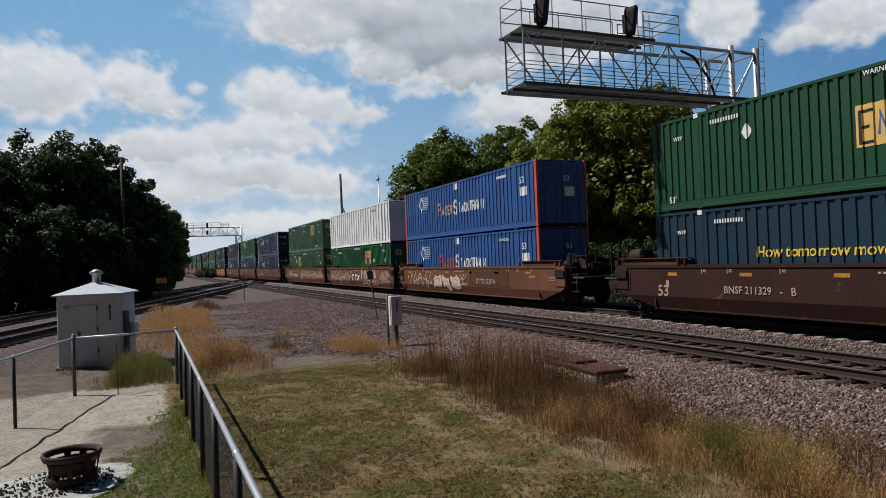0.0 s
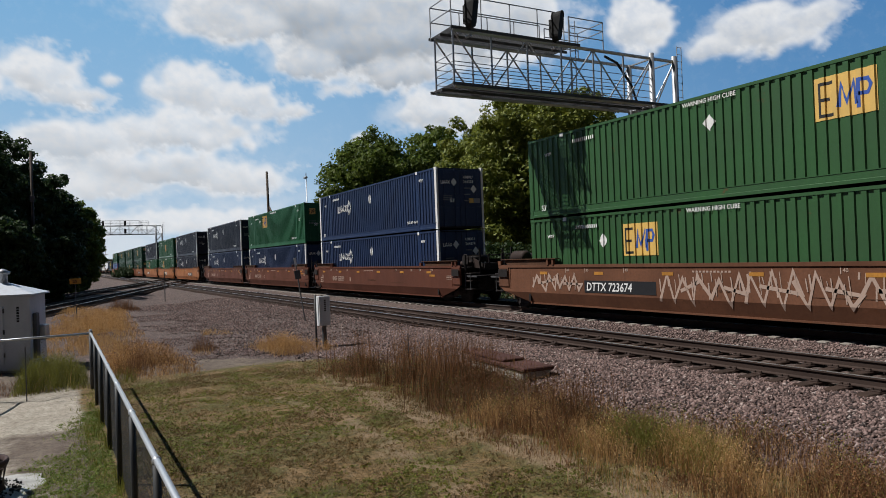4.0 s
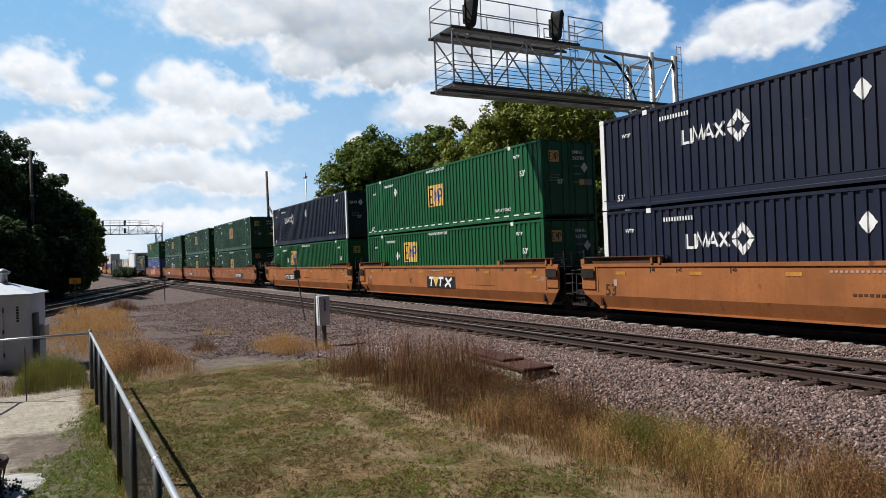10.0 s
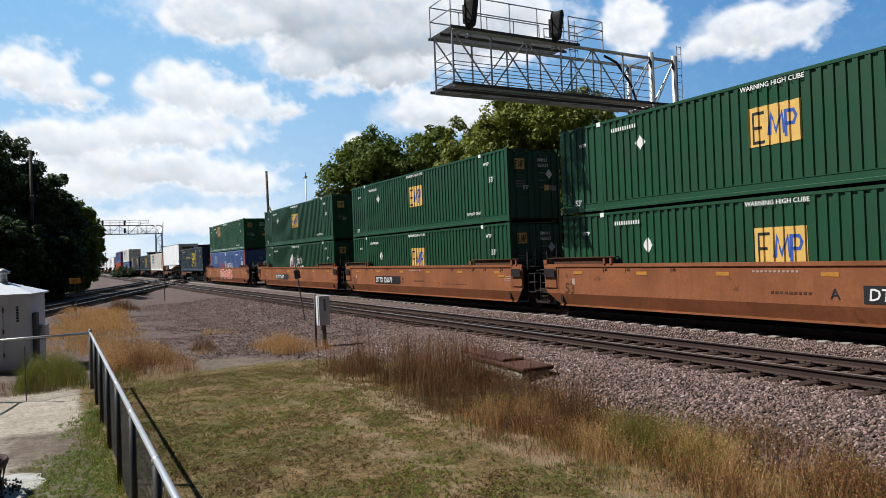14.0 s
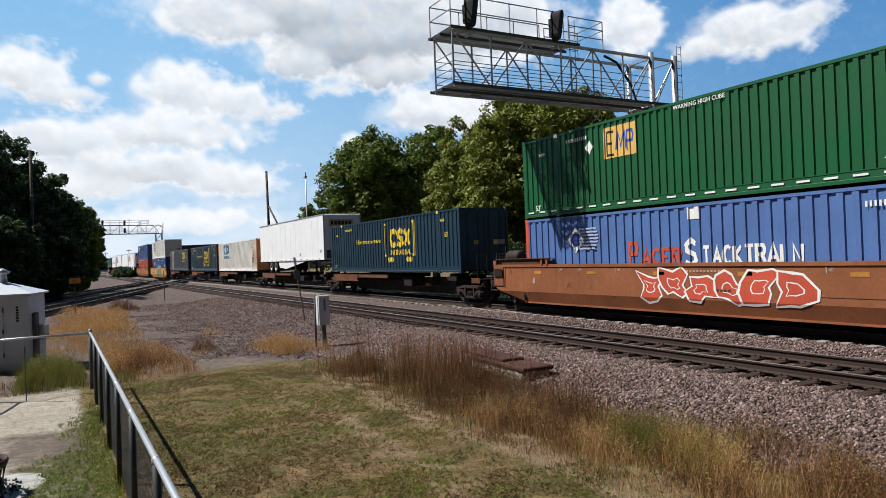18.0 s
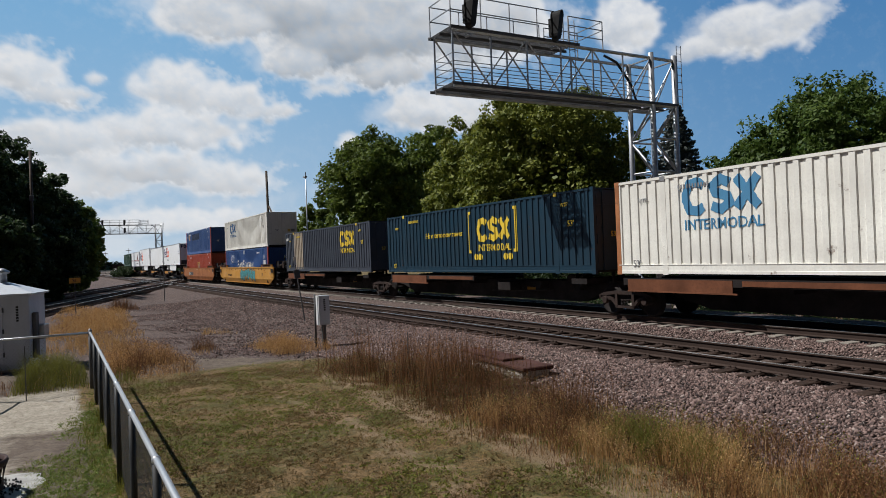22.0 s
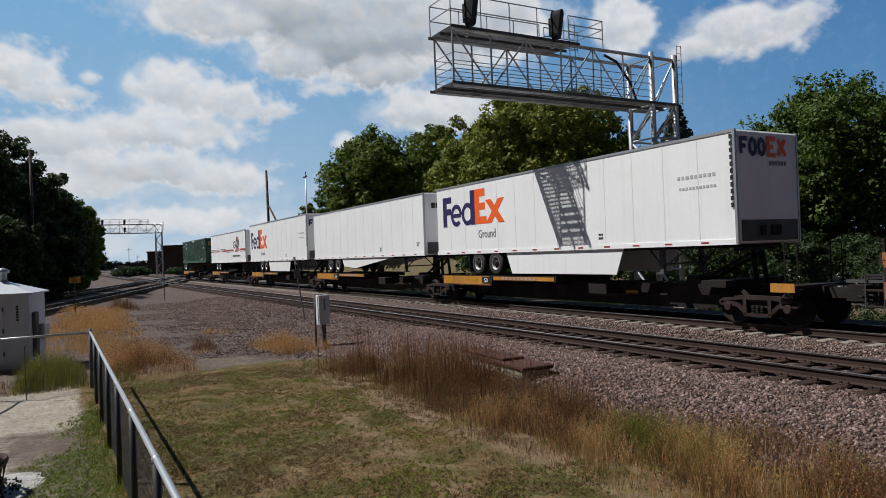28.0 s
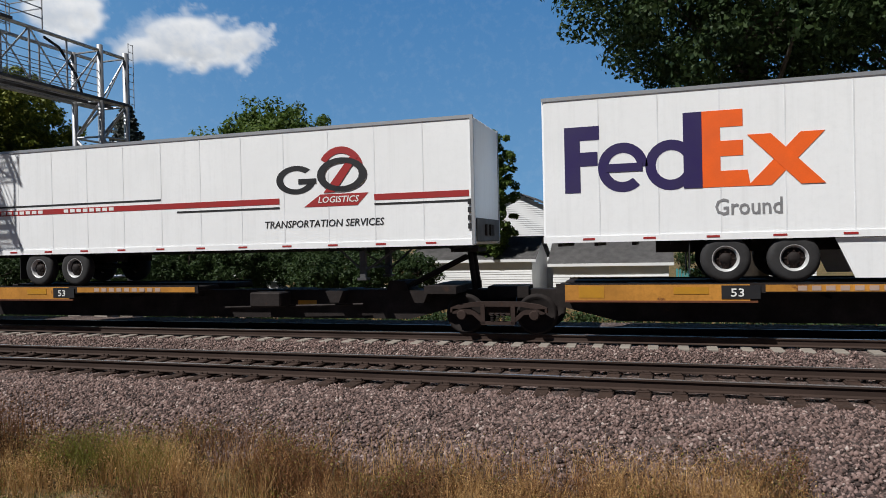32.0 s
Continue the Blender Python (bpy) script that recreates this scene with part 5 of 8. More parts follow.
def parcel(x, z, h, k=1.0):
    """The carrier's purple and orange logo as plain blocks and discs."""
    def f(c):
        y = -HALF - 0.006
        hf, he = h * 0.91, h * 0.66
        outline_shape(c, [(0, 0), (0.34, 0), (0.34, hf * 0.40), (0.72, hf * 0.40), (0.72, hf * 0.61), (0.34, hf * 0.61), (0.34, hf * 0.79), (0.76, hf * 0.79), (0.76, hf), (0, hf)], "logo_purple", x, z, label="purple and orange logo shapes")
        for cx, a0, a1 in ((x + 1.18 * k, 0.0, 5.45), (x + 2.12 * k, 0.0, 2 * math.pi)):
            ring_shape(c, cx, z + he * 0.49, he * 0.51, he * 0.21, "logo_purple", sx=0.98, a0=a0, a1=a1)
        blocks(c, x + 0.85 * k, z + he * 0.40, 0.72 * k, he * 0.17, "logo_purple", 1, "logo", 0.0, y=y - 0.004)
        blocks(c, x + 2.36 * k, z, 0.35 * k, h, "logo_purple", 1, "logo", 0.0, y=y - 0.002)
        outline_shape(c, [(0, 0), (0.88 * k, 0), (0.88, h * 0.21), (0.36, h * 0.21), (0.36, h * 0.40), (0.80, h * 0.40), (0.80, h * 0.60), (0.36, h * 0.60), (0.36, h * 0.78), (0.80, h * 0.78), (0.80, h), (0, h)], "logo_orange", x + 2.71 * k, z)
        for q in (1, -1):
            outline_shape(c, [(0, 0 if q > 0 else he), (0.42 * k, 0 if q > 0 else he), (1.36 * k, he if q > 0 else 0), (0.94 * k, he if q > 0 else 0)], "logo_orange", x + 3.54 * k, z, y=y - (0.006 if q < 0 else 0))
        lettering("Ground", 0.48, "logo_grey", c, x + 2.92 * k, y, z - 0.58, wide=0.86)
        blocks(c, -1.95, 4.0, 1.35, 0.09, "logo_haze", 9, "web_address", 0.4, y=-HALF - 0.007)
        blocks(c, -1.9, 3.7, 1.3, 0.07, "logo_haze", 11, "phone_number", 0.4, y=-HALF - 0.007)
        forms(c, ["bracket", "hoop", "hoop"], -1.1, 4.5, 0.30, 0.40, 0.115, "logo_purple", 0.36, name="nose_logo", end=True)
        forms(c, ["comb", "cross"], 0.02, 4.5, 0.36, 0.44, 0.125, "logo_orange", 0.42, name="nose_logo", end=True)
        blocks(c, 0.05, 4.22, 0.75, 0.12, "logo_grey", 6, "nose_mark", 0.3, end=True)
        for i in range(11):
            blocks(c, -0.17, 3.1 + i * 0.18, 0.10, 0.12, "logo_black", 1, "nose_serial", 0.0, y=-HALF - 0.03)
    return f


def go_marks(c):
    y = -HALF - 0.006
    ring_shape(c, -4.62, 3.85, 0.36, 0.13, "logo_black", sx=1.55, a0=0.75, a1=6.2)
    blocks(c, -4.55, 3.74, 0.5, 0.13, "logo_black", 1, "logo", 0.0, y=y - 0.002)
    ring_shape(c, -3.35, 3.93, 0.42, 0.13, "logo_black", sx=1.6, y=y - 0.016)
    ring_shape(c, -3.38, 4.0, 0.62, 0.17, "logo_red", sx=1.0, a0=0.1, a1=2.6, y=y - 0.005)
    outline_shape(c, [(0, 0), (1.45, 0), (1.75, 0.30), (0.45, 0.30)], "logo_red", -4.4, 3.16)
    outline_shape(c, [(0, 0), (0.3, 0), (0.95, 0.85), (0.72, 0.85)], "logo_red", -3.85, 3.5, y=y - 0.007)
    lettering("LOGISTICS", 0.22, "logo_white", c, -4.02, y - 0.006, 3.25, shear=0.2, wide=1.05)
    lettering("TRANSPORTATION SERVICES", 0.25, "logo_black", c, -5.55, y, 2.66, shear=0.15, wide=1.0)
    for x0, x1 in ((-16.0, -5.1), (-2.5, -0.12)):
        blocks(c, x0, 3.26, x1 - x0, 0.15, "logo_red", 1, "stripe", 0.0)
    blocks(c, -8.2, 3.14, 3.1, 0.05, "logo_black", 1, "stripe", 0.0)
    blocks(c, -2.5, 3.14, 2.4, 0.05, "logo_black", 1, "stripe", 0.0)
    blocks(c, -16.0, 3.49, 7.3, 0.05, "logo_black", 1, "stripe", 0.0)
    blocks(c, -15.0, 3.29, 2.3, 0.09, "logo_white", 10, "web_address", 0.3, y=y - 0.004)
    blocks(c, -12.0, 3.29, 1.8, 0.09, "logo_white", 8, "phone_number", 0.3, y=y - 0.004)
    for k in range(4):
        blocks(c, -0.15, 2.5 + k * 0.19, 0.11, 0.13, "logo_black", 1, "nose_mark", 0.0, y=-HALF - 0.03)


T_LABEL = "white semi-trailer with a purple and orange parcel logo"
spine_car(U[22], "deck_yellow", K, J, "spine car with yellow wheel decks under a trailer", 17.3)
trailer(U[22], T_LABEL, marks=(parcel(-15.55, 3.36, 1.46),))
spine_car(U[23], "deck_yellow", J, J, "spine car with yellow wheel decks under a trailer", 17.5)
trailer(U[23], "plain white semi-trailer with dark nose lettering blocks", skirt="taper", axle=-13.15, marks=(lambda c: lettering("53'", 0.26, "logo_black", c, -0.9, -HALF - 0.006, 2.6), lambda c: blocks(c, -0.9, 4.4, 1.5, 0.26, "logo_black", 6, "nose_mark", 0.2, end=True)))
spine_car(U[24], "deck_yellow", J, J, "spine car with yellow wheel decks under a trailer", 17.85)
trailer(U[24], T_LABEL, marks=(parcel(-15.65, 3.22, 1.6, 1.06),), axle=-12.35, tall=3.22)
spine_car(U[25], "deck_yellow", J, J, "spine car with yellow wheel decks under a trailer", 19.55)
trailer(U[25], "white semi-trailer with black ring logo and dark red stripe", skirt=False, axle=-13.0, marks=(go_marks,), box_marks=False)
spine_car(U[26], "deck_yellow", J, K, "last spine car of the train, yellow wheel decks", 17.6)
container(U[26], 2.2, "green2", label="dark green container on a road chassis, last of the train", marks=(small_marks(), lambda c: diamond(c, -13.2, 2.0, 0.2)))
ch = thing("trailer_chassis", "dark steel container chassis with dual axles", "chassis", at=pose(U[26], YT, 0))
bm = B()
for sy in (-1, 1):
    box(bm, -16.1, -0.1, sy * 0.5 - 0.06, sy * 0.5 + 0.06, 1.98, 2.2)
for i in range(8):
    box(bm, -0.4 - i * 2.2, -0.25 - i * 2.2, -1.2, 1.2, 2.08, 2.2)
part("chassis_beam", bm, "iron", ch)
for x in (-14.9, -13.65):
    for sy in (-1, 1):
        w = part("wheel", MESH["tyre|"], "rubber", ch, "black tyre", at=pose(x, sy * (HALF - 0.15), 1.715, 0, 0, 0 if sy < 0 else 180))
        part("rim", MESH["rim|"], "rim", w)
        part("wheel_disc", MESH["wheel_disc|"], "frame_grey", w)
MOVERS.append((ch, U[26]))


# ---- ground ----
rng = np.random.default_rng(4)
Z_TIE = -0.19


def sstep(a, b, v):
    t = np.clip((v - a) / (b - a), 0, 1)
    return t * t * (3 - 2 * t)


def value_noise(x, y, seed):
    t = np.random.default_rng(seed).random((128, 128))
    xi, yi = np.floor(x).astype(int), np.floor(y).astype(int)
    fx, fy = x - xi, y - yi
    fx, fy = fx * fx * (3 - 2 * fx), fy * fy * (3 - 2 * fy)
    q = lambda a, b: t[a % 128, b % 128]
    return (q(xi, yi) * (1 - fx) + q(xi + 1, yi) * fx) * (1 - fy) + (q(xi, yi + 1) * (1 - fx) + q(xi + 1, yi + 1) * fx) * fy


def fbm(x, y, seed, octaves=6):
    v, a, tot = 0, 0.5, 0
    for k in range(octaves):
        v = v + a * value_noise(x * 2 ** k + 17 * k, y * 2 ** k + 9 * k, seed + k)
        tot += a
        a *= 0.55
    return v / tot


CX, CY = -43.0, -0.25                       # the crossing line: a point of its near rail, and its direction
CD = np.array([-0.9615, 0.2748])
CN = np.array([-0.2748, -0.9615])           # away from the camera's lawn, towards the second track


def ground_z(x, y):
    """Lawn at -0.45, ballast shoulders up to the ties of the main line, and those of the crossing line."""
    x, y = np.asarray(x, float), np.asarray(y, float)
    z = np.full(np.broadcast(x, y).shape, -0.45)
    up = sstep(7.0, 10.0, y) * (1 - sstep(20.4, 22.4, y))
    dip = 0.10 * np.exp(-((y - 14.35) / 0.5) ** 2)
    z = z + up * (0.21 - dip)
    d = -((x - CX) * 0.2748 + (y - CY) * 0.9615)
    z2 = sstep(-2.2, -0.6, d) * (1 - sstep(7.0, 8.8, d)) * 0.21 * (x < 0)
    z = np.maximum(z, -0.45 + z2)
    return z - 0.85 * sstep(21.0, 28.0, y)


def ballast_w(x, y):
    thr = 7.35 - 3.9 * sstep(-15.5, -21.0, x) + 0.0 * x
    a = sstep(thr - 0.5, thr + 0.5, y) * (1 - sstep(21.3, 23.0, y))
    left = sstep(-19.5, -22.5, x) * (1 - sstep(-140, -170, x)) * sstep(-16, -12, y) * (1 - sstep(20.3, 22.0, y))
    return np.maximum(a, left)


def pad_w(x, y):
    """The pale trodden pad inside the fence."""
    return sstep(0.35, 0.0, y + 0.04 * (x + 10)) * sstep(-17.6, -16.9, x) * (1 - sstep(-1, 3, x)) * sstep(-8, -6, y)


def make_ground():
    fx = np.concatenate([-np.geomspace(3500, 62, 26), np.arange(-60, 16, 0.4), np.geomspace(17, 3500, 30)])
    fy = np.concatenate([-np.geomspace(3500, 14, 26), np.arange(-13, 24, 0.3), np.geomspace(25, 3500, 30)])
    X, Y = np.meshgrid(fx, fy, indexing="ij")
    Zz = ground_z(X, Y)
    near = (np.abs(X) < 70) & (np.abs(Y) < 30)
    Zz = Zz + near * rng.normal(0, 0.012, X.shape)
    nx, ny = X.shape
    idx = np.arange(nx * ny).reshape(nx, ny)
    f = np.stack([idx[:-1, :-1], idx[1:, :-1], idx[1:, 1:], idx[:-1, 1:]], -1).reshape(-1, 4)
    me = raw_mesh("ground", np.stack([X, Y, Zz], -1), f, ground_mat(), True)
    lawn = sstep(0.1, 0.6, Y) * (1 - ballast_w(X, Y)) * sstep(-18.6, -17.0, X) + 0.8 * (Y < -8) * (1 - ballast_w(X, Y)) + 0.9 * (Y > 36)
    grass_l = sstep(-1.5, -0.2, Y) * sstep(-6.5, -9.5, X) * 0.75 * (Y < 0.65) * (X > -13)
    strip = 1.25 * np.exp(-((Y - 5.35 - 0.12 * np.sin(X * 0.7)) / 0.42) ** 2) * sstep(-16.5, -14.5, X) * (1 - sstep(-5.5, -3.5, X))
    strip = np.maximum(strip, 0.85 * np.exp(-((Y - 3.9 - 0.1 * np.sin(X * 0.5)) / 0.25) ** 2) * sstep(-15.0, -13.0, X) * (1 - sstep(-5.5, -3.5, X)))
    for nm, arr in (("bare", strip), ("ballast", ballast_w(X, Y)), ("pad", pad_w(X, Y) * (1 - grass_l)), ("lawn", np.clip(lawn, 0, 1))):
        at = me.attributes.new(nm, "FLOAT", "POINT")
        at.data.foreach_set("value", np.ascontiguousarray(arr, dtype=np.float32).ravel())
    return me


def attr(n, name):
    a = n.new("ShaderNodeAttribute")
    a.attribute_name = name
    return a.outputs["Fac"]


def sharpen(n, l, w, noise_out, amount=0.5):
    """Breaks the edge of a soft mask up with noise."""
    m = n.new("ShaderNodeMath")
    m.operation = "MULTIPLY_ADD"
    m.inputs[1].default_value, m.inputs[2].default_value = amount, -amount * 0.5
    l.new(noise_out, m.inputs[0])
    a = n.new("ShaderNodeMath")
    a.operation = "ADD"
    l.new(w, a.inputs[0])
    l.new(m.outputs[0], a.inputs[1])
    return ramp(n, l, a.outputs[0], [(0.4, 0.0), (0.6, 1.0)])


def sharpen_wide(n, l, w, noise_out):
    """A mask whose edge breaks into large ragged patches."""
    m = n.new("ShaderNodeMath")
    m.operation = "MULTIPLY_ADD"
    m.inputs[1].default_value, m.inputs[2].default_value = 1.9, -0.95
    l.new(noise_out, m.inputs[0])
    a = n.new("ShaderNodeMath")
    a.operation = "ADD"
    l.new(w, a.inputs[0])
    l.new(m.outputs[0], a.inputs[1])
    return ramp(n, l, a.outputs[0], [(0.3, 0.0), (0.75, 1.0)])


def ground_mat():
    m, n, l, p = nodes_of("ground")
    big = noise_tex(n, l, 0.5, 5, shift=False)
    mid = noise_tex(n, l, 3.0, 6, 0.65, shift=False)
    fine = noise_tex(n, l, 45, 5, 0.7, shift=False)
    grit = noise_tex(n, l, 13, 6, 0.75, shift=False)
    co = n.new("ShaderNodeTexCoord")
    vor = n.new("ShaderNodeTexVoronoi")
    vor.inputs["Scale"].default_value = 17.0
    l.new(co.outputs[3], vor.inputs["Vector"])
    # trodden earth with dry grass
    soil = mixrgb(n, l, (0.17, 0.135, 0.108), (0.095, 0.072, 0.058), ramp(n, l, mid, [(0.4, 0.0), (0.65, 1.0)]))
    patch = noise_tex(n, l, 1.4, 5, 0.7, shift=False)
    turf = mixrgb(n, l, (0.195, 0.125, 0.058), (0.098, 0.090, 0.026), ramp(n, l, patch, [(0.45, 0.0), (0.56, 1.0)]))
    turf = mixrgb(n, l, turf, (0.26, 0.172, 0.100), ramp(n, l, mid, [(0.5, 0.0), (0.72, 0.85)]))
    turf = mixrgb(n, l, turf, (0.040, 0.034, 0.013), ramp(n, l, grit, [(0.46, 0.0), (0.60, 0.9)]))
    turf = mixrgb(n, l, turf, (0.36, 0.25, 0.15), ramp(n, l, fine, [(0.58, 0.0), (0.75, 0.7)]))
    soil = mixrgb(n, l, soil, (0.06, 0.045, 0.036), ramp(n, l, grit, [(0.48, 0.0), (0.7, 0.8)]))
    c = mixrgb(n, l, soil, turf, sharpen(n, l, attr(n, "lawn"), mid))
    tan = mixrgb(n, l, (0.36, 0.255, 0.175), (0.21, 0.145, 0.095), ramp(n, l, fine, [(0.35, 0.0), (0.7, 1.0)]))
    soft = n.new("ShaderNodeMath")
    soft.operation = "MULTIPLY"
    l.new(sharpen_wide(n, l, attr(n, "bare"), mid), soft.inputs[0])
    soft.inputs[1].default_value = 0.55
    c = mixrgb(n, l, c, tan, soft.outputs[0])
    pad = mixrgb(n, l, (0.43, 0.385, 0.32), (0.28, 0.245, 0.20), ramp(n, l, mid, [(0.35, 0.0), (0.7, 1.0)]))
    pad = mixrgb(n, l, pad, (0.15, 0.12, 0.085), ramp(n, l, grit, [(0.45, 0.0), (0.68, 0.85)]))
    c = mixrgb(n, l, c, pad, sharpen_wide(n, l, attr(n, "pad"), patch))
    st = ramp(n, l, vor.outputs["Color"], [(0.15, (0.05, 0.035, 0.031)), (0.5, (0.125, 0.087, 0.078)), (0.8, (0.215, 0.155, 0.140))])
    # shade in the gaps between stones, put into the colour
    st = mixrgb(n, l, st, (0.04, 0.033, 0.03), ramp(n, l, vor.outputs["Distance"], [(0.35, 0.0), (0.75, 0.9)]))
    st = mixrgb(n, l, st, (0.125, 0.090, 0.075), ramp(n, l, big, [(0.45, 0.0), (0.7, 0.5)]))
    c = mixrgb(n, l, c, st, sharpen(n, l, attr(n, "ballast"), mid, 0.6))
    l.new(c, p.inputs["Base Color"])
    p.inputs["Roughness"].default_value = 0.95
    p.inputs["Specular IOR Level"].default_value = 0.2
    add_bump(n, l, p, grit, 0.9, 0.04)
    return m


tagged(new("ground", make_ground()), "dry lawn, trodden earth and crushed stone", kind="structure")


def stones(name, count, xr, yr, size, keep, label, seed):
    """Loose crushed stones: little uneven octahedra lying on the ground."""
    g = np.random.default_rng(seed)
    x, y = g.uniform(*xr, count), g.uniform(*yr, count)
    ok = keep(x, y, g)
    x, y = x[ok], y[ok]
    k = len(x)
    base = np.array([[1, 0, 0], [0, 1, 0], [-1, 0, 0], [0, -1, 0], [0, 0, 0.8], [0, 0, -0.8]])
    v = base[None] * g.uniform(0.55, 1.25, (k, 6, 3)) + g.normal(0, 0.18, (k, 6, 3))
    a = g.uniform(0, 6.28, k)
    ca, sa = np.cos(a)[:, None], np.sin(a)[:, None]
    vx, vy = v[..., 0] * ca - v[..., 1] * sa, v[..., 0] * sa + v[..., 1] * ca
    sz = (size * g.uniform(0.6, 1.4, k))[:, None]
    P = np.stack([vx * sz + x[:, None], vy * sz + y[:, None], v[..., 2] * sz + ground_z(x, y)[:, None] + 0.01], -1)
    tri = np.array([[0, 1, 4], [1, 2, 4], [2, 3, 4], [3, 0, 4], [1, 0, 5], [2, 1, 5], [3, 2, 5], [0, 3, 5]])
    F = (tri[None] + (np.arange(k) * 6)[:, None, None]).reshape(-1, 3)
    return tagged(new(name, raw_mesh(name, P, F, "stone")), label, "gravel", kind="stuff")


stones("ballast_stones", 88000, (-20.5, 3.8), (6.2, 10.9), 0.032, lambda x, y, g: g.random(len(x)) < ballast_w(x, y) * 1.0, "grey-pink crushed ballast stones on the shoulder", 1)
stones("ballast_stones", 36000, (-26, 3.8), (12.8, 16.0), 0.033, lambda x, y, g: g.random(len(x)) < 1.0, "grey-pink crushed stones between the two tracks", 2)
stones("ballast_stones", 26000, (-50, -17), (3.6, 10.8), 0.034, lambda x, y, g: g.random(len(x)) < ballast_w(x, y) * sstep(3.4, 6.5, y + 0.9 * np.sin(x * 0.8)), "grey crushed stones beside the line", 3)

stones("loose_gravel", 26000, (-40, -16.6), (1.2, 7.4), 0.02, lambda x, y, g: g.random(len(x)) < np.clip((fbm(x * 0.5, y * 0.5, 81, 4) - 0.42) * 6, 0, 1) * sstep(-16.4, -17.6, x), "loose gravel trodden into the earth", 6)


# ---- tracks ----
def rail_profile():
    return [(-0.07, -0.172), (0.07, -0.172), (0.07, -0.160), (0.012, -0.140), (0.010, -0.045), (0.036, -0.032), (0.036, -0.004), (0.030, 0.0), (-0.030, 0.0), (-0.036, -0.004), (-0.036, -0.032), (-0.010, -0.045), (-0.012, -0.140), (-0.07, -0.160)]


def rail_mesh(length):
    bm = B()
    pr = rail_profile()
    a = [bm.verts.new((-length / 2, y, z)) for y, z in pr]
    b = [bm.verts.new((length / 2, y, z)) for y, z in pr]
    k = len(pr)
    for i in range(k):
        f = bm.faces.new((a[i], a[(i + 1) % k], b[(i + 1) % k], b[i]))
        f.material_index = 1 if i in (6, 7, 8) else 0
    return mesh_of("rail", bm, "rail", "rail_top")


def tie_mesh(material, w=0.23, l=2.6):
    bm = B()
    bevel_box(bm, -w / 2, w / 2, -l / 2, l / 2, -0.16, 0.0, 0.015)
    return mesh_of("tie", bm, material)


def plate_mesh():
    bm = B()
    bevel_box(bm, -0.09, 0.09, -0.17, 0.17, 0.0, 0.018, 0.004)
    for sx in (-0.06, 0.06):
        for sy in (-0.11, 0.11):
            box(bm, sx - 0.016, sx + 0.016, sy - 0.016, sy + 0.016, 0.018, 0.05)
    return mesh_of("tie_plate", bm, "rail")


def track(name, origin, angle, x0, x1, near, pitch, material, label):
    """A straight track along its own x axis; near: the stretch in which each tie is a piece of its own."""
    root = thing(name, label, "railway track", kind="structure", at=pose(origin[0], origin[1], 0, 0, 0, angle))
    rm = cached_rail(x1 - x0)
    for sy in (-0.755, 0.755):
        part("rail", rm, "rail", root, at=pose((x0 + x1) / 2, sy, 0))
    tm, pm = cached_tie(material), cached_plate()
    g = random.Random(7)
    far_v = []
    n = int((x1 - x0) / pitch)
    for i in range(n):
        x = x0 + i * pitch
        if near[0] < x < near[1]:
            t = part("tie", tm, material, root, at=pose(x + g.uniform(-0.03, 0.03), g.uniform(-0.04, 0.04), Z_TIE + g.uniform(-0.008, 0.004), 0, 0, g.uniform(-1.2, 1.2)))
            if near[2]:
                for sy in (-0.755, 0.755):
                    part("tie_plate", pm, "rail", t, at=pose(0, sy, 0.0))
        else:
            far_v.append(x)
    if far_v:
        xs = np.array(far_v)
        b = np.array([[-.115, -1.3, -.16], [.115, -1.3, -.16], [.115, 1.3, -.16], [-.115, 1.3, -.16], [-.115, -1.3, 0], [.115, -1.3, 0], [.115, 1.3, 0], [-.115, 1.3, 0]])
        P = b[None] + np.stack([xs, xs * 0, xs * 0 + Z_TIE], -1)[:, None]
        q = np.array([[4, 5, 6, 7], [0, 1, 5, 4], [1, 2, 6, 5], [2, 3, 7, 6], [3, 0, 4, 7]])
        F = (q[None] + (np.arange(len(xs)) * 8)[:, None, None]).reshape(-1, 4)
        part("ties", raw_mesh("ties", P, F, material), material, root, "rows of ties", kind="stuff")
    return root


TR = {}


def cached_rail(length):
    if ("r", length) not in TR:
        TR["r", length] = rail_mesh(length)
    return TR["r", length]


def cached_tie(material):
    if material not in TR:
        TR[material] = tie_mesh(material)
    return TR[material]


def cached_plate():
    if "p" not in TR:
        TR["p"] = plate_mesh()
    return TR["p"]


track("track_near", (0, 11.9), 0, -420, 260, (-45, 14, True), 0.53, "tie_wood", "near main track, brown rails on dark wooden ties")
track("track_far", (0, YT), 0, -640, 560, (-45, 14, False), 0.61, "tie_conc", "main track on pale concrete ties, under the train")
ANG = math.degrees(math.atan2(CD[1], CD[0]))
for k, nm in ((0.755, "track_crossing_1"), (5.55, "track_crossing_2")):
    o = np.array([CX, CY]) + CN * k
    track(nm, o, ANG, -45, 220, (0, 0, False), 0.53, "tie_wood", "weathered track that crosses the main line")


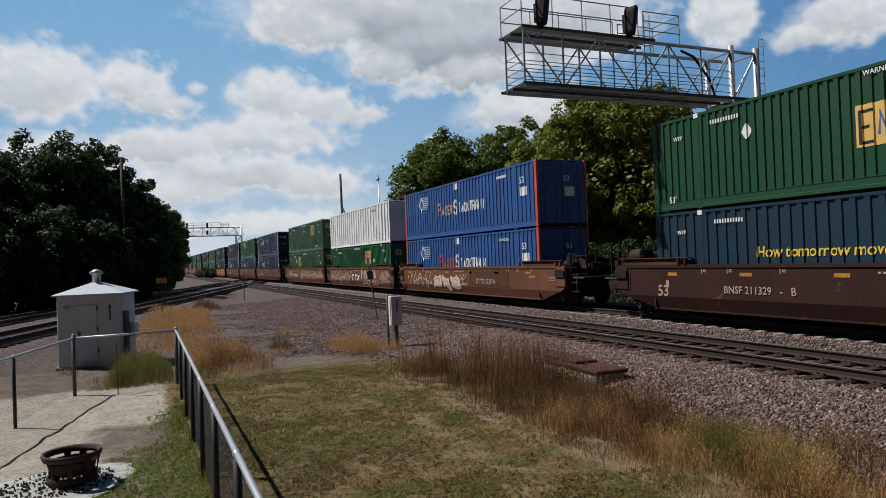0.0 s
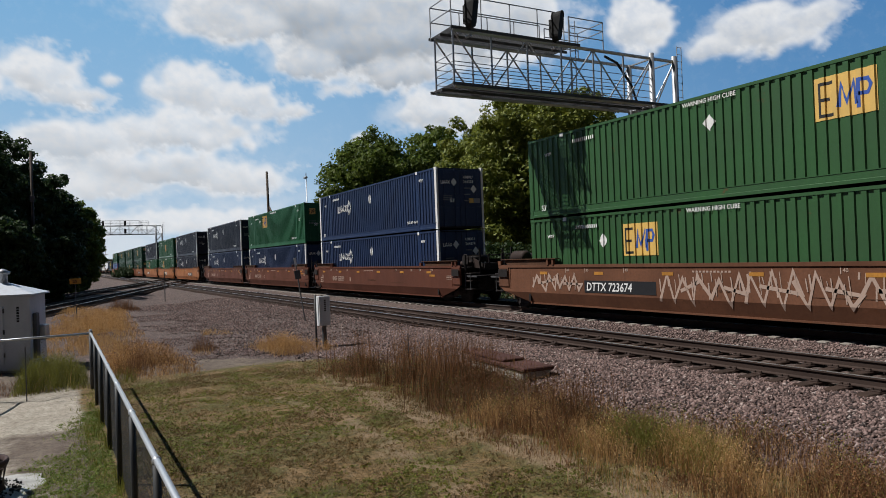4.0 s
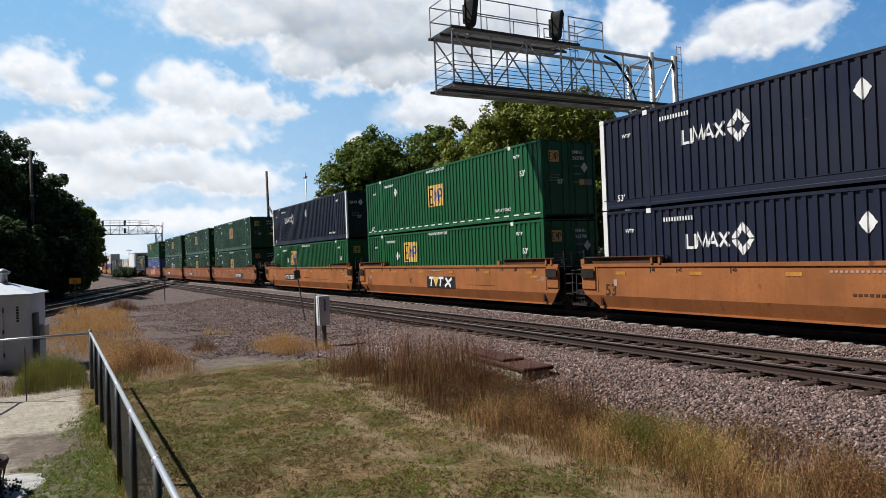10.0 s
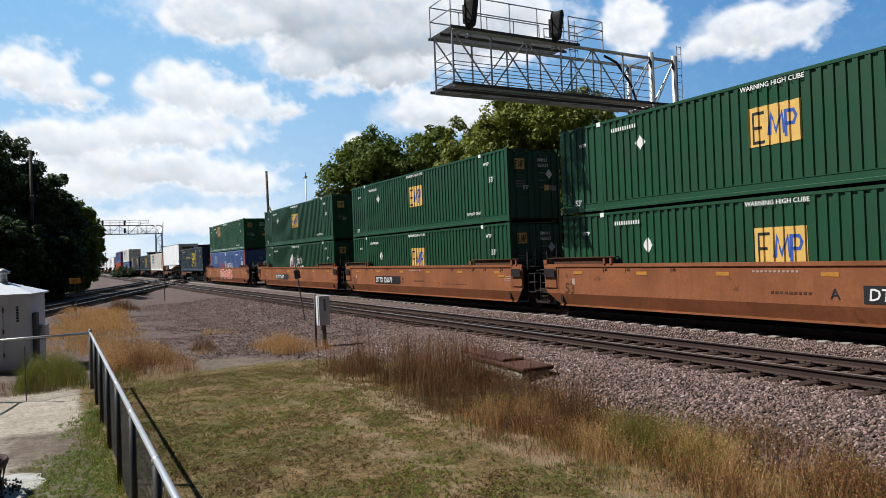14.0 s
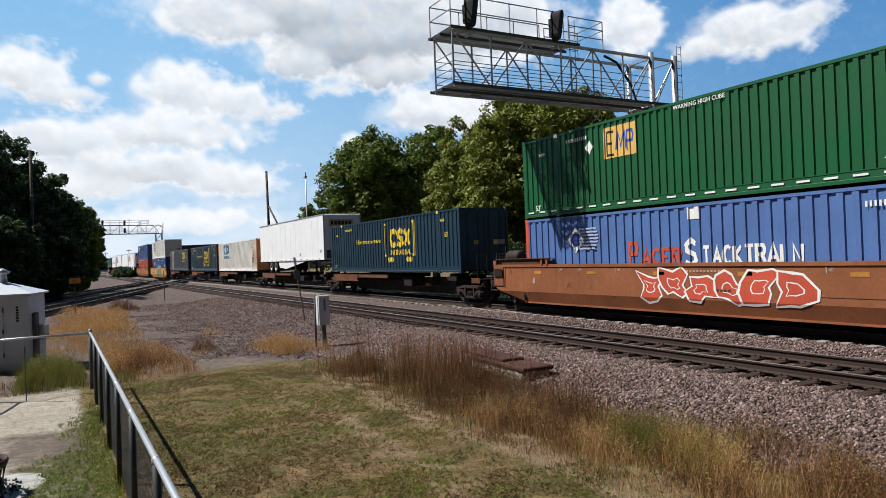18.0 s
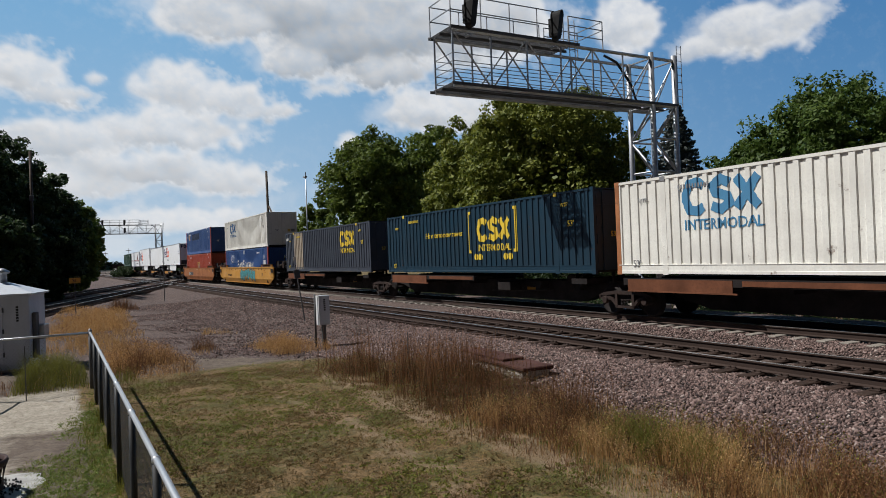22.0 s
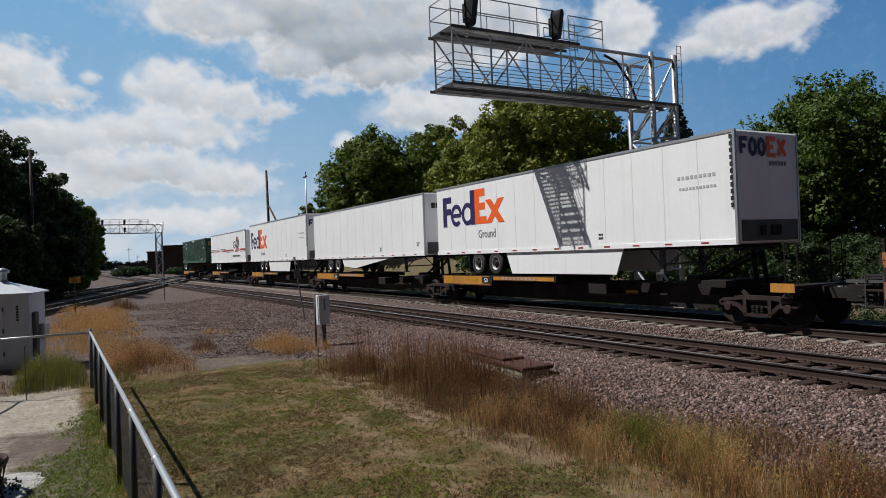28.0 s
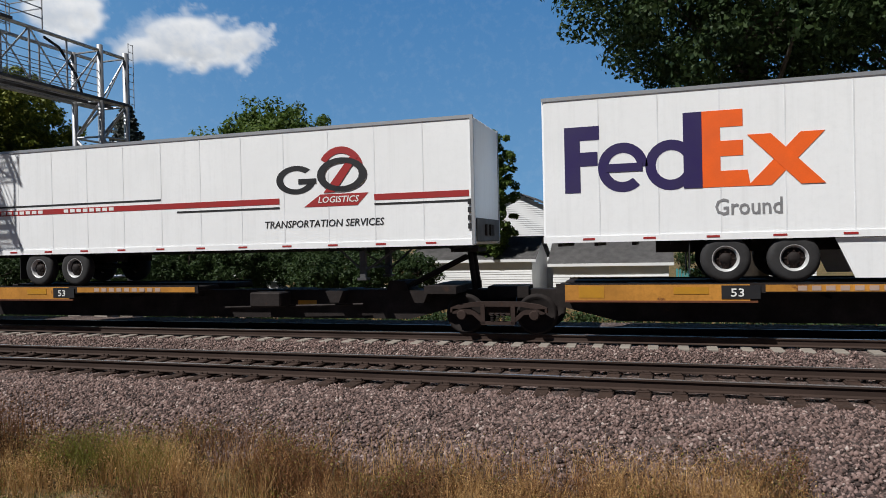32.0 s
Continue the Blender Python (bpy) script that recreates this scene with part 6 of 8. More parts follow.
# ---- cantilever signal gantry over the tracks ----
def gantry(dx=0.0, ya=12.2, yb=21.68, lift=0.0, heads=((12.75, 0), (16.5, 0)), label="galvanised steel cantilever signal bridge with walkways"):
    g = thing("signal_gantry", label, "signal gantry")
    xa, xb = -21.7 + dx, -20.42 + dx
    yc = yb + 1.32
    z0, z1 = 7.98 + lift, 9.92 + lift

    def rod(name, a, b, r, m="galv", n=6, parent=None):
        bm = B()
        tube(bm, a, b, r, n)
        return part(name, bm, m, parent or g)
    for x in (xa, xb):
        for y in (yb, yc):
            top = z1 + 0.22 if not (x == xa and y == yb) else z1 + 0.05
            rod("tower_leg", (x, y, -0.3), (x, y, top), 0.115, n=12)
        for z in (z0, z1):
            rod("chord", (x, ya, z), (x, yc, z), 0.065)
        # truss faces
        ys = np.linspace(ya, yb, 7)
        for i in range(6):
            rod("truss_post", (x, ys[i], z0), (x, ys[i], z1), 0.036)
            a, b = (z0, z1) if i % 2 else (z1, z0)
            rod("truss_brace", (x, ys[i], a), (x, ys[i + 1], b), 0.031)
        for k in range(4):
            rod("guard_rail", (x, ya, z0 + 0.3 + k * 0.28), (x, yb, z0 + 0.3 + k * 0.28), 0.016, n=5)
    for z in (z0 + 0.05, z1 + 0.05):
        yy = yc if z < z0 + 0.5 else 17.75
        bm = B()
        xx = (xa + xb) / 2 - 0.03
        box(bm, xx, xx + 0.06, ya - 0.15, yy, z - 0.10, z - 0.004)
        w = part("walkway", bm, "galv_dark", g, "dark grating walkway")
        for xx in (xa - 0.18, xb + 0.12):
            bm = B()
            box(bm, xx, xx + 0.06, ya - 0.15, yy, z - 0.05, z + 0.045)
            part("stringer", bm, "galv_dark", w)
        bm = B()
        n = int((yy - ya) / 0.085)
        for i in range(n):
            y = ya - 0.1 + i * (yy - ya) / n
            box(bm, xa - 0.1, xb + 0.1, y, y + 0.038, z, z + 0.03)
        part("grating", bm, "galv_dark", w, "open steel grating bars", kind="stuff")
    for k in range(4):
        rod("end_rail", (xa, ya, z0 + 0.3 + k * 0.28), (xb, ya, z0 + 0.3 + k * 0.28), 0.018, n=5)
    # tower bracing on the four faces
    zs = np.linspace(-0.2, z0, 7)
    for i in range(6):
        for (p, q) in (((xb, yb), (xb, yc)), ((xa, yb), (xa, yc)), ((xa, yb), (xb, yb)), ((xa, yc), (xb, yc))):
            u, w = (p, q) if i % 2 else (q, p)
            rod("tower_brace", (*u, zs[i]), (*w, zs[i + 1]), 0.05, n=6)
            rod("tower_strut", (*p, zs[i + 1]), (*q, zs[i + 1]), 0.045, n=6)
    for (p, q) in (((xb, yb), (xb, yc)), ((xa, yb), (xb, yb)), ((xa, yc), (xb, yc))):
        rod("tower_brace", (*p, z0), (*q, z1), 0.032, n=5)
        rod("tower_strut", (*p, z1), (*q, z1), 0.04, n=5)
    # railings round the upper walkway
    zt = z1 + 0.1
    for x in (xa - 0.1, xb + 0.1):
        for h in (0.55, 1.08):
            rod("hand_rail", (x, ya - 0.1, zt + h), (x, 17.03, zt + h), 0.022, n=5)
        for y in np.linspace(ya - 0.1, 17.03, 5):
            rod("rail_post", (x, y, zt - 0.1), (x, y, zt + 1.08), 0.022, n=5)
    for h in (0.55, 1.08):
        rod("hand_rail", (xa - 0.1, ya - 0.1, zt + h), (xb + 0.1, ya - 0.1, zt + h), 0.022, n=5)
    for x in (xa - 0.1, xb + 0.1):
        for h in (0.3, 0.66, 1.0):
            rod("hand_rail", (x, 17.27, zt + h), (x, 18.98, zt + h), 0.022, n=5)
        for y in (17.27, 18.98):
            rod("rail_post", (x, y, zt - 0.1), (x, y, zt + 1.0), 0.024, n=5)
    for h in (0.66, 1.0):
        rod("hand_rail", (xa - 0.1, 18.98, zt + h), (xb + 0.1, 18.98, zt + h), 0.022, n=5)
    # ladders
    for x, y, a, b in ((xb + 0.05, 17.35, z0 + 0.1, zt + 0.9), (xb + 0.08, yc + 0.10, z0, z1 + 0.65)):
        lad = rod("ladder", (x, y, a), (x, y, b), 0.018, n=5)
        rod("ladder_rail", (x, y + 0.26, a), (x, y + 0.26, b), 0.018, n=5, parent=lad)
        k = a + 0.15
        while k < b:
            rod("rung", (x, y, k), (x, y + 0.26, k), 0.012, n=4, parent=lad)
            k += 0.3
    for x, y in ((xa, yb), (xb, yb), (xa, yc), (xb, yc)):
        bm = B()
        box(bm, x - 0.3, x + 0.3, y - 0.3, y + 0.3, -0.6, -0.22)
        part("footing", bm, "concrete", g)
    # conduits
    bm = B()
    pts = [(xb - 0.3, 21.1, z0 + 0.1), (xb - 0.3, 20.8, z0 + 0.85), (xb - 0.35, 20.1, z1 - 0.25), (xb - 0.35, 19.45, z1 - 0.05)]
    for a, b in zip(pts, pts[1:]):
        tube(bm, a, b, 0.05, 6)
    part("conduit", bm, "black", g)

    for y, drop in heads:
        part("signal_head", signal_mesh(), "black", g, "black shrouded railway signal seen from the side", at=pose(xb + 0.22, y, zt - 0.12 - drop, 0, 0, 22) @ Matrix.Diagonal((0.62, 0.60, 0.80, 1)))
        rod("signal_bracket", (xb, y, zt - 0.3 - drop), (xb + 0.3, y, zt - 0.3 - drop), 0.05)
    return g


def signal_mesh():
    """An oval back plate with one deep shroud, longer at the top."""
    if "sig" not in TR:
        bm = B()

        def oval(r, z0, z1, depth):
            pts = [(math.cos(a) * r, z0 + r + math.sin(a) * r) for a in np.linspace(math.pi, 2 * math.pi, 9)] + [(math.cos(a) * r, z1 - r + math.sin(a) * r) for a in np.linspace(0, math.pi, 9)]
            return [bm.verts.new((depth(z), y, z)) for y, z in pts]
        rings = [oval(0.34, 0.0, 1.45, lambda z: -0.05), oval(0.34, 0.0, 1.45, lambda z: 0.0), oval(0.30, 0.04, 1.41, lambda z: 0.0), oval(0.25, 0.08, 1.42, lambda z: 0.28 + 0.22 * z)]
        for a, b in zip(rings, rings[1:]):
            for i in range(len(a)):
                j = (i + 1) % len(a)
                bm.faces.new((a[i], a[j], b[j], b[i]))
        bm.faces.new(rings[0])
        bm.faces.new(rings[-1])
        box(bm, -0.3, -0.05, -0.15, 0.15, 0.3, 1.1)
        TR["sig"] = mesh_of("signal_head", bm, "black")
    return TR["sig"]


gantry()
gantry(-147.9, 9.3, 20.45, 1.42, ((9.6, 0), (14.0, 0), (9.6, 1.75), (14.0, 1.75)), "distant steel cantilever signal bridge over the tracks")


# ---- trees ----
def leaf_cloud(g, centres, radii, per, size, flat=1.0):
    """Leaves as bent quads, in clumps round the given centres."""
    k = len(centres)
    c = np.repeat(centres, per, 0)
    r = np.repeat(radii, per, 0)[:, None]
    d = g.normal(0, 1, (k * per, 3))
    d /= np.linalg.norm(d, axis=1)[:, None] + 1e-6
    p = c + d * r * g.uniform(0.35, 1.0, (k * per, 1)) ** 0.6 * np.array([1, 1, flat])
    n = d + g.normal(0, 0.55, d.shape) + np.array([0, 0, 0.35])
    n /= np.linalg.norm(n, axis=1)[:, None]
    t = np.cross(n, g.normal(0, 1, n.shape))
    t /= np.linalg.norm(t, axis=1)[:, None] + 1e-6
    b = np.cross(n, t)
    s = (size * g.uniform(0.6, 1.4, k * per))[:, None]
    V = np.stack([p - t * s, p + b * s * 0.55 - n * s * 0.12, p + t * s, p - b * s * 0.55 - n * s * 0.12], 1)
    F = np.arange(k * per * 4).reshape(-1, 4)
    return V.reshape(-1, 3), F


def tree(name, at, height, spread, leaf, label, seed, clumps=420, per=95, size=0.13, base=0.15, wide=1.0, category="tree", clump=0.13, rough=0.34, core=0):
    """A trunk with limbs and a crown of leaf clumps with an uneven outline and gaps."""
    g = np.random.default_rng(seed)
    root = thing(name, label, category, at=pose(*at))
    H0 = height * base
    bm = B()
    tube(bm, (0, 0, -0.3), (0.1, 0.05, max(H0, height * 0.2)), height * 0.028, 10, height * 0.02)
    tube(bm, (0.1, 0.05, max(H0, height * 0.2)), (0.0, 0.1, height * 0.8), height * 0.02, 8, height * 0.005)
    part("trunk", bm, "bark", root)
    zc, hc = (height + H0) / 2, (height - H0) / 2
    d = g.normal(0, 1, (clumps, 3))
    d /= np.linalg.norm(d, axis=1)[:, None]
    off = Vector((seed * 3.7, seed * 1.3, seed * 0.7))
    bumps = np.array([noise.noise(Vector(v) * 1.9 + off) * 0.9 + noise.noise(Vector(v) * 4.3 + off) * 0.6 for v in d])
    R = np.clip(1 + rough * bumps - 0.04, 0.6, 1.06)
    u = np.where(g.random(clumps) < 0.72, g.uniform(0.82, 1.0, clumps), g.uniform(0.35, 0.85, clumps))
    pts = d * (R * u)[:, None] * np.array([spread, spread * wide, hc]) + np.array([0, 0, zc])
    pts[:, 2] = np.maximum(pts[:, 2], H0 * 0.8 + g.uniform(0, 0.4, clumps))
    for i in range(12):
        e = pts[g.integers(0, clumps)]
        b2 = B()
        tube(b2, (0.05, 0.05, min(e[2] * 0.6, height * 0.6)), tuple(e * np.array([0.85, 0.85, 0.97])), height * 0.010, 6, height * 0.002)
        part("limb", b2, "bark", root)
    cr = g.uniform(0.65, 1.35, clumps) * clump * spread
    V, F = leaf_cloud(g, pts, cr, per, size, 0.75)
    if core:
        # dense inner foliage
        e = g.normal(0, 1, (core, 3))
        e /= np.linalg.norm(e, axis=1)[:, None]
        p2 = e * g.uniform(0.45, 0.78, (core, 1)) * np.array([spread, spread * wide, hc]) + np.array([0, 0, zc])
        V2, F2 = leaf_cloud(g, p2, np.full(core, 0.22 * spread), 75, size * 1.6, 0.8)
        F = np.concatenate([F, F2 + len(V)])
        V = np.concatenate([V, V2])
    part("crown", raw_mesh("crown", V, F, leaf), leaf, root)
    return root


def spruce(at, height, spread, seed):
    g = np.random.default_rng(seed)
    root = thing("spruce_tree", "grey-green spruce with drooping tiers", "tree", at=pose(*at))
    bm = B()
    tube(bm, (0, 0, -0.3), (0, 0, height * 0.97), height * 0.02, 8, 0.02)
    part("trunk", bm, "bark", root)
    cen, rad = [], []
    for i in range(46):
        f = i / 46
        zz = height * (0.04 + 0.95 * f)
        for k in range(9):
            a = k * 0.7 + i * 1.7 + g.uniform(-0.3, 0.3)
            reach = g.uniform(0.72, 1.12)
            for q in (0.3, 0.55, 0.8, 1.0):
                r = spread * ((1 - f) ** 0.8 * reach + 0.03) * q
                cen.append((math.cos(a) * r, math.sin(a) * r, zz - q * 0.45 * (1 - f) + (0.25 * (1 - f) if q == 1.0 else 0)))
                rad.append(0.36 * (1 - f) + 0.15)
    V, F = leaf_cloud(g, np.array(cen), np.array(rad), 16, 0.15, 0.4)
    part("crown", raw_mesh("crown", V, F, "needles"), "needles", root)
    return root


def polar(yaw, dist):
    """A place on the ground in a direction, in degrees left of straight across the tracks."""
    a = radians(yaw)
    return (-math.sin(a) * dist, math.cos(a) * dist)


def plant(fn_name, yaw, dist, *a, **k):
    x, y = polar(yaw, dist)
    return tree(fn_name, (x, y, -0.5), *a, **k)


# behind the train
OAK, MAPLE, GREEN, DARK = "broad green oak beyond the tracks", "dense yellow-green maple beyond the tracks", "bright green tree beyond the tracks", "dark leafy tree of a dense grove"
plant("oak_tree", 65.8, 80, 17.6, 6.2, "leaf_oak", OAK, 11, 420, 85, 0.19, 0.10, clump=0.15, core=120)
plant("oak_tree", 61.2, 88, 19.0, 6.0, "leaf_oak", OAK, 12, 420, 85, 0.19, 0.10, clump=0.15, core=120)
plant("maple_tree", 51.6, 54, 15.1, 7.2, "leaf_maple", MAPLE, 13, 820, 115, 0.14, 0.04, clump=0.100, rough=0.30, core=320)
plant("maple_tree", 57.2, 61, 14.6, 5.0, "leaf_maple", MAPLE, 14, 360, 110, 0.14, 0.04, clump=0.13, rough=0.30, core=220)
spruce((*polar(41.6, 52), -1.2), 13.6, 3.2, 15)
plant("walnut_tree", 30.6, 47, 12.4, 5.2, "leaf_bright", GREEN, 16, 520, 90, 0.13, 0.06, clump=0.14, core=120)
plant("walnut_tree", 36.4, 50, 9.6, 3.2, "leaf_bright", GREEN, 17, 300, 90, 0.14, 0.1, clump=0.17)
plant("walnut_tree", 23.5, 54, 11.6, 4.6, "leaf_bright", GREEN, 24, 340, 80, 0.15, 0.1, clump=0.16)
plant("shade_tree", -7.0, 28, 17.5, 6.6, "leaf_dark", "tall dark green shade tree behind the houses", 18, 620, 100, 0.11, 0.42, clump=0.14)
plant("shade_tree", -20.0, 30, 17.0, 6.5, "leaf_dark", "tall dark green shade tree behind the houses", 21, 420, 80, 0.13, 0.3, clump=0.14)
plant("small_tree", 13.2, 47, 10.6, 1.9, "leaf_bright", "slim green tree between the white houses", 19, 260, 90, 0.12, 0.1, clump=0.17)
plant("small_tree", -3.2, 39, 4.5, 1.5, "leaf_dark", "dark shrub beside the white house", 26, 130, 70, 0.08, 0.02, clump=0.2)
plant("small_tree", 70.6, 120, 13.0, 4.0, "leaf_oak", "distant green tree beyond the tracks", 20, 160, 60, 0.28, 0.1, clump=0.2)
for i in range(7):
    plant("hedge_bush", 27.5 + i * 2.0, 40 + (i % 3) * 2, 2.6 + 0.5 * (i % 2), 1.5, "leaf_dark", "dark bush in a row behind the track", 60 + i, 90, 60, 0.09, 0.02, clump=0.25)
for i in range(5):
    plant("hedge_bush", 19.5 + i * 2.1, 38 + (i % 2) * 3, 2.2 + 0.4 * (i % 2), 1.3, "leaf_dark", "dark bush in a row behind the track", 80 + i, 90, 60, 0.08, 0.02, clump=0.25)
for i in range(6):
    plant("hedge_bush", 41.0 + i * 3.2, 42 + (i % 3) * 3, 3.2, 2.0, "leaf_dark", "dark bush in a row behind the track", 70 + i, 90, 60, 0.10, 0.02, clump=0.25)
# the dark grove left of the crossing line
for i, (yw, ds, h, sp) in enumerate(((99.2, 60, 12.0, 4.6), (95.4, 62, 14.2, 4.4), (92.6, 65, 13.4, 3.8), (90.4, 70, 11.6, 3.4), (88.9, 78, 10.2, 2.9), (103.0, 58, 12.5, 5.0), (88.2, 92, 9.6, 2.6), (97.4, 55, 7.5, 4.0), (93.8, 57, 7.0, 3.6), (90.8, 62, 6.5, 3.0), (101.5, 53, 7.0, 4.0))):
    plant("grove_tree", yw, ds, h, sp, "leaf_dark" if i not in (4, 6) else "leaf_oak", DARK, 30 + i, 330, 80, 0.15, 0.02, clump=0.15, rough=0.42, core=60)


# ---- fence, shed and small things on the near side ----
GZ = -0.45


def fence():
    f = thing("chain_link_fence", "low chain-link fence with dark coated mesh and grey top rail", "fence")
    top = GZ + 1.22
    runs = [((6.0, 0.56), (-16.8, 0.65)), ((-16.8, 0.65), (-16.75, -1.4)), ((-16.75, -1.4), (-11.0, -2.75))]
    for k, (a, b) in enumerate(runs):
        A, Bv = Vector((*a, 0)), Vector((*b, 0))
        d = Bv - A
        n = max(1, round(d.length / (1.85 if k == 0 else 2.6)))
        bm = B()
        tube(bm, (a[0], a[1], top), (b[0], b[1], top), 0.025, 8)
        part("top_rail", bm, "galv", f)
        for i in range(n + 1):
            if k and i == 0:
                continue
            p = A + d * i / n
            corner = (i == n and k < 2)
            bm = B()
            tube(bm, (p.x, p.y, GZ - 0.2), (p.x, p.y, top + (0.06 if corner else -0.01)), 0.038 if corner else 0.030, 8)
            ps = part("post", bm, "fence_dark" if not corner else "galv_dark", f)
            bm = B()
            lathe(bm, [(0.034, 0.0), (0.034, 0.03), (0.015, 0.05)], 8, "Z", (p.x, p.y, top + (0.04 if corner else -0.02)))
            part("post_cap", bm, "galv", ps)
        # mesh: crossing wires
        bm = B()
        L = d.length
        step = 0.075
        w = 0.0015
        u = d.normalized()
        q = Vector((-u.y, u.x, 0))
        verts, faces = [], []
        hgt = 1.15
        for s in (1, -1):
            i = -int(hgt / step)
            while i * step < L:
                x0, z0 = i * step, 0.0
                x1, z1 = x0 + hgt, hgt
                if x0 < 0:
                    z0 -= x0
                    x0 = 0.0
                if x1 > L:
                    z1 -= x1 - L
                    x1 = L
                if z1 - z0 > 0.01:
                    if s < 0:
                        z0, z1 = hgt - z0, hgt - z1
                    for off in ((q * w, q * -w), (Vector((0, 0, w)), Vector((0, 0, -w)))):
                        k0 = len(verts)
                        pa = A + u * x0 + Vector((0, 0, GZ + 0.04 + z0)) - q * 0.03
                        pb = A + u * x1 + Vector((0, 0, GZ + 0.04 + z1)) - q * 0.03
                        verts += [pa + off[0], pb + off[0], pb + off[1], pa + off[1]]
                        faces.append((k0, k0 + 1, k0 + 2, k0 + 3))
                i += 1
        bm.free()
        part("wire_mesh", raw_mesh("wire_mesh", [tuple(v) for v in verts], faces, "fence_wire"), "fence_wire", f, "woven wire mesh", kind="stuff")
    return f


fence()


def shed():
    """A square equipment cabin with a low pyramid roof and a vent."""
    s = thing("equipment_shed", "grey painted metal equipment cabin with pyramid roof", "shed", at=pose(-22.0, -1.2, GZ, 0, 0, -12))
    w, h = 0.81, 1.98
    bm = B()
    bevel_box(bm, -w, w, -w, w, 0.05, h, 0.02)
    part("wall", bm, "shed", s)
    bm = B()
    box(bm, -w - 0.05, w + 0.05, -w - 0.05, w + 0.05, -0.1, 0.06)
    part("base", bm, "concrete", s)
    bm = B()
    e = w + 0.1
    lo = [bm.verts.new((x, y, h)) for x, y in ((-e, -e), (e, -e), (e, e), (-e, e))]
    mi = [bm.verts.new((x, y, h + 0.04)) for x, y in ((-e, -e), (e, -e), (e, e), (-e, e))]
    hi = [bm.verts.new((x * 0.12, y * 0.12, h + 0.34)) for x, y in ((-e, -e), (e, -e), (e, e), (-e, e))]
    for a, b in ((lo, mi), (mi, hi)):
        for i in range(4):
            bm.faces.new((a[i], a[(i + 1) % 4], b[(i + 1) % 4], b[i]))
    bm.faces.new(hi)
    bm.faces.new(lo[::-1])
    part("roof", bm, "shed", s)
    bm = B()
    lathe(bm, [(0.11, 0), (0.11, 0.26), (0.17, 0.28), (0.19, 0.33), (0.03, 0.42)], 14, "Z", (0, 0, h + 0.3))
    part("vent", bm, "galv", s, "round roof vent")
    # door on the face that looks along the tracks
    bm = B()
    bevel_box(bm, w + 0.005, w + 0.035, -0.32, 0.20, 0.22, 1.72, 0.01)
    d = part("door", bm, "shed", s)
    for z in (0.4, 1.0, 1.55):
        bm = B()
        tube(bm, (w + 0.04, 0.21, z), (w + 0.04, 0.21, z + 0.12), 0.02, 6)
        part("hinge", bm, "galv_dark", d)
    bm = B()
    box(bm, w + 0.03, w + 0.07, -0.27, -0.22, 0.9, 1.02)
    part("handle", bm, "galv_dark", d)
    for k in range(6):
        bm = B()
        box(bm, w + 0.003, w + 0.009, 0.50, 0.56, 1.3 + k * 0.07, 1.35 + k * 0.07)
        part("stencil", bm, "black", s)
    bm = B()
    bevel_box(bm, -0.2, 0.25, w, w + 0.22, 0.75, 1.15, 0.02)
    part("meter_box", bm, "galv", s)
    bm = B()
    bevel_box(bm, 0.3, 0.6, w, w + 0.1, 0.3, 1.5, 0.02)
    part("conduit_box", bm, "galv_dark", s)
    bm = B()
    lathe(bm, [(0.05, 0), (0.06, 0.08), (0.03, 0.1)], 10, "Z", (w + 0.07, -0.55, h - 0.35))
    part("lamp", bm, "galv", s, "small wall lamp, unlit")


shed()


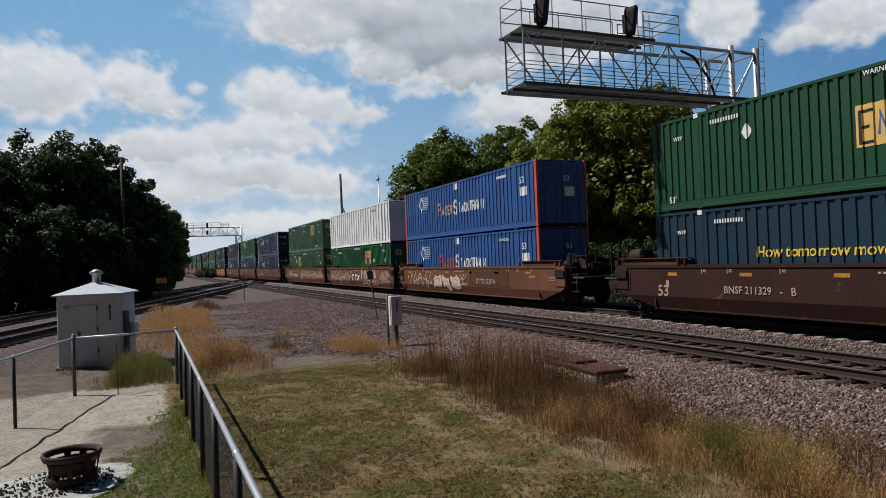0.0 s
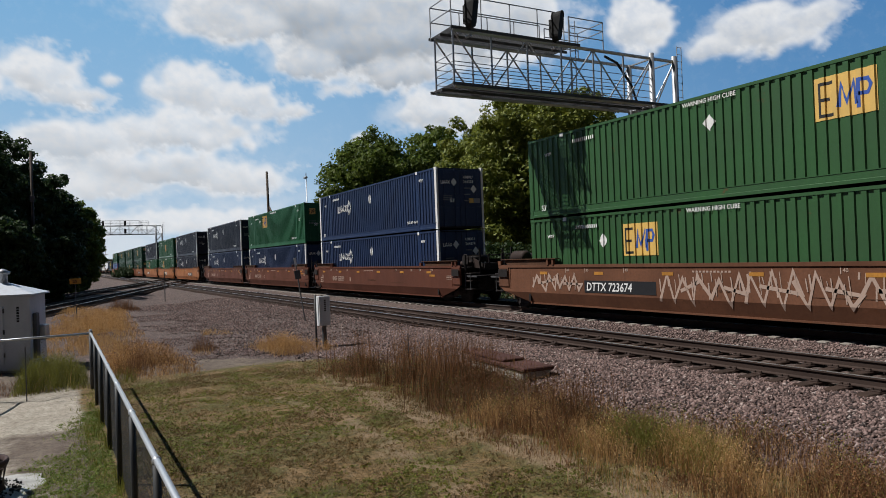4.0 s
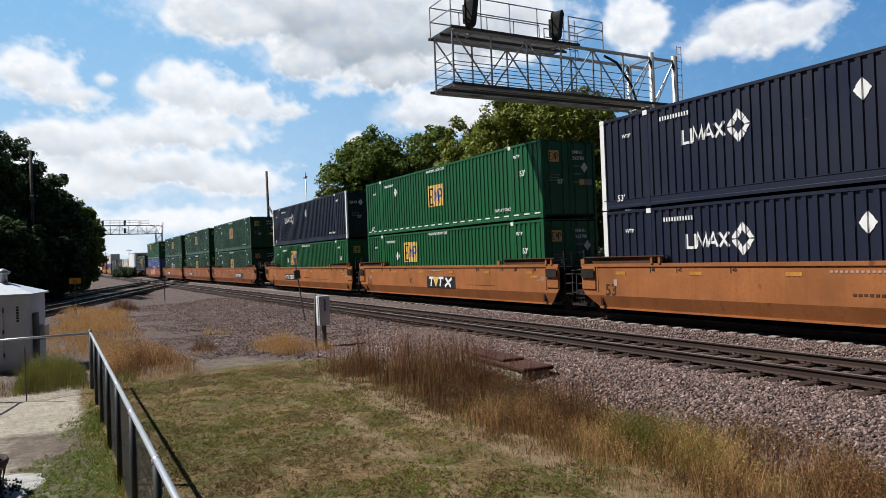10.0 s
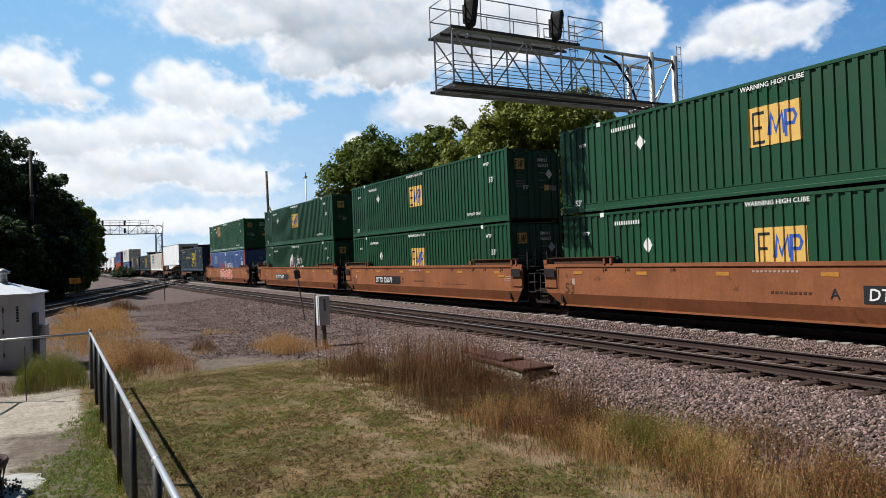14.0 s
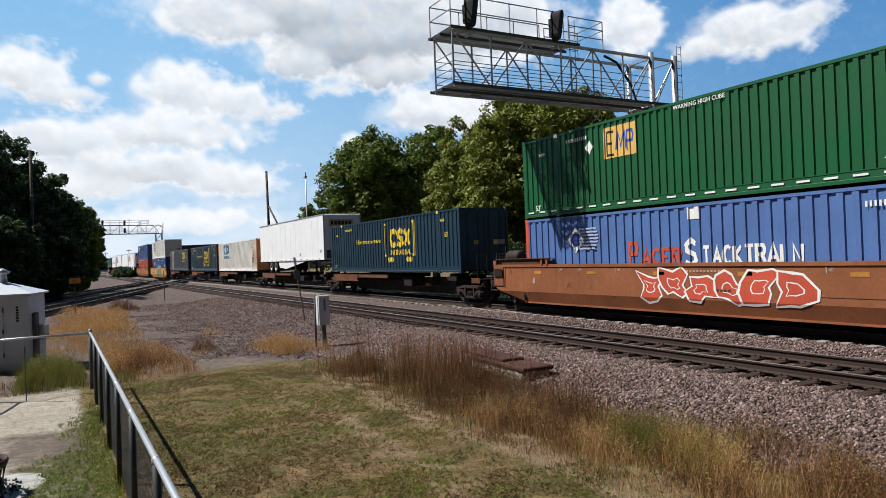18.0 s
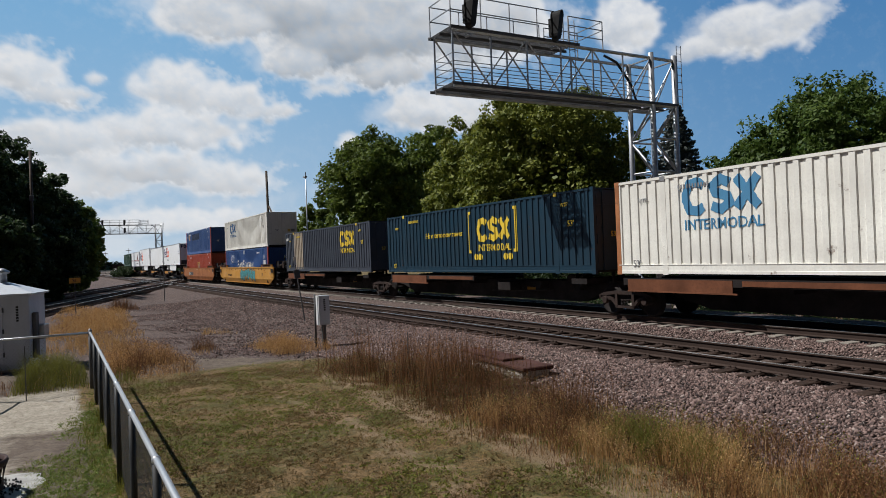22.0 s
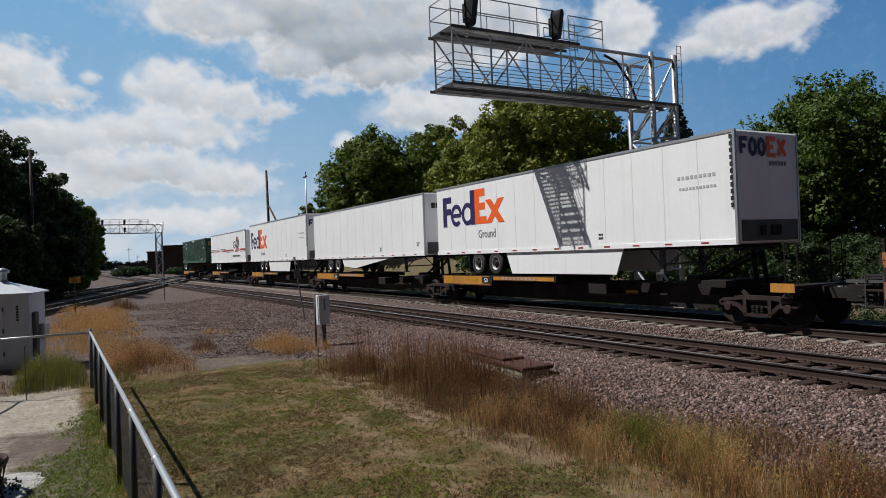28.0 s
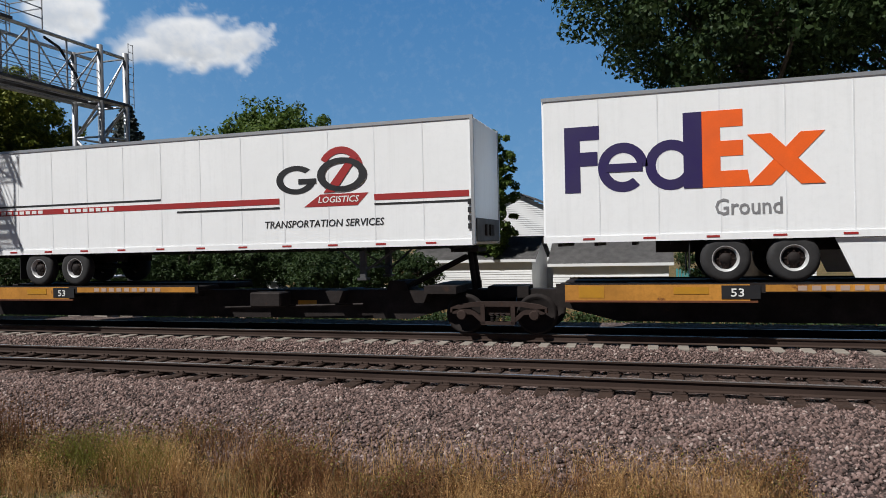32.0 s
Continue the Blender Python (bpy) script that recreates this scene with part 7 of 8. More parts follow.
def fire_pit():
    p = thing("fire_pit", "rusted steel fire ring on short legs, burnt out", "fire pit", at=pose(-9.67, -0.86, GZ + 0.03) @ Matrix.Diagonal((0.70, 0.70, 1.0, 1)))
    # a rolled rim on a pierced band, a shallow bowl inside it and a bottom hoop
    bm = B()
    n = 28
    lathe(bm, [(0.41, 0.36), (0.43, 0.40), (0.47, 0.41), (0.485, 0.38), (0.46, 0.33), (0.42, 0.33)], n, cap=False)
    part("rim", bm, "pit_rust", p)
    bm = B()
    lathe(bm, [(0.40, 0.30), (0.36, 0.20), (0.25, 0.13), (0.08, 0.11)], n, cap=False)
    part("bowl", bm, "pit_rust", p)
    bm = B()
    lathe(bm, [(0.37, 0.04), (0.40, 0.05), (0.41, 0.12), (0.38, 0.13)], n, cap=False)
    part("hoop", bm, "pit_rust", p)
    g = random.Random(9)
    for k in range(9):
        a = k * 2 * math.pi / 9 + g.uniform(-0.12, 0.12)
        wd = g.uniform(0.10, 0.22)
        b = [(math.cos(a + q) * r, math.sin(a + q) * r, z) for q, r, z in ((-wd, 0.455, 0.34), (wd, 0.455, 0.34), (wd * 0.5, 0.42, 0.21), (wd * 0.9, 0.40, 0.10), (-wd * 0.9, 0.40, 0.10), (-wd * 0.3, 0.42, 0.24))]
        bm = B()
        f = bm.faces.new([bm.verts.new(v) for v in b])
        bmesh.ops.solidify(bm, geom=[f], thickness=0.012)
        part("band_piece", bm, "pit_rust", p)
    for k in range(3):
        a = k * 2.1 + 0.4
        bm = B()
        c, s = math.cos(a), math.sin(a)
        tube(bm, (c * 0.38, s * 0.38, 0.12), (c * 0.41, s * 0.41, -0.03), 0.025, 6)
        part("leg", bm, "pit_rust", p)
    # ash spread round it
    g = np.random.default_rng(5)
    n = 40
    ash = thing("ash_heap", "white wood ash and charcoal round the fire ring", "ash", at=pose(-9.76, -1.02, GZ))
    bm = B()
    c = bm.verts.new((0, 0, 0.05))
    ring_v = []
    for i in range(n):
        a = i * 2 * math.pi / n
        r = 0.84 + 0.12 * math.sin(3 * a + 1) + g.uniform(-0.06, 0.06)
        ring_v.append((bm.verts.new((math.cos(a) * r * 0.6, math.sin(a) * r * 0.6, 0.04 + g.uniform(0, 0.03))), bm.verts.new((math.cos(a) * r, math.sin(a) * r, 0.012))))
    for i in range(n):
        j = (i + 1) % n
        bm.faces.new((c, ring_v[i][0], ring_v[j][0]))
        bm.faces.new((ring_v[i][0], ring_v[i][1], ring_v[j][1], ring_v[j][0]))
    part("ash_layer", bm, "ash", ash)
    bm = B()
    for i in range(520):
        a, r = g.uniform(0, 6.28), 0.62 * math.sqrt(g.uniform(0, 1))
        x, y = math.cos(a) * r, math.sin(a) * r
        sz = g.uniform(0.006, 0.019)
        box(bm, -sz, sz, -sz * 0.7, sz * 0.7, -sz * 0.4, sz * 0.6, pose(x, y, 0.06, g.uniform(0, 90), g.uniform(0, 90), g.uniform(0, 180)))
    part("charcoal", bm, "charcoal", ash, kind="stuff")


fire_pit()


def relay_box():
    b = thing("relay_box", "white signal relay box on a steel post", "relay box", at=pose(-19.85, 7.0, -0.42, 0, -1.0, 2))
    bm = B()
    bevel_box(bm, -0.055, 0.055, -0.055, 0.055, -0.3, 0.75, 0.01)
    part("post", bm, "galv_dark", b)
    bm = B()
    bevel_box(bm, -0.10, 0.12, -0.17, 0.17, 0.62, 1.5, 0.015)
    part("cabinet", bm, "shed", b)
    # thin whiter sheet: the sunlit side's brightness put into the colour
    bm = B()
    bevel_box(bm, -0.11, 0.13, -0.18, -0.165, 0.62, 1.5, 0.004)
    part("side_plate", bm, "siding", b)
    bm = B()
    bevel_box(bm, 0.121, 0.132, -0.13, 0.15, 0.66, 1.46, 0.004)
    d = part("door", bm, "shed", b)
    for k in range(6):
        b2 = B()
        box(b2, 0.133, 0.137, -0.03, 0.03, 1.05 + k * 0.06, 1.09 + k * 0.06)
        part("stencil", b2, "black", d)
    bm = B()
    tube(bm, (0.0, -0.26, -0.1), (0.0, -0.25, 1.55), 0.03, 7)
    part("conduit", bm, "galv_dark", b)


relay_box()


def marker_post(x, y, h, lean=0.0, w=0.035, label="thin dark steel marker post", plate=None, tilt=0.0):
    p = thing("marker_post", label, "post", at=pose(x, y, float(ground_z(x, y)), tilt, lean, 0))
    bm = B()
    box(bm, -w, w, -w * 0.5, w * 0.5, -0.2, h)
    part("post", bm, "galv_dark", p)
    if plate:
        bm = B()
        bevel_box(bm, 0.03, 0.045, -plate[0] / 2, plate[0] / 2, h - plate[1], h, 0.004)
        part("plate", bm, plate[2], p)
    return p


lp = marker_post(-27.2, 8.8, 2.6, -3, 0.035, "leaning dark steel post beside the track", None, 7)
bm = B()
bevel_box(bm, 0.0, 0.05, -0.12, 0.12, 1.75, 2.1, 0.01)
part("junction_box", bm, "galv_dark", lp)
bm = B()
bevel_box(bm, 0.036, 0.046, -0.05, 0.05, 2.3, 2.62, 0.003)
part("plate", bm, "siding", lp, "small white plate")
marker_post(-54.0, 7.0, 2.2, 0, 0.05, "dark steel post on the ballast")
sg = marker_post(-38.6, 0.9, 2.15, 0, 0.035, "yellow rectangular speed sign on a thin post", (0.5, 0.26, "yellow_sign"))
lettering("25", 0.2, "logo_black", sg, 0.05, -0.12, 1.95, end=True)
marker_post(-16.3, -0.55, 1.1, 2, 0.02, "thin bent rod by the fence")
marker_post(-13.2, 6.5, 1.0, 0, 0.012, "thin rod in the weeds")


def vault():
    v = thing("concrete_vault", "low concrete vault with a rust-red lid", "vault", at=pose(-12.3, 8.35, -0.47, 0, 0, -4))
    bm = B()
    bevel_box(bm, -1.05, 1.15, -0.28, 0.36, -0.2, 0.27, 0.02)
    part("wall", bm, "concrete", v)
    bm = B()
    bevel_box(bm, -1.1, 1.25, -0.32, 0.40, 0.27, 0.35, 0.02)
    part("lid", bm, "slab_red", v)
    bm = B()
    bevel_box(bm, -1.7, 0.3, -0.22, 0.30, 0.35, 0.41, 0.015)
    part("hatch", bm, "slab_red", v)


vault()


# ---- weeds and grass ----
def blades(name, n, place, h, w, material, label, seed, bend=0.35, category="grass", seg=2):
    """Upright blades or stalks, each a thin bent strip."""
    g = np.random.default_rng(seed)
    x, y, hs = place(g, n)
    k = len(x)
    a = g.uniform(0, 6.28, k)
    H0 = h * hs * g.uniform(0.35, 1.3, k)
    bx, by = np.cos(a) * bend * H0 * g.uniform(0.1, 1, k), np.sin(a) * bend * H0 * g.uniform(0.1, 1, k)
    f = g.uniform(0, 3.14, k)
    wx, wy = np.cos(f) * w, np.sin(f) * w
    z = ground_z(x, y)
    P = []
    for j in range(seg + 1):
        t = j / seg
        cx, cy, cz = x + bx * t * t, y + by * t * t, z + H0 * t * (1 - 0.12 * t)
        s = (1 - 0.85 * t)
        P += [np.stack([cx - wx * s, cy - wy * s, cz], -1), np.stack([cx + wx * s, cy + wy * s, cz], -1)]
    V = np.stack(P, 1)
    q = np.array([[2 * j, 2 * j + 1, 2 * j + 3, 2 * j + 2] for j in range(seg)])
    F = (q[None] + (np.arange(k) * (2 * seg + 2))[:, None, None]).reshape(-1, 4)
    return tagged(new(name, raw_mesh(name, V, F, material)), label, category, kind="stuff")


def lawn_place(g, n):
    x, y = -g.uniform(3.2, 17.5, n) ** 1.0, g.uniform(0.75, 7.2, n)
    ok = g.random(n) < (1 - ballast_w(x, y))
    return x[ok], y[ok], np.ones(ok.sum())


def clover_place(g, n):
    x, y = -g.uniform(3.2, 17.0, n), g.uniform(0.75, 6.6, n)
    ok = g.random(n) < (1 - ballast_w(x, y)) * np.clip((fbm(x * 1.3, y * 1.3, 71, 4) - 0.54) * 9, 0, 1)
    return x[ok], y[ok], np.ones(ok.sum())


def tuft_leaves(name, n, place, per, r, size, material, label, seed):
    """Low broad-leaved plants and grass clumps pressed to the ground."""
    g = np.random.default_rng(seed)
    x, y, hs = place(g, n)
    c = np.stack([x, y, ground_z(x, y) + 0.012], -1)
    V, F = leaf_cloud(g, c, g.uniform(0.5, 1.3, len(x)) * r, per, size, 0.35)
    tagged(new(name, raw_mesh(name, V, F, material)), label, "grass", kind="stuff")


def clump_place(seed, cut, gain, x0=-17.0, x1=-3.0, y1=6.5):
    def f(g, n):
        x, y = g.uniform(x0, x1, n), g.uniform(0.75, y1, n)
        p = np.clip((fbm(x * 1.1, y * 1.1, seed, 5) - cut) * gain, 0, 1) * (1 - ballast_w(x, y))
        ok = g.random(n) < p
        return x[ok], y[ok], np.ones(ok.sum())
    return f


tuft_leaves("lawn_weeds", 9500, clump_place(301, 0.50, 7), 11, 0.05, 0.014, "clover", "broad-leaved green weeds in the mown lawn", 310)
tuft_leaves("lawn_weeds", 6000, clump_place(302, 0.52, 8), 11, 0.05, 0.015, "weed_green", "yellow-green weeds in the mown lawn", 311)
tuft_leaves("lawn_straw", 15000, clump_place(303, 0.44, 6), 10, 0.06, 0.013, "lawn", "dry brown clumps in the mown lawn", 312)
tuft_leaves("lawn_straw", 7500, clump_place(304, 0.48, 7), 9, 0.06, 0.013, "lawn", "pale straw in the mown lawn", 313)
blades("lawn_grass", 90000, lawn_place, 0.036, 0.0032, "lawn", "short dry lawn grass, straw brown with green", 41, 2.0, seg=1)
blades("clover", 60000, clover_place, 0.04, 0.006, "clover", "green clover patches in the dry lawn", 141, 2.2, seg=1)


def inner_place(g, n):
    x, y = g.uniform(-16.5, -5, n), g.uniform(-1.6, 0.62, n)
    edge = 0.62 - np.clip((x + 16.0) * 0.17, 0.15, 2.2)
    ok = g.random(n) < np.clip((y - edge) * 2.2 + (fbm(x * 1.1, y * 1.1, 72, 4) - 0.5) * 3.5, 0, 1)
    return x[ok], y[ok], np.ones(ok.sum())


tuft_leaves("lawn_weeds", 5000, inner_place, 11, 0.05, 0.013, "turf_green", "fresh green clover inside the fence", 314)
blades("lawn_grass", 50000, inner_place, 0.045, 0.0045, "clover", "greener grass inside the fence", 42, 2.4, seg=1)


def patchy(x, y, f, seed):
    """Uneven growth: 0 to 1 over the ground."""
    return np.clip((fbm(x * f + 50, y * f + 50, seed, 3) - 0.38) * 4.0, 0, 1)


def weed_strip(g, n):
    x = g.uniform(-15.8, 1.5, n)
    mid = 6.75 + 0.4 * np.sin(x * 0.9) + 0.02 * (x + 7)
    y = mid + g.normal(0, 0.6, n)
    p = patchy(x, y, 1.9, 61)
    ok = g.random(n) < p
    x, y, mid, p = x[ok], y[ok], mid[ok], p[ok]
    return x, y, (1.0 - 0.4 * np.clip(np.abs(y - mid), 0, 1.5)) * (0.45 + 0.75 * p)


def stalk_strip(g, n):
    x = g.uniform(-16.2, -8.0, n)
    y = 6.75 + g.normal(0, 0.55, n)
    ok = g.random(n) < patchy(x, y, 1.3, 62) * np.where(x > -10, 0.5, 1.0)
    return x[ok], y[ok], np.where(x[ok] > -11, 0.75, 1.0)


def gold_strip(x0, x1, mid, sd, seed):
    def f(g, n):
        x = g.uniform(x0, x1, n)
        y = mid + g.normal(0, sd, n)
        p = patchy(x, y, 1.7, seed) * patchy(x, y, 0.6, seed + 9) ** 0.5
        ok = g.random(n) < p
        return x[ok], y[ok], 0.4 + 0.85 * p[ok]
    return f


def side_leaves(name, place, n, h, size, material, label, seed):
    """Small dry leaves and seed heads on the upper part of weed stalks."""
    g = np.random.default_rng(seed)
    x, y, hs = place(g, n)
    k = len(x)
    c = np.stack([x, y, ground_z(x, y) + h * hs * g.uniform(0.25, 1.0, k)], -1)
    V, F = leaf_cloud(g, c, np.full(k, 0.07), 5, size, 1.6)
    tagged(new(name, raw_mesh(name, V, F, material)), label, "weeds", kind="stuff")


blades("tall_weeds", 4600, stalk_strip, 1.0, 0.006, "weed_brown", "tall dry brown weed stalks", 43, 0.22, "weeds", 3)
side_leaves("tall_weeds", stalk_strip, 5200, 0.85, 0.013, "weed_brown", "brown seed heads of the tall weeds", 143)
blades("tall_weeds", 26000, weed_strip, 0.36, 0.0038, "weed_brown", "brown dry weeds along the ballast", 44, 0.75, "weeds", 2)
# low leaves in a darkened colour stand in for shade under the weeds
side_leaves("tall_weeds", weed_strip, 9000, 0.24, 0.014, "weed_shade", "low foliage under the dry weeds, shade put into its colour", 151)
side_leaves("tall_weeds", stalk_strip, 5000, 0.40, 0.014, "weed_shade", "low foliage under the tall stalks, shade put into its colour", 152)
side_leaves("tall_weeds", weed_strip, 9000, 0.42, 0.011, "weed_brown", "small brown leaves of the dry weeds", 144)
side_leaves("tall_weeds", weed_strip, 3600, 0.36, 0.012, "weed_green", "small yellow-green leaves of the weeds", 145)
blades("dry_grass", 34000, gold_strip(-9.4, 2.5, 6.35, 0.5, 63), 0.40, 0.003, "weed_gold", "golden dry grass at the ballast's foot", 45, 0.55, "weeds", 2)
blades("dry_grass", 15000, gold_strip(-9.0, 1.0, 6.3, 0.55, 64), 0.40, 0.0034, "weed_brown", "rust-brown grass at the ballast's foot", 47, 0.55, "weeds", 2)
blades("dry_grass", 4500, gold_strip(-6.9, -3.8, 6.45, 0.4, 65), 0.42, 0.0042, "weed_green", "yellow-green weeds at the ballast's foot", 46, 0.7, "weeds", 2)

side_leaves("dry_grass", gold_strip(-9.4, 2.5, 6.35, 0.5, 63), 12000, 0.40, 0.009, "weed_gold", "pale seed heads of the dry grass", 146)
side_leaves("dry_grass", gold_strip(-6.9, -3.8, 6.45, 0.4, 65), 2500, 0.40, 0.011, "weed_green", "small yellow-green leaves", 147)
side_leaves("dry_grass", gold_strip(-9.0, 1.0, 6.3, 0.55, 64), 7000, 0.40, 0.010, "weed_brown", "small rust-brown leaves", 148)
blades("dry_grass", 9000, gold_strip(-5.6, 2.5, 6.5, 0.45, 66), 0.50, 0.003, "weed_gold", "taller golden dry grass", 149, 0.4, "weeds", 2)
blades("dry_grass", 16000, gold_strip(-14.5, 0.0, 5.75, 0.28, 67), 0.13, 0.003, "weed_brown", "short brown stubble before the weeds", 150, 0.9, "weeds", 2)


def area(x0, x1, ya0, ya1, yb0, yb1, seed, freq=0.9, cut=0.0):
    """Uneven growth over a strip: y runs from ya0..ya1 at x0 to yb0..yb1 at x1."""
    def f(g, n):
        x, u = g.uniform(x0, x1, n), g.uniform(0, 1, n)
        t = (x - x0) / (x1 - x0)
        lo, hi = ya0 + (yb0 - ya0) * t, ya1 + (yb1 - ya1) * t
        y = lo + (hi - lo) * u
        edge = np.clip(4 * np.minimum(np.minimum(u, 1 - u), np.minimum(t, 1 - t)), 0, 1)
        p = np.clip(patchy(x, y, freq, seed) - cut, 0, 1) * (0.25 + 0.75 * edge) * (0.35 + 0.65 * patchy(x, y, freq * 3.1, seed + 40))
        ok = g.random(n) < p
        return x[ok], y[ok], (0.45 + 0.75 * p[ok]) * (0.6 + 0.4 * edge[ok])
    return f


DRY, RUST, GREENW, STRAW = "low dry straw-coloured weeds", "wispy rust-brown dry weeds", "tall yellow-green weeds by the fence", "tuft of pale dry grass"
for i, (reg, n, h, w, m, lab) in enumerate((
        (area(-47, -27, 0.4, 3.8, -1.0, 2.9, 101), 17000, 0.42, 0.009, "weed_gold", DRY), (area(-47, -27, 0.4, 3.8, -1.0, 2.9, 102), 2500, 0.40, 0.008, "weed_brown", DRY),
        (area(-28, -23, -1.2, 2.7, -1.0, 2.4, 103), 5200, 0.40, 0.006, "weed_gold", DRY), (area(-24, -20.6, 0.9, 2.3, 0.7, 1.8, 104), 2000, 0.3, 0.006, "weed_gold", DRY),
        (area(-47.5, -44.5, 2.6, 4.4, 2.6, 4.4, 105), 1500, 0.85, 0.011, "weed_brown", "dark brown bush on the gravel"),
        (area(-23.0, -17.2, 1.3, 3.0, 0.9, 3.0, 106), 4800, 0.66, 0.0042, "weed_brown", RUST), (area(-22.0, -17.2, 1.1, 3.0, 0.8, 3.1, 107), 7500, 0.46, 0.0045, "weed_gold", DRY),
        (area(-19.4, -17.0, 0.9, 1.9, 0.75, 1.6, 108), 1600, 0.45, 0.005, "weed_green", "green weeds at the fence corner"),
        (area(-22.5, -21.3, 3.5, 4.3, 3.5, 4.3, 109), 900, 0.55, 0.005, "weed_brown", RUST), (area(-22.4, -20.6, 3.4, 4.4, 3.4, 4.4, 110), 700, 0.25, 0.005, "weed_gold", STRAW),
        (area(-28.5, -25.5, 4.6, 5.9, 4.6, 5.9, 111), 1400, 0.25, 0.006, "weed_gold", STRAW), (area(-21.6, -18.6, 5.0, 6.8, 5.2, 7.0, 112), 3800, 0.50, 0.0045, "weed_gold", STRAW),
        (area(-20.6, -18.8, 5.4, 6.9, 5.4, 6.9, 113), 1500, 0.55, 0.0042, "weed_brown", RUST),
        (area(-19.8, -16.9, -0.7, 0.62, -0.9, 0.62, 114, 0.9, -0.5), 8000, 0.78, 0.0055, "weed_green", GREENW), (area(-20.0, -16.9, -0.6, 0.5, -0.6, 0.5, 115), 400, 0.55, 0.0045, "weed_gold", "dry stalks among the green weeds"),
        (area(-19.2, -17.0, -1.4, -0.4, -1.2, -0.4, 116), 900, 0.2, 0.005, "weed_brown", DRY), (area(-21.6, -19.8, -2.4, -0.3, -2.2, -0.2, 117), 900, 0.22, 0.006, "weed_brown", "low weeds at the cabin's foot"),
        (area(-16.9, -3.0, 0.56, 0.76, 0.52, 0.76, 118, 1.5), 5200, 0.16, 0.0045, "weed_green", "grass left along the fence"), (area(-16.9, -9.5, 0.2, 0.64, 0.1, 0.62, 119, 1.5), 1600, 0.18, 0.005, "weed_green", "yellow-green weeds inside the fence"),
        (area(-18.0, -15.4, 3.0, 5.6, 3.2, 5.8, 120, 1.4, 0.3), 2600, 0.14, 0.005, "weed_green", "sparse green weeds at the lawn's edge"))):
    blades("weeds", n, reg, h, w, m, lab, 250 + i, 0.55, "weeds", 2)
side_leaves("weeds", area(-23.0, -17.2, 1.3, 3.0, 0.9, 3.0, 106), 4200, 0.8, 0.012, "weed_brown", "small seed heads of the rust-brown weeds", 290)
side_leaves("weeds", area(-19.8, -16.9, -0.6, 0.6, -0.8, 0.6, 114, 0.9, -0.5), 3200, 0.78, 0.014, "weed_green", "small leaves of the green weeds", 291)
side_leaves("weeds", area(-47, -24, 0.4, 3.8, -1.0, 2.6, 101), 9000, 0.50, 0.022, "weed_rust", "leafy rust-coloured tips of the dry weeds", 292)
side_leaves("weeds", area(-23.5, -17.2, 0.8, 3.0, 0.8, 3.1, 107), 7000, 0.52, 0.016, "weed_rust", "leafy rust-coloured tips of the dry weeds", 293)
side_leaves("weeds", area(-21.6, -18.6, 5.0, 6.8, 5.2, 7.0, 112), 3000, 0.45, 0.014, "weed_rust", "leafy rust-coloured tips of the dry tuft", 294)
blades("far_weeds", 3000, lambda g, n: (g.uniform(-60, 14, n), g.uniform(26, 33, n), np.ones(n)), 0.5, 0.012, "weed_gold", "dry weeds on the far side of the tracks", 48, 0.6, "weeds", 2)
blades("far_weeds", 4000, lambda g, n: (g.uniform(-60, 14, n), g.uniform(26, 33, n), np.ones(n)), 0.6, 0.012, "weed_brown", "brown weeds on the far side of the tracks", 49, 0.6, "weeds", 2)


def undergrowth():
    """A low dark tangle along the far side of the railway, added to darken the shaded strip under the cars."""
    g = np.random.default_rng(88)
    n = 620
    x, y = g.uniform(-62, 9, n), g.uniform(24.2, 27.5, n)
    c = np.stack([x, y, ground_z(x, y) + g.uniform(0.05, 0.55, n)], -1)
    V, F = leaf_cloud(g, c, g.uniform(0.25, 0.6, n), 46, 0.07, 0.7)
    tagged(new("undergrowth", raw_mesh("undergrowth", V, F, "leaf_dark")), "low dark undergrowth added to fill the shaded strip beyond the tracks", "undergrowth", kind="stuff")


undergrowth()


# ---- beyond the tracks: houses, poles, dark buildings ----
def clapboard(bm, x0, x1, y, z0, z1, step=0.16, top=None):
    """A lapped board wall that faces -y; top(z) narrows it to a gable."""
    z = z0
    while z < z1:
        h = min(step, z1 - z)
        a, b = (x0, x1) if top is None else top(z + h * 0.5)
        if b - a > 0.05:
            prism_x = [bm.verts.new(v) for v in ((a, y - 0.03, z), (b, y - 0.03, z), (b, y, z + h), (a, y, z + h))]
            bm.faces.new(prism_x)
            lip = [bm.verts.new(v) for v in ((a, y - 0.03, z), (b, y - 0.03, z), (b, y, z), (a, y, z))]
            bm.faces.new(lip)
        z += step


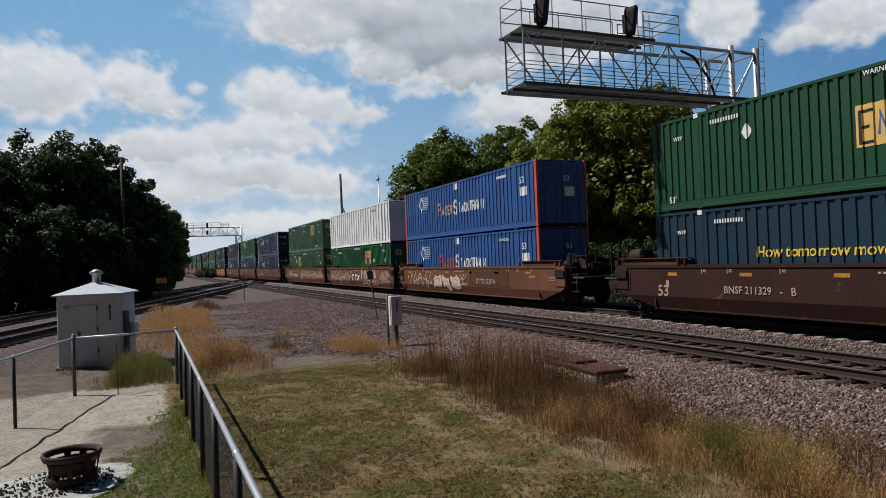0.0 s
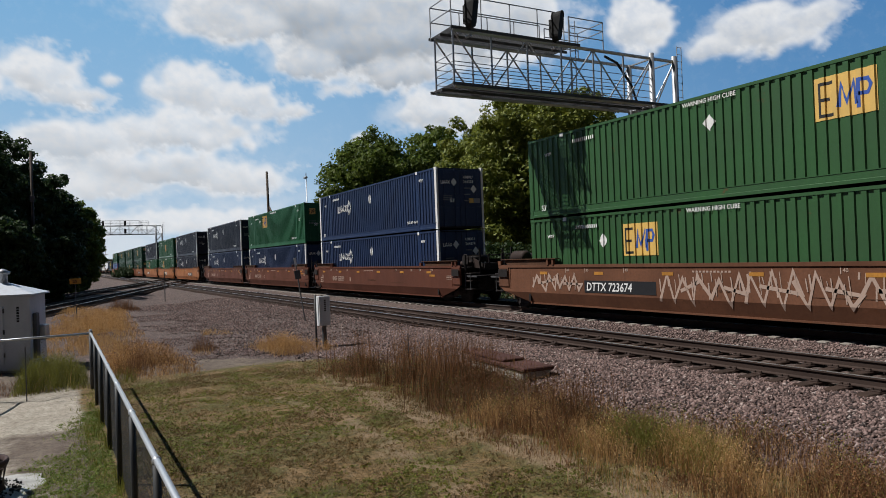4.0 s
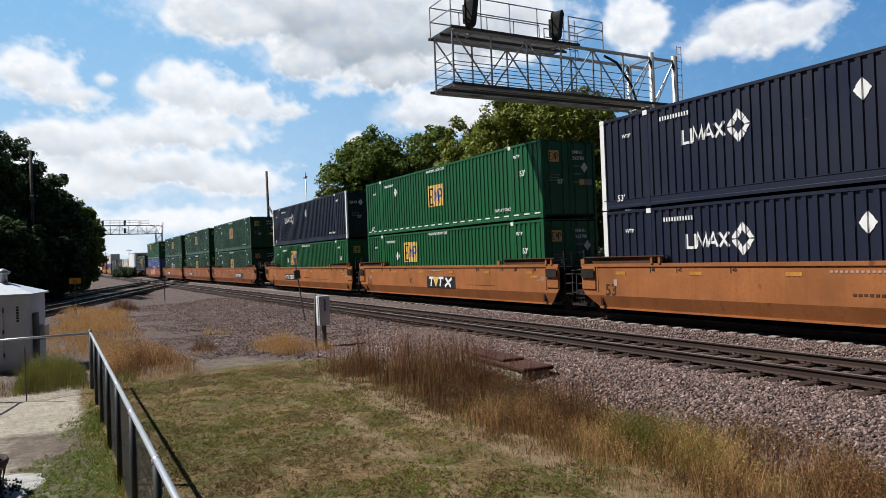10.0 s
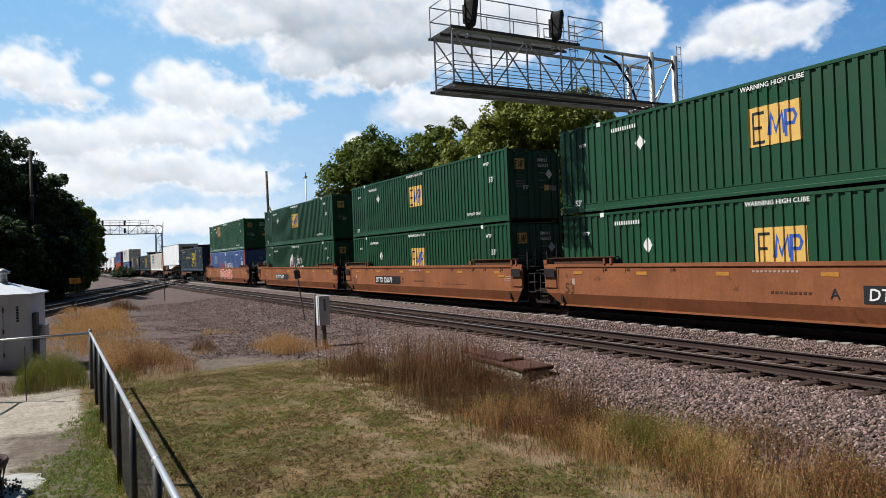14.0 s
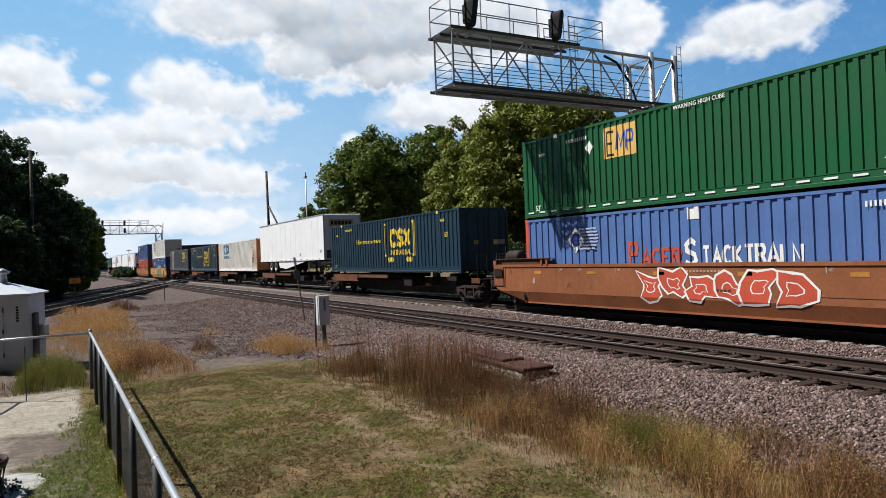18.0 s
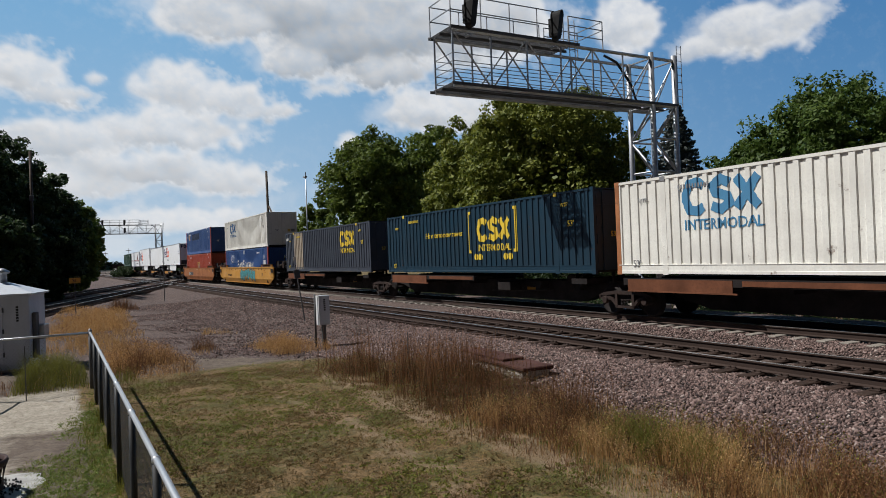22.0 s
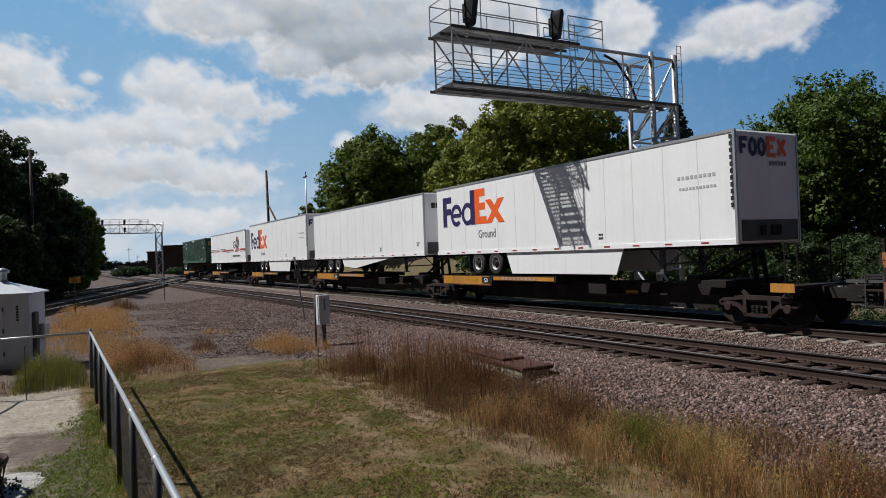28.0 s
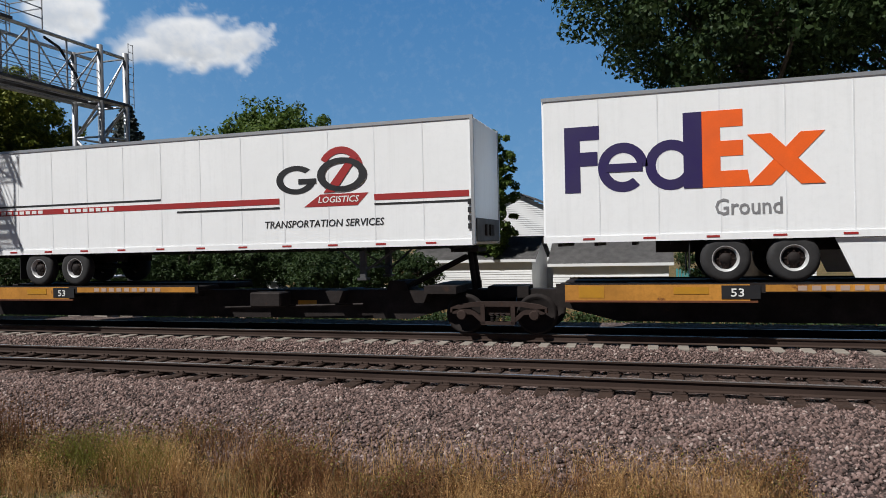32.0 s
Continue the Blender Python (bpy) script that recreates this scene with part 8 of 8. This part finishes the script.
def garage(x0, x1, y, base, eave, ridge, depth, label):
    g = thing("garage", label, "garage", "white sided buildings")
    bm = B()
    clapboard(bm, x0, x1, y, base, eave)
    part("wall", bm, "siding", g)
    bm = B()
    box(bm, x0 + 0.02, x1 - 0.02, y + 0.02, y + depth, base, eave)
    part("shell", bm, "siding", g)
    bm = B()
    e = 0.3
    a = [(x0 - e, y - e, eave - 0.06), (x1 + e, y - e, eave - 0.06), (x1 + e, y + depth / 2, ridge), (x0 - e, y + depth / 2, ridge)]
    b = [(x0 - e, y + depth + e, eave - 0.06), (x1 + e, y + depth + e, eave - 0.06)]
    va = [bm.verts.new(v) for v in a]
    vb = [bm.verts.new(v) for v in b]
    bm.faces.new(va)
    bm.faces.new((va[3], va[2], vb[1], vb[0]))
    bmesh.ops.solidify(bm, geom=list(bm.faces), thickness=0.1)
    part("roof", bm, "roof", g)
    for x in (x0, x1):
        bm = B()
        v = [bm.verts.new(q) for q in ((x, y, eave - 0.02), (x, y + depth, eave - 0.02), (x, y + depth / 2, ridge - 0.08))]
        bm.faces.new(v)
        part("gable", bm, "siding", g)
    bm = B()
    box(bm, x0 - e, x1 + e, y - e - 0.03, y - e, eave - 0.2, eave - 0.02)
    part("fascia", bm, "siding", g)
    return g


garage(-16.2, -7.9, 45.0, -1.4, 1.05, 2.55, 6.5, "low white clapboard garage with a grey shingle roof")
garage(-6.4, 0.6, 44.0, -1.4, 0.75, 2.35, 5.0, "low white clapboard garage with a dark roof")
hs = thing("house", "white clapboard house with a green-edged gable", "house", "white sided buildings")
bm = B()
clapboard(bm, -15.5, -5.0, 52.0, -1.4, 5.9, top=lambda z: (-15.5, -5.0) if z < 3.4 else (-15.5 + (z - 3.4) * 2.1, -5.0 - (z - 3.4) * 2.1))
part("wall", bm, "siding", hs)
bm = B()
for sx in (-1, 1):
    v = [bm.verts.new(q) for q in ((-10.25 + sx * 5.6, 51.6, 3.3), (-10.25, 51.6, 6.0), (-10.25, 62, 6.0), (-10.25 + sx * 5.6, 62, 3.3))]
    bm.faces.new(v)
bmesh.ops.solidify(bm, geom=list(bm.faces), thickness=0.18)
part("roof", bm, "roof", hs)
bm = B()
box(bm, -15.4, -5.1, 52.1, 61.8, -1.4, 3.4)
part("shell", bm, "siding", hs)
for x in (-12.6, -8.6):
    bm = B()
    box(bm, x - 0.5, x + 0.5, 51.93, 51.98, 0.4, 1.9)
    w = part("window", bm, "siding", hs)
    bm = B()
    box(bm, x - 0.42, x + 0.42, 51.9, 51.94, 0.48, 1.82)
    part("pane", bm, "glass_dark", w)

garage(-42, -33, 62, -1.4, 1.2, 3.0, 7, "white clapboard outbuilding half hidden by bushes")
garage(4.5, 9.0, 46.0, -1.4, 1.6, 3.2, 6, "white clapboard house corner beside a dark shrub")


def picket_fence(x0, x1, y):
    f = thing("picket_fence", "teal painted board fence between the garages", "fence")
    n = int((x1 - x0) / 0.16)
    for i in range(n):
        bm = B()
        box(bm, x0 + i * 0.16, x0 + i * 0.16 + 0.13, y, y + 0.03, -1.4, 0.35)
        part("board", bm, "logo_teal", f)
    return f


picket_fence(1.0, 4.3, 43.5)


def parked_car(x, y, colour="siding"):
    c = thing("parked_car", "white car parked on the road behind the tracks", "car", at=pose(x, y, -1.3))
    bm = B()
    prism(bm, [(-2.2, 0.3), (2.2, 0.3), (2.25, 0.75), (1.4, 0.9), (0.8, 1.38), (-1.0, 1.40), (-1.7, 0.95), (-2.25, 0.85)], -0.85, 0.85)
    bmesh.ops.bevel(bm, geom=list(bm.edges), offset=0.06, segments=2, affect="EDGES")
    part("body", bm, colour, c)
    for sy in (-1, 1):
        bm = B()
        prism(bm, [(-1.45, 0.97), (1.2, 0.95), (0.72, 1.3), (-0.95, 1.32)], sy * 0.86 - 0.01, sy * 0.86 + 0.01)
        part("side_window", bm, "glass_dark", c)
        for wx in (-1.4, 1.4):
            bm = B()
            lathe(bm, [(0.2, -0.09), (0.33, -0.1), (0.33, 0.1), (0.2, 0.09)], 16, "Y", (wx, sy * 0.78, 0.33))
            part("wheel", bm, "rubber", c)
    return c


parked_car(-23.5, 37.5)
parked_car(-18.0, 40.0)


def pole(yaw, dist, top, r=0.14, m="wood_pole", lean=0.0, label="dark wooden pole", name="utility_pole"):
    x, y = polar(yaw, dist)
    p = thing(name, label, "pole", at=pose(x, y, -1.3 if y > 22 else -0.45, 0, lean, 0))
    bm = B()
    tube(bm, (0, 0, -0.4), (0, 0, top + 0.9), r, 10, r * 0.75)
    part("shaft", bm, m, p)
    return p


p = pole(74.6, 80, 11.9, 0.17, lean=-2.0, label="dark wooden pole with a raking brace")
bm = B()
tube(bm, (0.0, 0, 9.0), (2.9, 1.8, 3.0), 0.10, 8)
part("brace", bm, "wood_pole", p)
bm = B()
bevel_box(bm, -0.35, 0.35, -0.3, 0.3, 4.6, 5.6, 0.03)
part("transformer_box", bm, "galv_dark", p)
bm = B()
box(bm, -0.6, 0.6, -0.1, 0.1, 5.7, 5.85)
part("cross_arm", bm, "wood_pole", p)
p = pole(71.6, 76, 11.6, 0.07, "galv", label="slim grey steel mast with a small lamp head", name="lamp_mast")
bm = B()
bevel_box(bm, -0.5, 0.15, -0.14, 0.14, 12.3, 12.5, 0.03)
tube(bm, (0, 0, 12.4), (0, 0, 12.9), 0.05, 6)
part("lamp_head", bm, "galv", p)
p = pole(91.2, 58, 10.3, 0.13, "wood_pole", label="tall weathered pole in front of the grove")
for z in (4.5, 7.6):
    bm = B()
    bevel_box(bm, 0.1, 0.4, -0.15, 0.15, z, z + 0.4, 0.02)
    part("pole_box", bm, "galv_dark", p)
bm = B()
tube(bm, (0.17, 0.05, 0.2), (0.17, 0.05, 9.5), 0.04, 6)
part("riser_pipe", bm, "galv_dark", p)
for yw, ds, tp in ((87.2, 330, 9.0), (86.6, 420, 11.0), (85.0, 400, 12.0), (84.4, 520, 9.5), (82.8, 480, 10.0)):
    q = pole(yw, ds, tp, 0.16, label="distant utility pole with a cross arm")
    bm = B()
    box(bm, -0.1, 0.1, -1.3, 1.3, tp - 0.2, tp + 0.05)
    part("cross_arm", bm, "wood_pole", q)


def shed_block(x0, y0, x1, y1, depth, top, label):
    """A long dark building whose face runs from one point to the other."""
    d = Vector((x1 - x0, y1 - y0, 0))
    a = math.degrees(math.atan2(d.y, d.x))
    b = thing("warehouse", label, "building", at=pose(x0, y0, -1.0, 0, 0, a))
    L = d.length
    bm = B()
    box(bm, 0, L, 0, depth, 0, top)
    n = int(L / 3)
    for i in range(n + 1):
        box(bm, i * L / n - 0.15, i * L / n + 0.15, -0.14, 0.01, 0, top)
    part("wall", bm, "brick_dark", b)
    bm = B()
    box(bm, -0.4, L + 0.4, -0.4, depth + 0.4, top, top + 0.35)
    part("roof", bm, "brick_dark", b)
    return b


shed_block(-343, 95, -240, 31, 30, 9.0, "long dark brown warehouse beyond the crossing")
shed_block(-262, 29, -259, 35.5, 16, 7.6, "dark block end of the warehouse")
shed_block(-288, 19.6, -286, 31, 12, 3.7, "low dark shed beside the far track")
g_bin = thing("storage_tank", "white storage box beside the low shed", "container", at=pose(-262, 19.5, -0.5))
bm = B()
bevel_box(bm, -3, 3, -1.2, 1.2, 0, 2.0, 0.1)
part("box", bm, "siding", g_bin)
# scrub by the crossing and a far line of woods
for i, (yw, ds, h, sp) in enumerate(((85.3, 170, 2.6, 2.6), (84.3, 175, 2.2, 2.4), (81.5, 200, 1.6, 3.0))):
    plant("scrub_bush", yw, ds, h, sp, "leaf_dark", "dark scrub bush by the crossing", 90 + i, 80, 60, 0.18, 0.02, clump=0.25)


def far_woods():
    g = np.random.default_rng(77)
    n = 900
    a = np.radians(g.uniform(76, 130, n))
    d = g.uniform(900, 1100, n)
    c = np.stack([-np.sin(a) * d, np.cos(a) * d, g.uniform(0, 5, n)], -1)
    V, F = leaf_cloud(g, c, g.uniform(4, 8, n), 24, 2.6, 0.7)
    tagged(new("far_woods", raw_mesh("far_woods", V, F, "leaf_dark")), "low line of far woods on the horizon", "woods", kind="stuff")


far_woods()


# ---- sky: blue backdrop with drifting clouds ----
HEAPS = [  # yaw, elevation, half width, half height, greyness
    (70.2, 19.5, 13.4, 3.1, 0.9), (66.6, 17.4, 8.7, 3.0, 1.0), (76.5, 18.9, 6.5, 2.2, 0.45), (58.2, 18.5, 7.9, 4.0, 0.7), (71.7, 15.7, 3.2, 1.7, 0.55), (64.9, 14.8, 4.2, 1.5, 0.7), (91.5, 13.8, 2.6, 1.9, 0.35),
    (89.1, 12.4, 2.2, 0.9, 0.4), (80.9, 13.3, 3.3, 2.1, 0.3), (77.2, 12.6, 3.2, 1.5, 0.35), (74.1, 11.8, 2.0, 0.8, 0.3), (81.8, 10.1, 6.1, 1.7, 0.4), (89.2, 9.2, 4.3, 1.7, 0.5), (84.3, 7.3, 7.4, 1.5, 0.55),
    (77.8, 6.5, 3.8, 1.5, 0.4), (59.9, 11.6, 5.6, 1.9, 0.35), (45.0, 17.2, 2.2, 2.7, 0.3), (35.9, 15.6, 4.3, 2.0, 0.35),
]
SMALL_CLOUDS = [
    (39.6, 14.9, 2.0, 1.1, 0.3), (32.5, 16.1, 2.2, 1.3, 0.35), (67.9, 9.2, 1.0, 0.9, 0.15), (86.8, 13.9, 0.5, 0.6, 0.1), (97.6, 13.5, 3.9, 2.7, 0.4), (96.8, 8.1, 4.9, 1.9, 0.4), (69.1, 13.6, 2.1, 0.6, 0.2),
    (88.9, 6.0, 5.4, 1.2, 0.3), (91.1, 3.2, 6.9, 1.2, 0.2), (80.8, 3.4, 6.6, 1.1, 0.15),
]


def sky_backdrop():
    """A far dome: blue that pales towards the horizon, and clouds heaped up from round puffs."""
    yw = np.arange(-32, 128.1, 0.13)
    el = np.concatenate([np.arange(-2.5, 25, 0.12), np.arange(25, 46, 0.6)])
    A, E = np.meshgrid(yw, el, indexing="ij")
    ra, re = np.radians(A), np.radians(E)
    D = 2600.0
    P = np.stack([-np.sin(ra) * np.cos(re) * D, np.cos(ra) * np.cos(re) * D, np.sin(re) * D + 2.17], -1)
    nx, ny = A.shape
    idx = np.arange(nx * ny).reshape(nx, ny)
    F = np.stack([idx[:-1, :-1], idx[1:, :-1], idx[1:, 1:], idx[:-1, 1:]], -1).reshape(-1, 4)
    n1 = fbm(A * 0.22 + 40, E * 0.45 + 40, 5)
    n2 = fbm(A * 0.9 + 90, E * 1.3 + 20, 25)
    n3 = fbm(A * 2.3 + 30, E * 2.9 + 70, 35, 5)
    # the puffs are looked up at warped places, which frays their outlines
    Aw = A + (n2 - 0.5) * 2.2 + (n3 - 0.5) * 0.9
    Ew = E + (fbm(A * 0.9 + 10, E * 1.3 + 60, 45) - 0.5) * 1.6 + (fbm(A * 2.5 + 20, E * 2.9 + 15, 55, 4) - 0.5) * 0.8
    g = np.random.default_rng(12)
    bulge = np.zeros(A.shape)
    under = np.zeros(A.shape)
    body = np.full(A.shape, -1.5)
    for a, e, w, h, gr in HEAPS + SMALL_CLOUDS:
        i0, i1 = np.searchsorted(yw, (a - w * 1.5 - 2, a + w * 1.5 + 2))
        win = (slice(i0, i1), slice(None))
        Aq, Eq = Aw[win], Ew[win]
        dy = (Eq - e) / h
        d = 1 - ((Aq - a) / w) ** 2 - np.where(dy < 0, (dy * 1.2) ** 2, dy ** 2)
        new_top = d > body[win]
        under[win] = np.where(new_top, gr * (0.60 - 0.62 * np.clip(dy, -1, 1)), under[win])
        body[win] = np.maximum(body[win], d)
        for k in range(int(14 + 7 * w * h)):
            t, r = g.uniform(0, 6.28), math.sqrt(g.uniform(0.0, 1.0))
            ca, ce = a + math.cos(t) * r * w * 0.95, e + math.sin(t) * r * h * 0.9
            rad = g.uniform(0.25, 0.62) * h ** 0.6 * (1.15 - 0.45 * r)
            j0, j1 = np.searchsorted(yw, (ca - rad - 2.2, ca + rad + 2.2))
            q = rad * rad - (Aw[j0:j1] - ca) ** 2 - ((Ew[j0:j1] - ce) * 1.15) ** 2
            bulge[j0:j1] = np.maximum(bulge[j0:j1], np.where(q > 0, np.sqrt(np.maximum(q, 0)) + 0.22 * (1 - r) * h, 0))
    # light from above and from the left on the heaped surface
    def soften(v, n):
        for _ in range(n):
            v = (v + np.roll(v, 1, 0) + np.roll(v, -1, 0)) / 3
            v = (v + np.roll(v, 1, 1) + np.roll(v, -1, 1)) / 3
        return v
    bulge = soften(bulge, 3)
    gy = np.gradient(bulge, axis=1) / np.gradient(E, axis=1)
    ga = np.gradient(bulge, axis=0) / np.gradient(A, axis=0)
    lit = soften(np.clip(0.5 - 0.42 * np.clip(gy, -1.2, 1.2) + 0.16 * np.clip(ga, -1.2, 1.2), 0, 1), 5)
    cloud = np.maximum(sstep(0.0, 0.42, bulge) * sstep(-0.55, 0.05, body + (n3 - 0.5) * 0.8), sstep(-0.05, 0.55, body + (n2 - 0.5) * 0.9))
    # thin veils round and below the heaps
    cloud = soften(cloud, 2) * (0.80 + 0.20 * sstep(0.25, 0.7, n2 * 0.5 + n3 * 0.5))
    cloud = np.maximum(cloud, 0.50 * sstep(-0.9, 0.4, body + (n2 - 0.5) * 1.3 + (n3 - 0.5) * 0.6))
    cloud = np.maximum(cloud, 0.55 * sstep(60, 84, A) * sstep(10, 3.0, E) * sstep(0.25, 0.6, n1))
    shade = np.clip(soften(under, 10) * sstep(0.0, 0.7, body) + (0.46 - lit) * 0.45 + (n1 - 0.5) * 0.3, 0, 1)
    left = sstep(25, 85, A)
    up = np.clip(E / 24, 0, 1) ** 0.65
    lo = np.stack([0.20 + 0.34 * left, 0.42 + 0.27 * left, 0.68 + 0.15 * left], -1)
    hi = np.stack([0.055 + 0.115 * left, 0.20 + 0.23 * left, 0.47 + 0.27 * left], -1)
    col = lo * (1 - up[..., None]) + hi * up[..., None]
    haze = (np.clip(n1, 0, 1) * 0.12 * left * sstep(14, 3, E))[..., None]
    col = col * (1 - haze) + 0.8 * haze
    me = raw_mesh("sky_backdrop", P, F, sky_mat(), True)
    at = me.attributes.new("blue", "FLOAT_COLOR", "POINT")
    at.data.foreach_set("color", np.concatenate([col, np.ones(A.shape + (1,))], -1).astype(np.float32).ravel())
    for nm, arr in (("cloud", cloud), ("shade", shade)):
        at = me.attributes.new(nm, "FLOAT", "POINT")
        at.data.foreach_set("value", np.ascontiguousarray(arr, dtype=np.float32).ravel())
    ob = tagged(new("backdrop", me), "summer sky with drifting white clouds", "sky", kind="structure")
    return ob


def sky_mat():
    m, n, l, p = nodes_of("sky_backdrop")
    n.remove(p)
    em = n.new("ShaderNodeEmission")
    a = n.new("ShaderNodeAttribute")
    a.attribute_name = "blue"
    white = mixrgb(n, l, (0.86, 0.88, 0.91), (0.33, 0.37, 0.42), attr(n, "shade"))
    f = noise_tex(n, l, 0.03, 6, 0.65, shift=False)
    c = mixrgb(n, l, a.outputs["Color"], white, sharpen_soft(n, l, attr(n, "cloud"), f))
    l.new(c, em.inputs[0])
    em.inputs[1].default_value = 0.84
    l.new(em.outputs[0], n["Material Output"].inputs[0])
    m.cycles.emission_sampling = "NONE"
    return m


def sharpen_soft(n, l, w, noise_out):
    m = n.new("ShaderNodeMath")
    m.operation = "MULTIPLY_ADD"
    m.inputs[1].default_value, m.inputs[2].default_value = 0.22, -0.11
    l.new(noise_out, m.inputs[0])
    a = n.new("ShaderNodeMath")
    a.operation = "ADD"
    l.new(w, a.inputs[0])
    l.new(m.outputs[0], a.inputs[1])
    return ramp(n, l, a.outputs[0], [(0.0, 0.0), (1.0, 1.0)])


SKY = sky_backdrop()


# ---- what moves ----
def run(t):
    """How far the train has gone at t seconds; it gathers a little speed."""
    return 14.75 * t + 0.01 * t * t if t < 20 else 299.0 + 15.15 * (t - 20)


def motions():
    times = [i * 2.0 for i in range(17)]
    for ob, s in MOVERS:
        p = ob.matrix_basis.translation.copy()
        walk(ob, [(t, pose(s + run(t), p.y, p.z)) for t in times])

    # the clouds drift slowly to the left
    walk(SKY, [(t, pose(0, 0, 0, 0, 0, 0.055 * (t - 20.5))) for t in (0.0, 16.0, 32.0)])


motions()
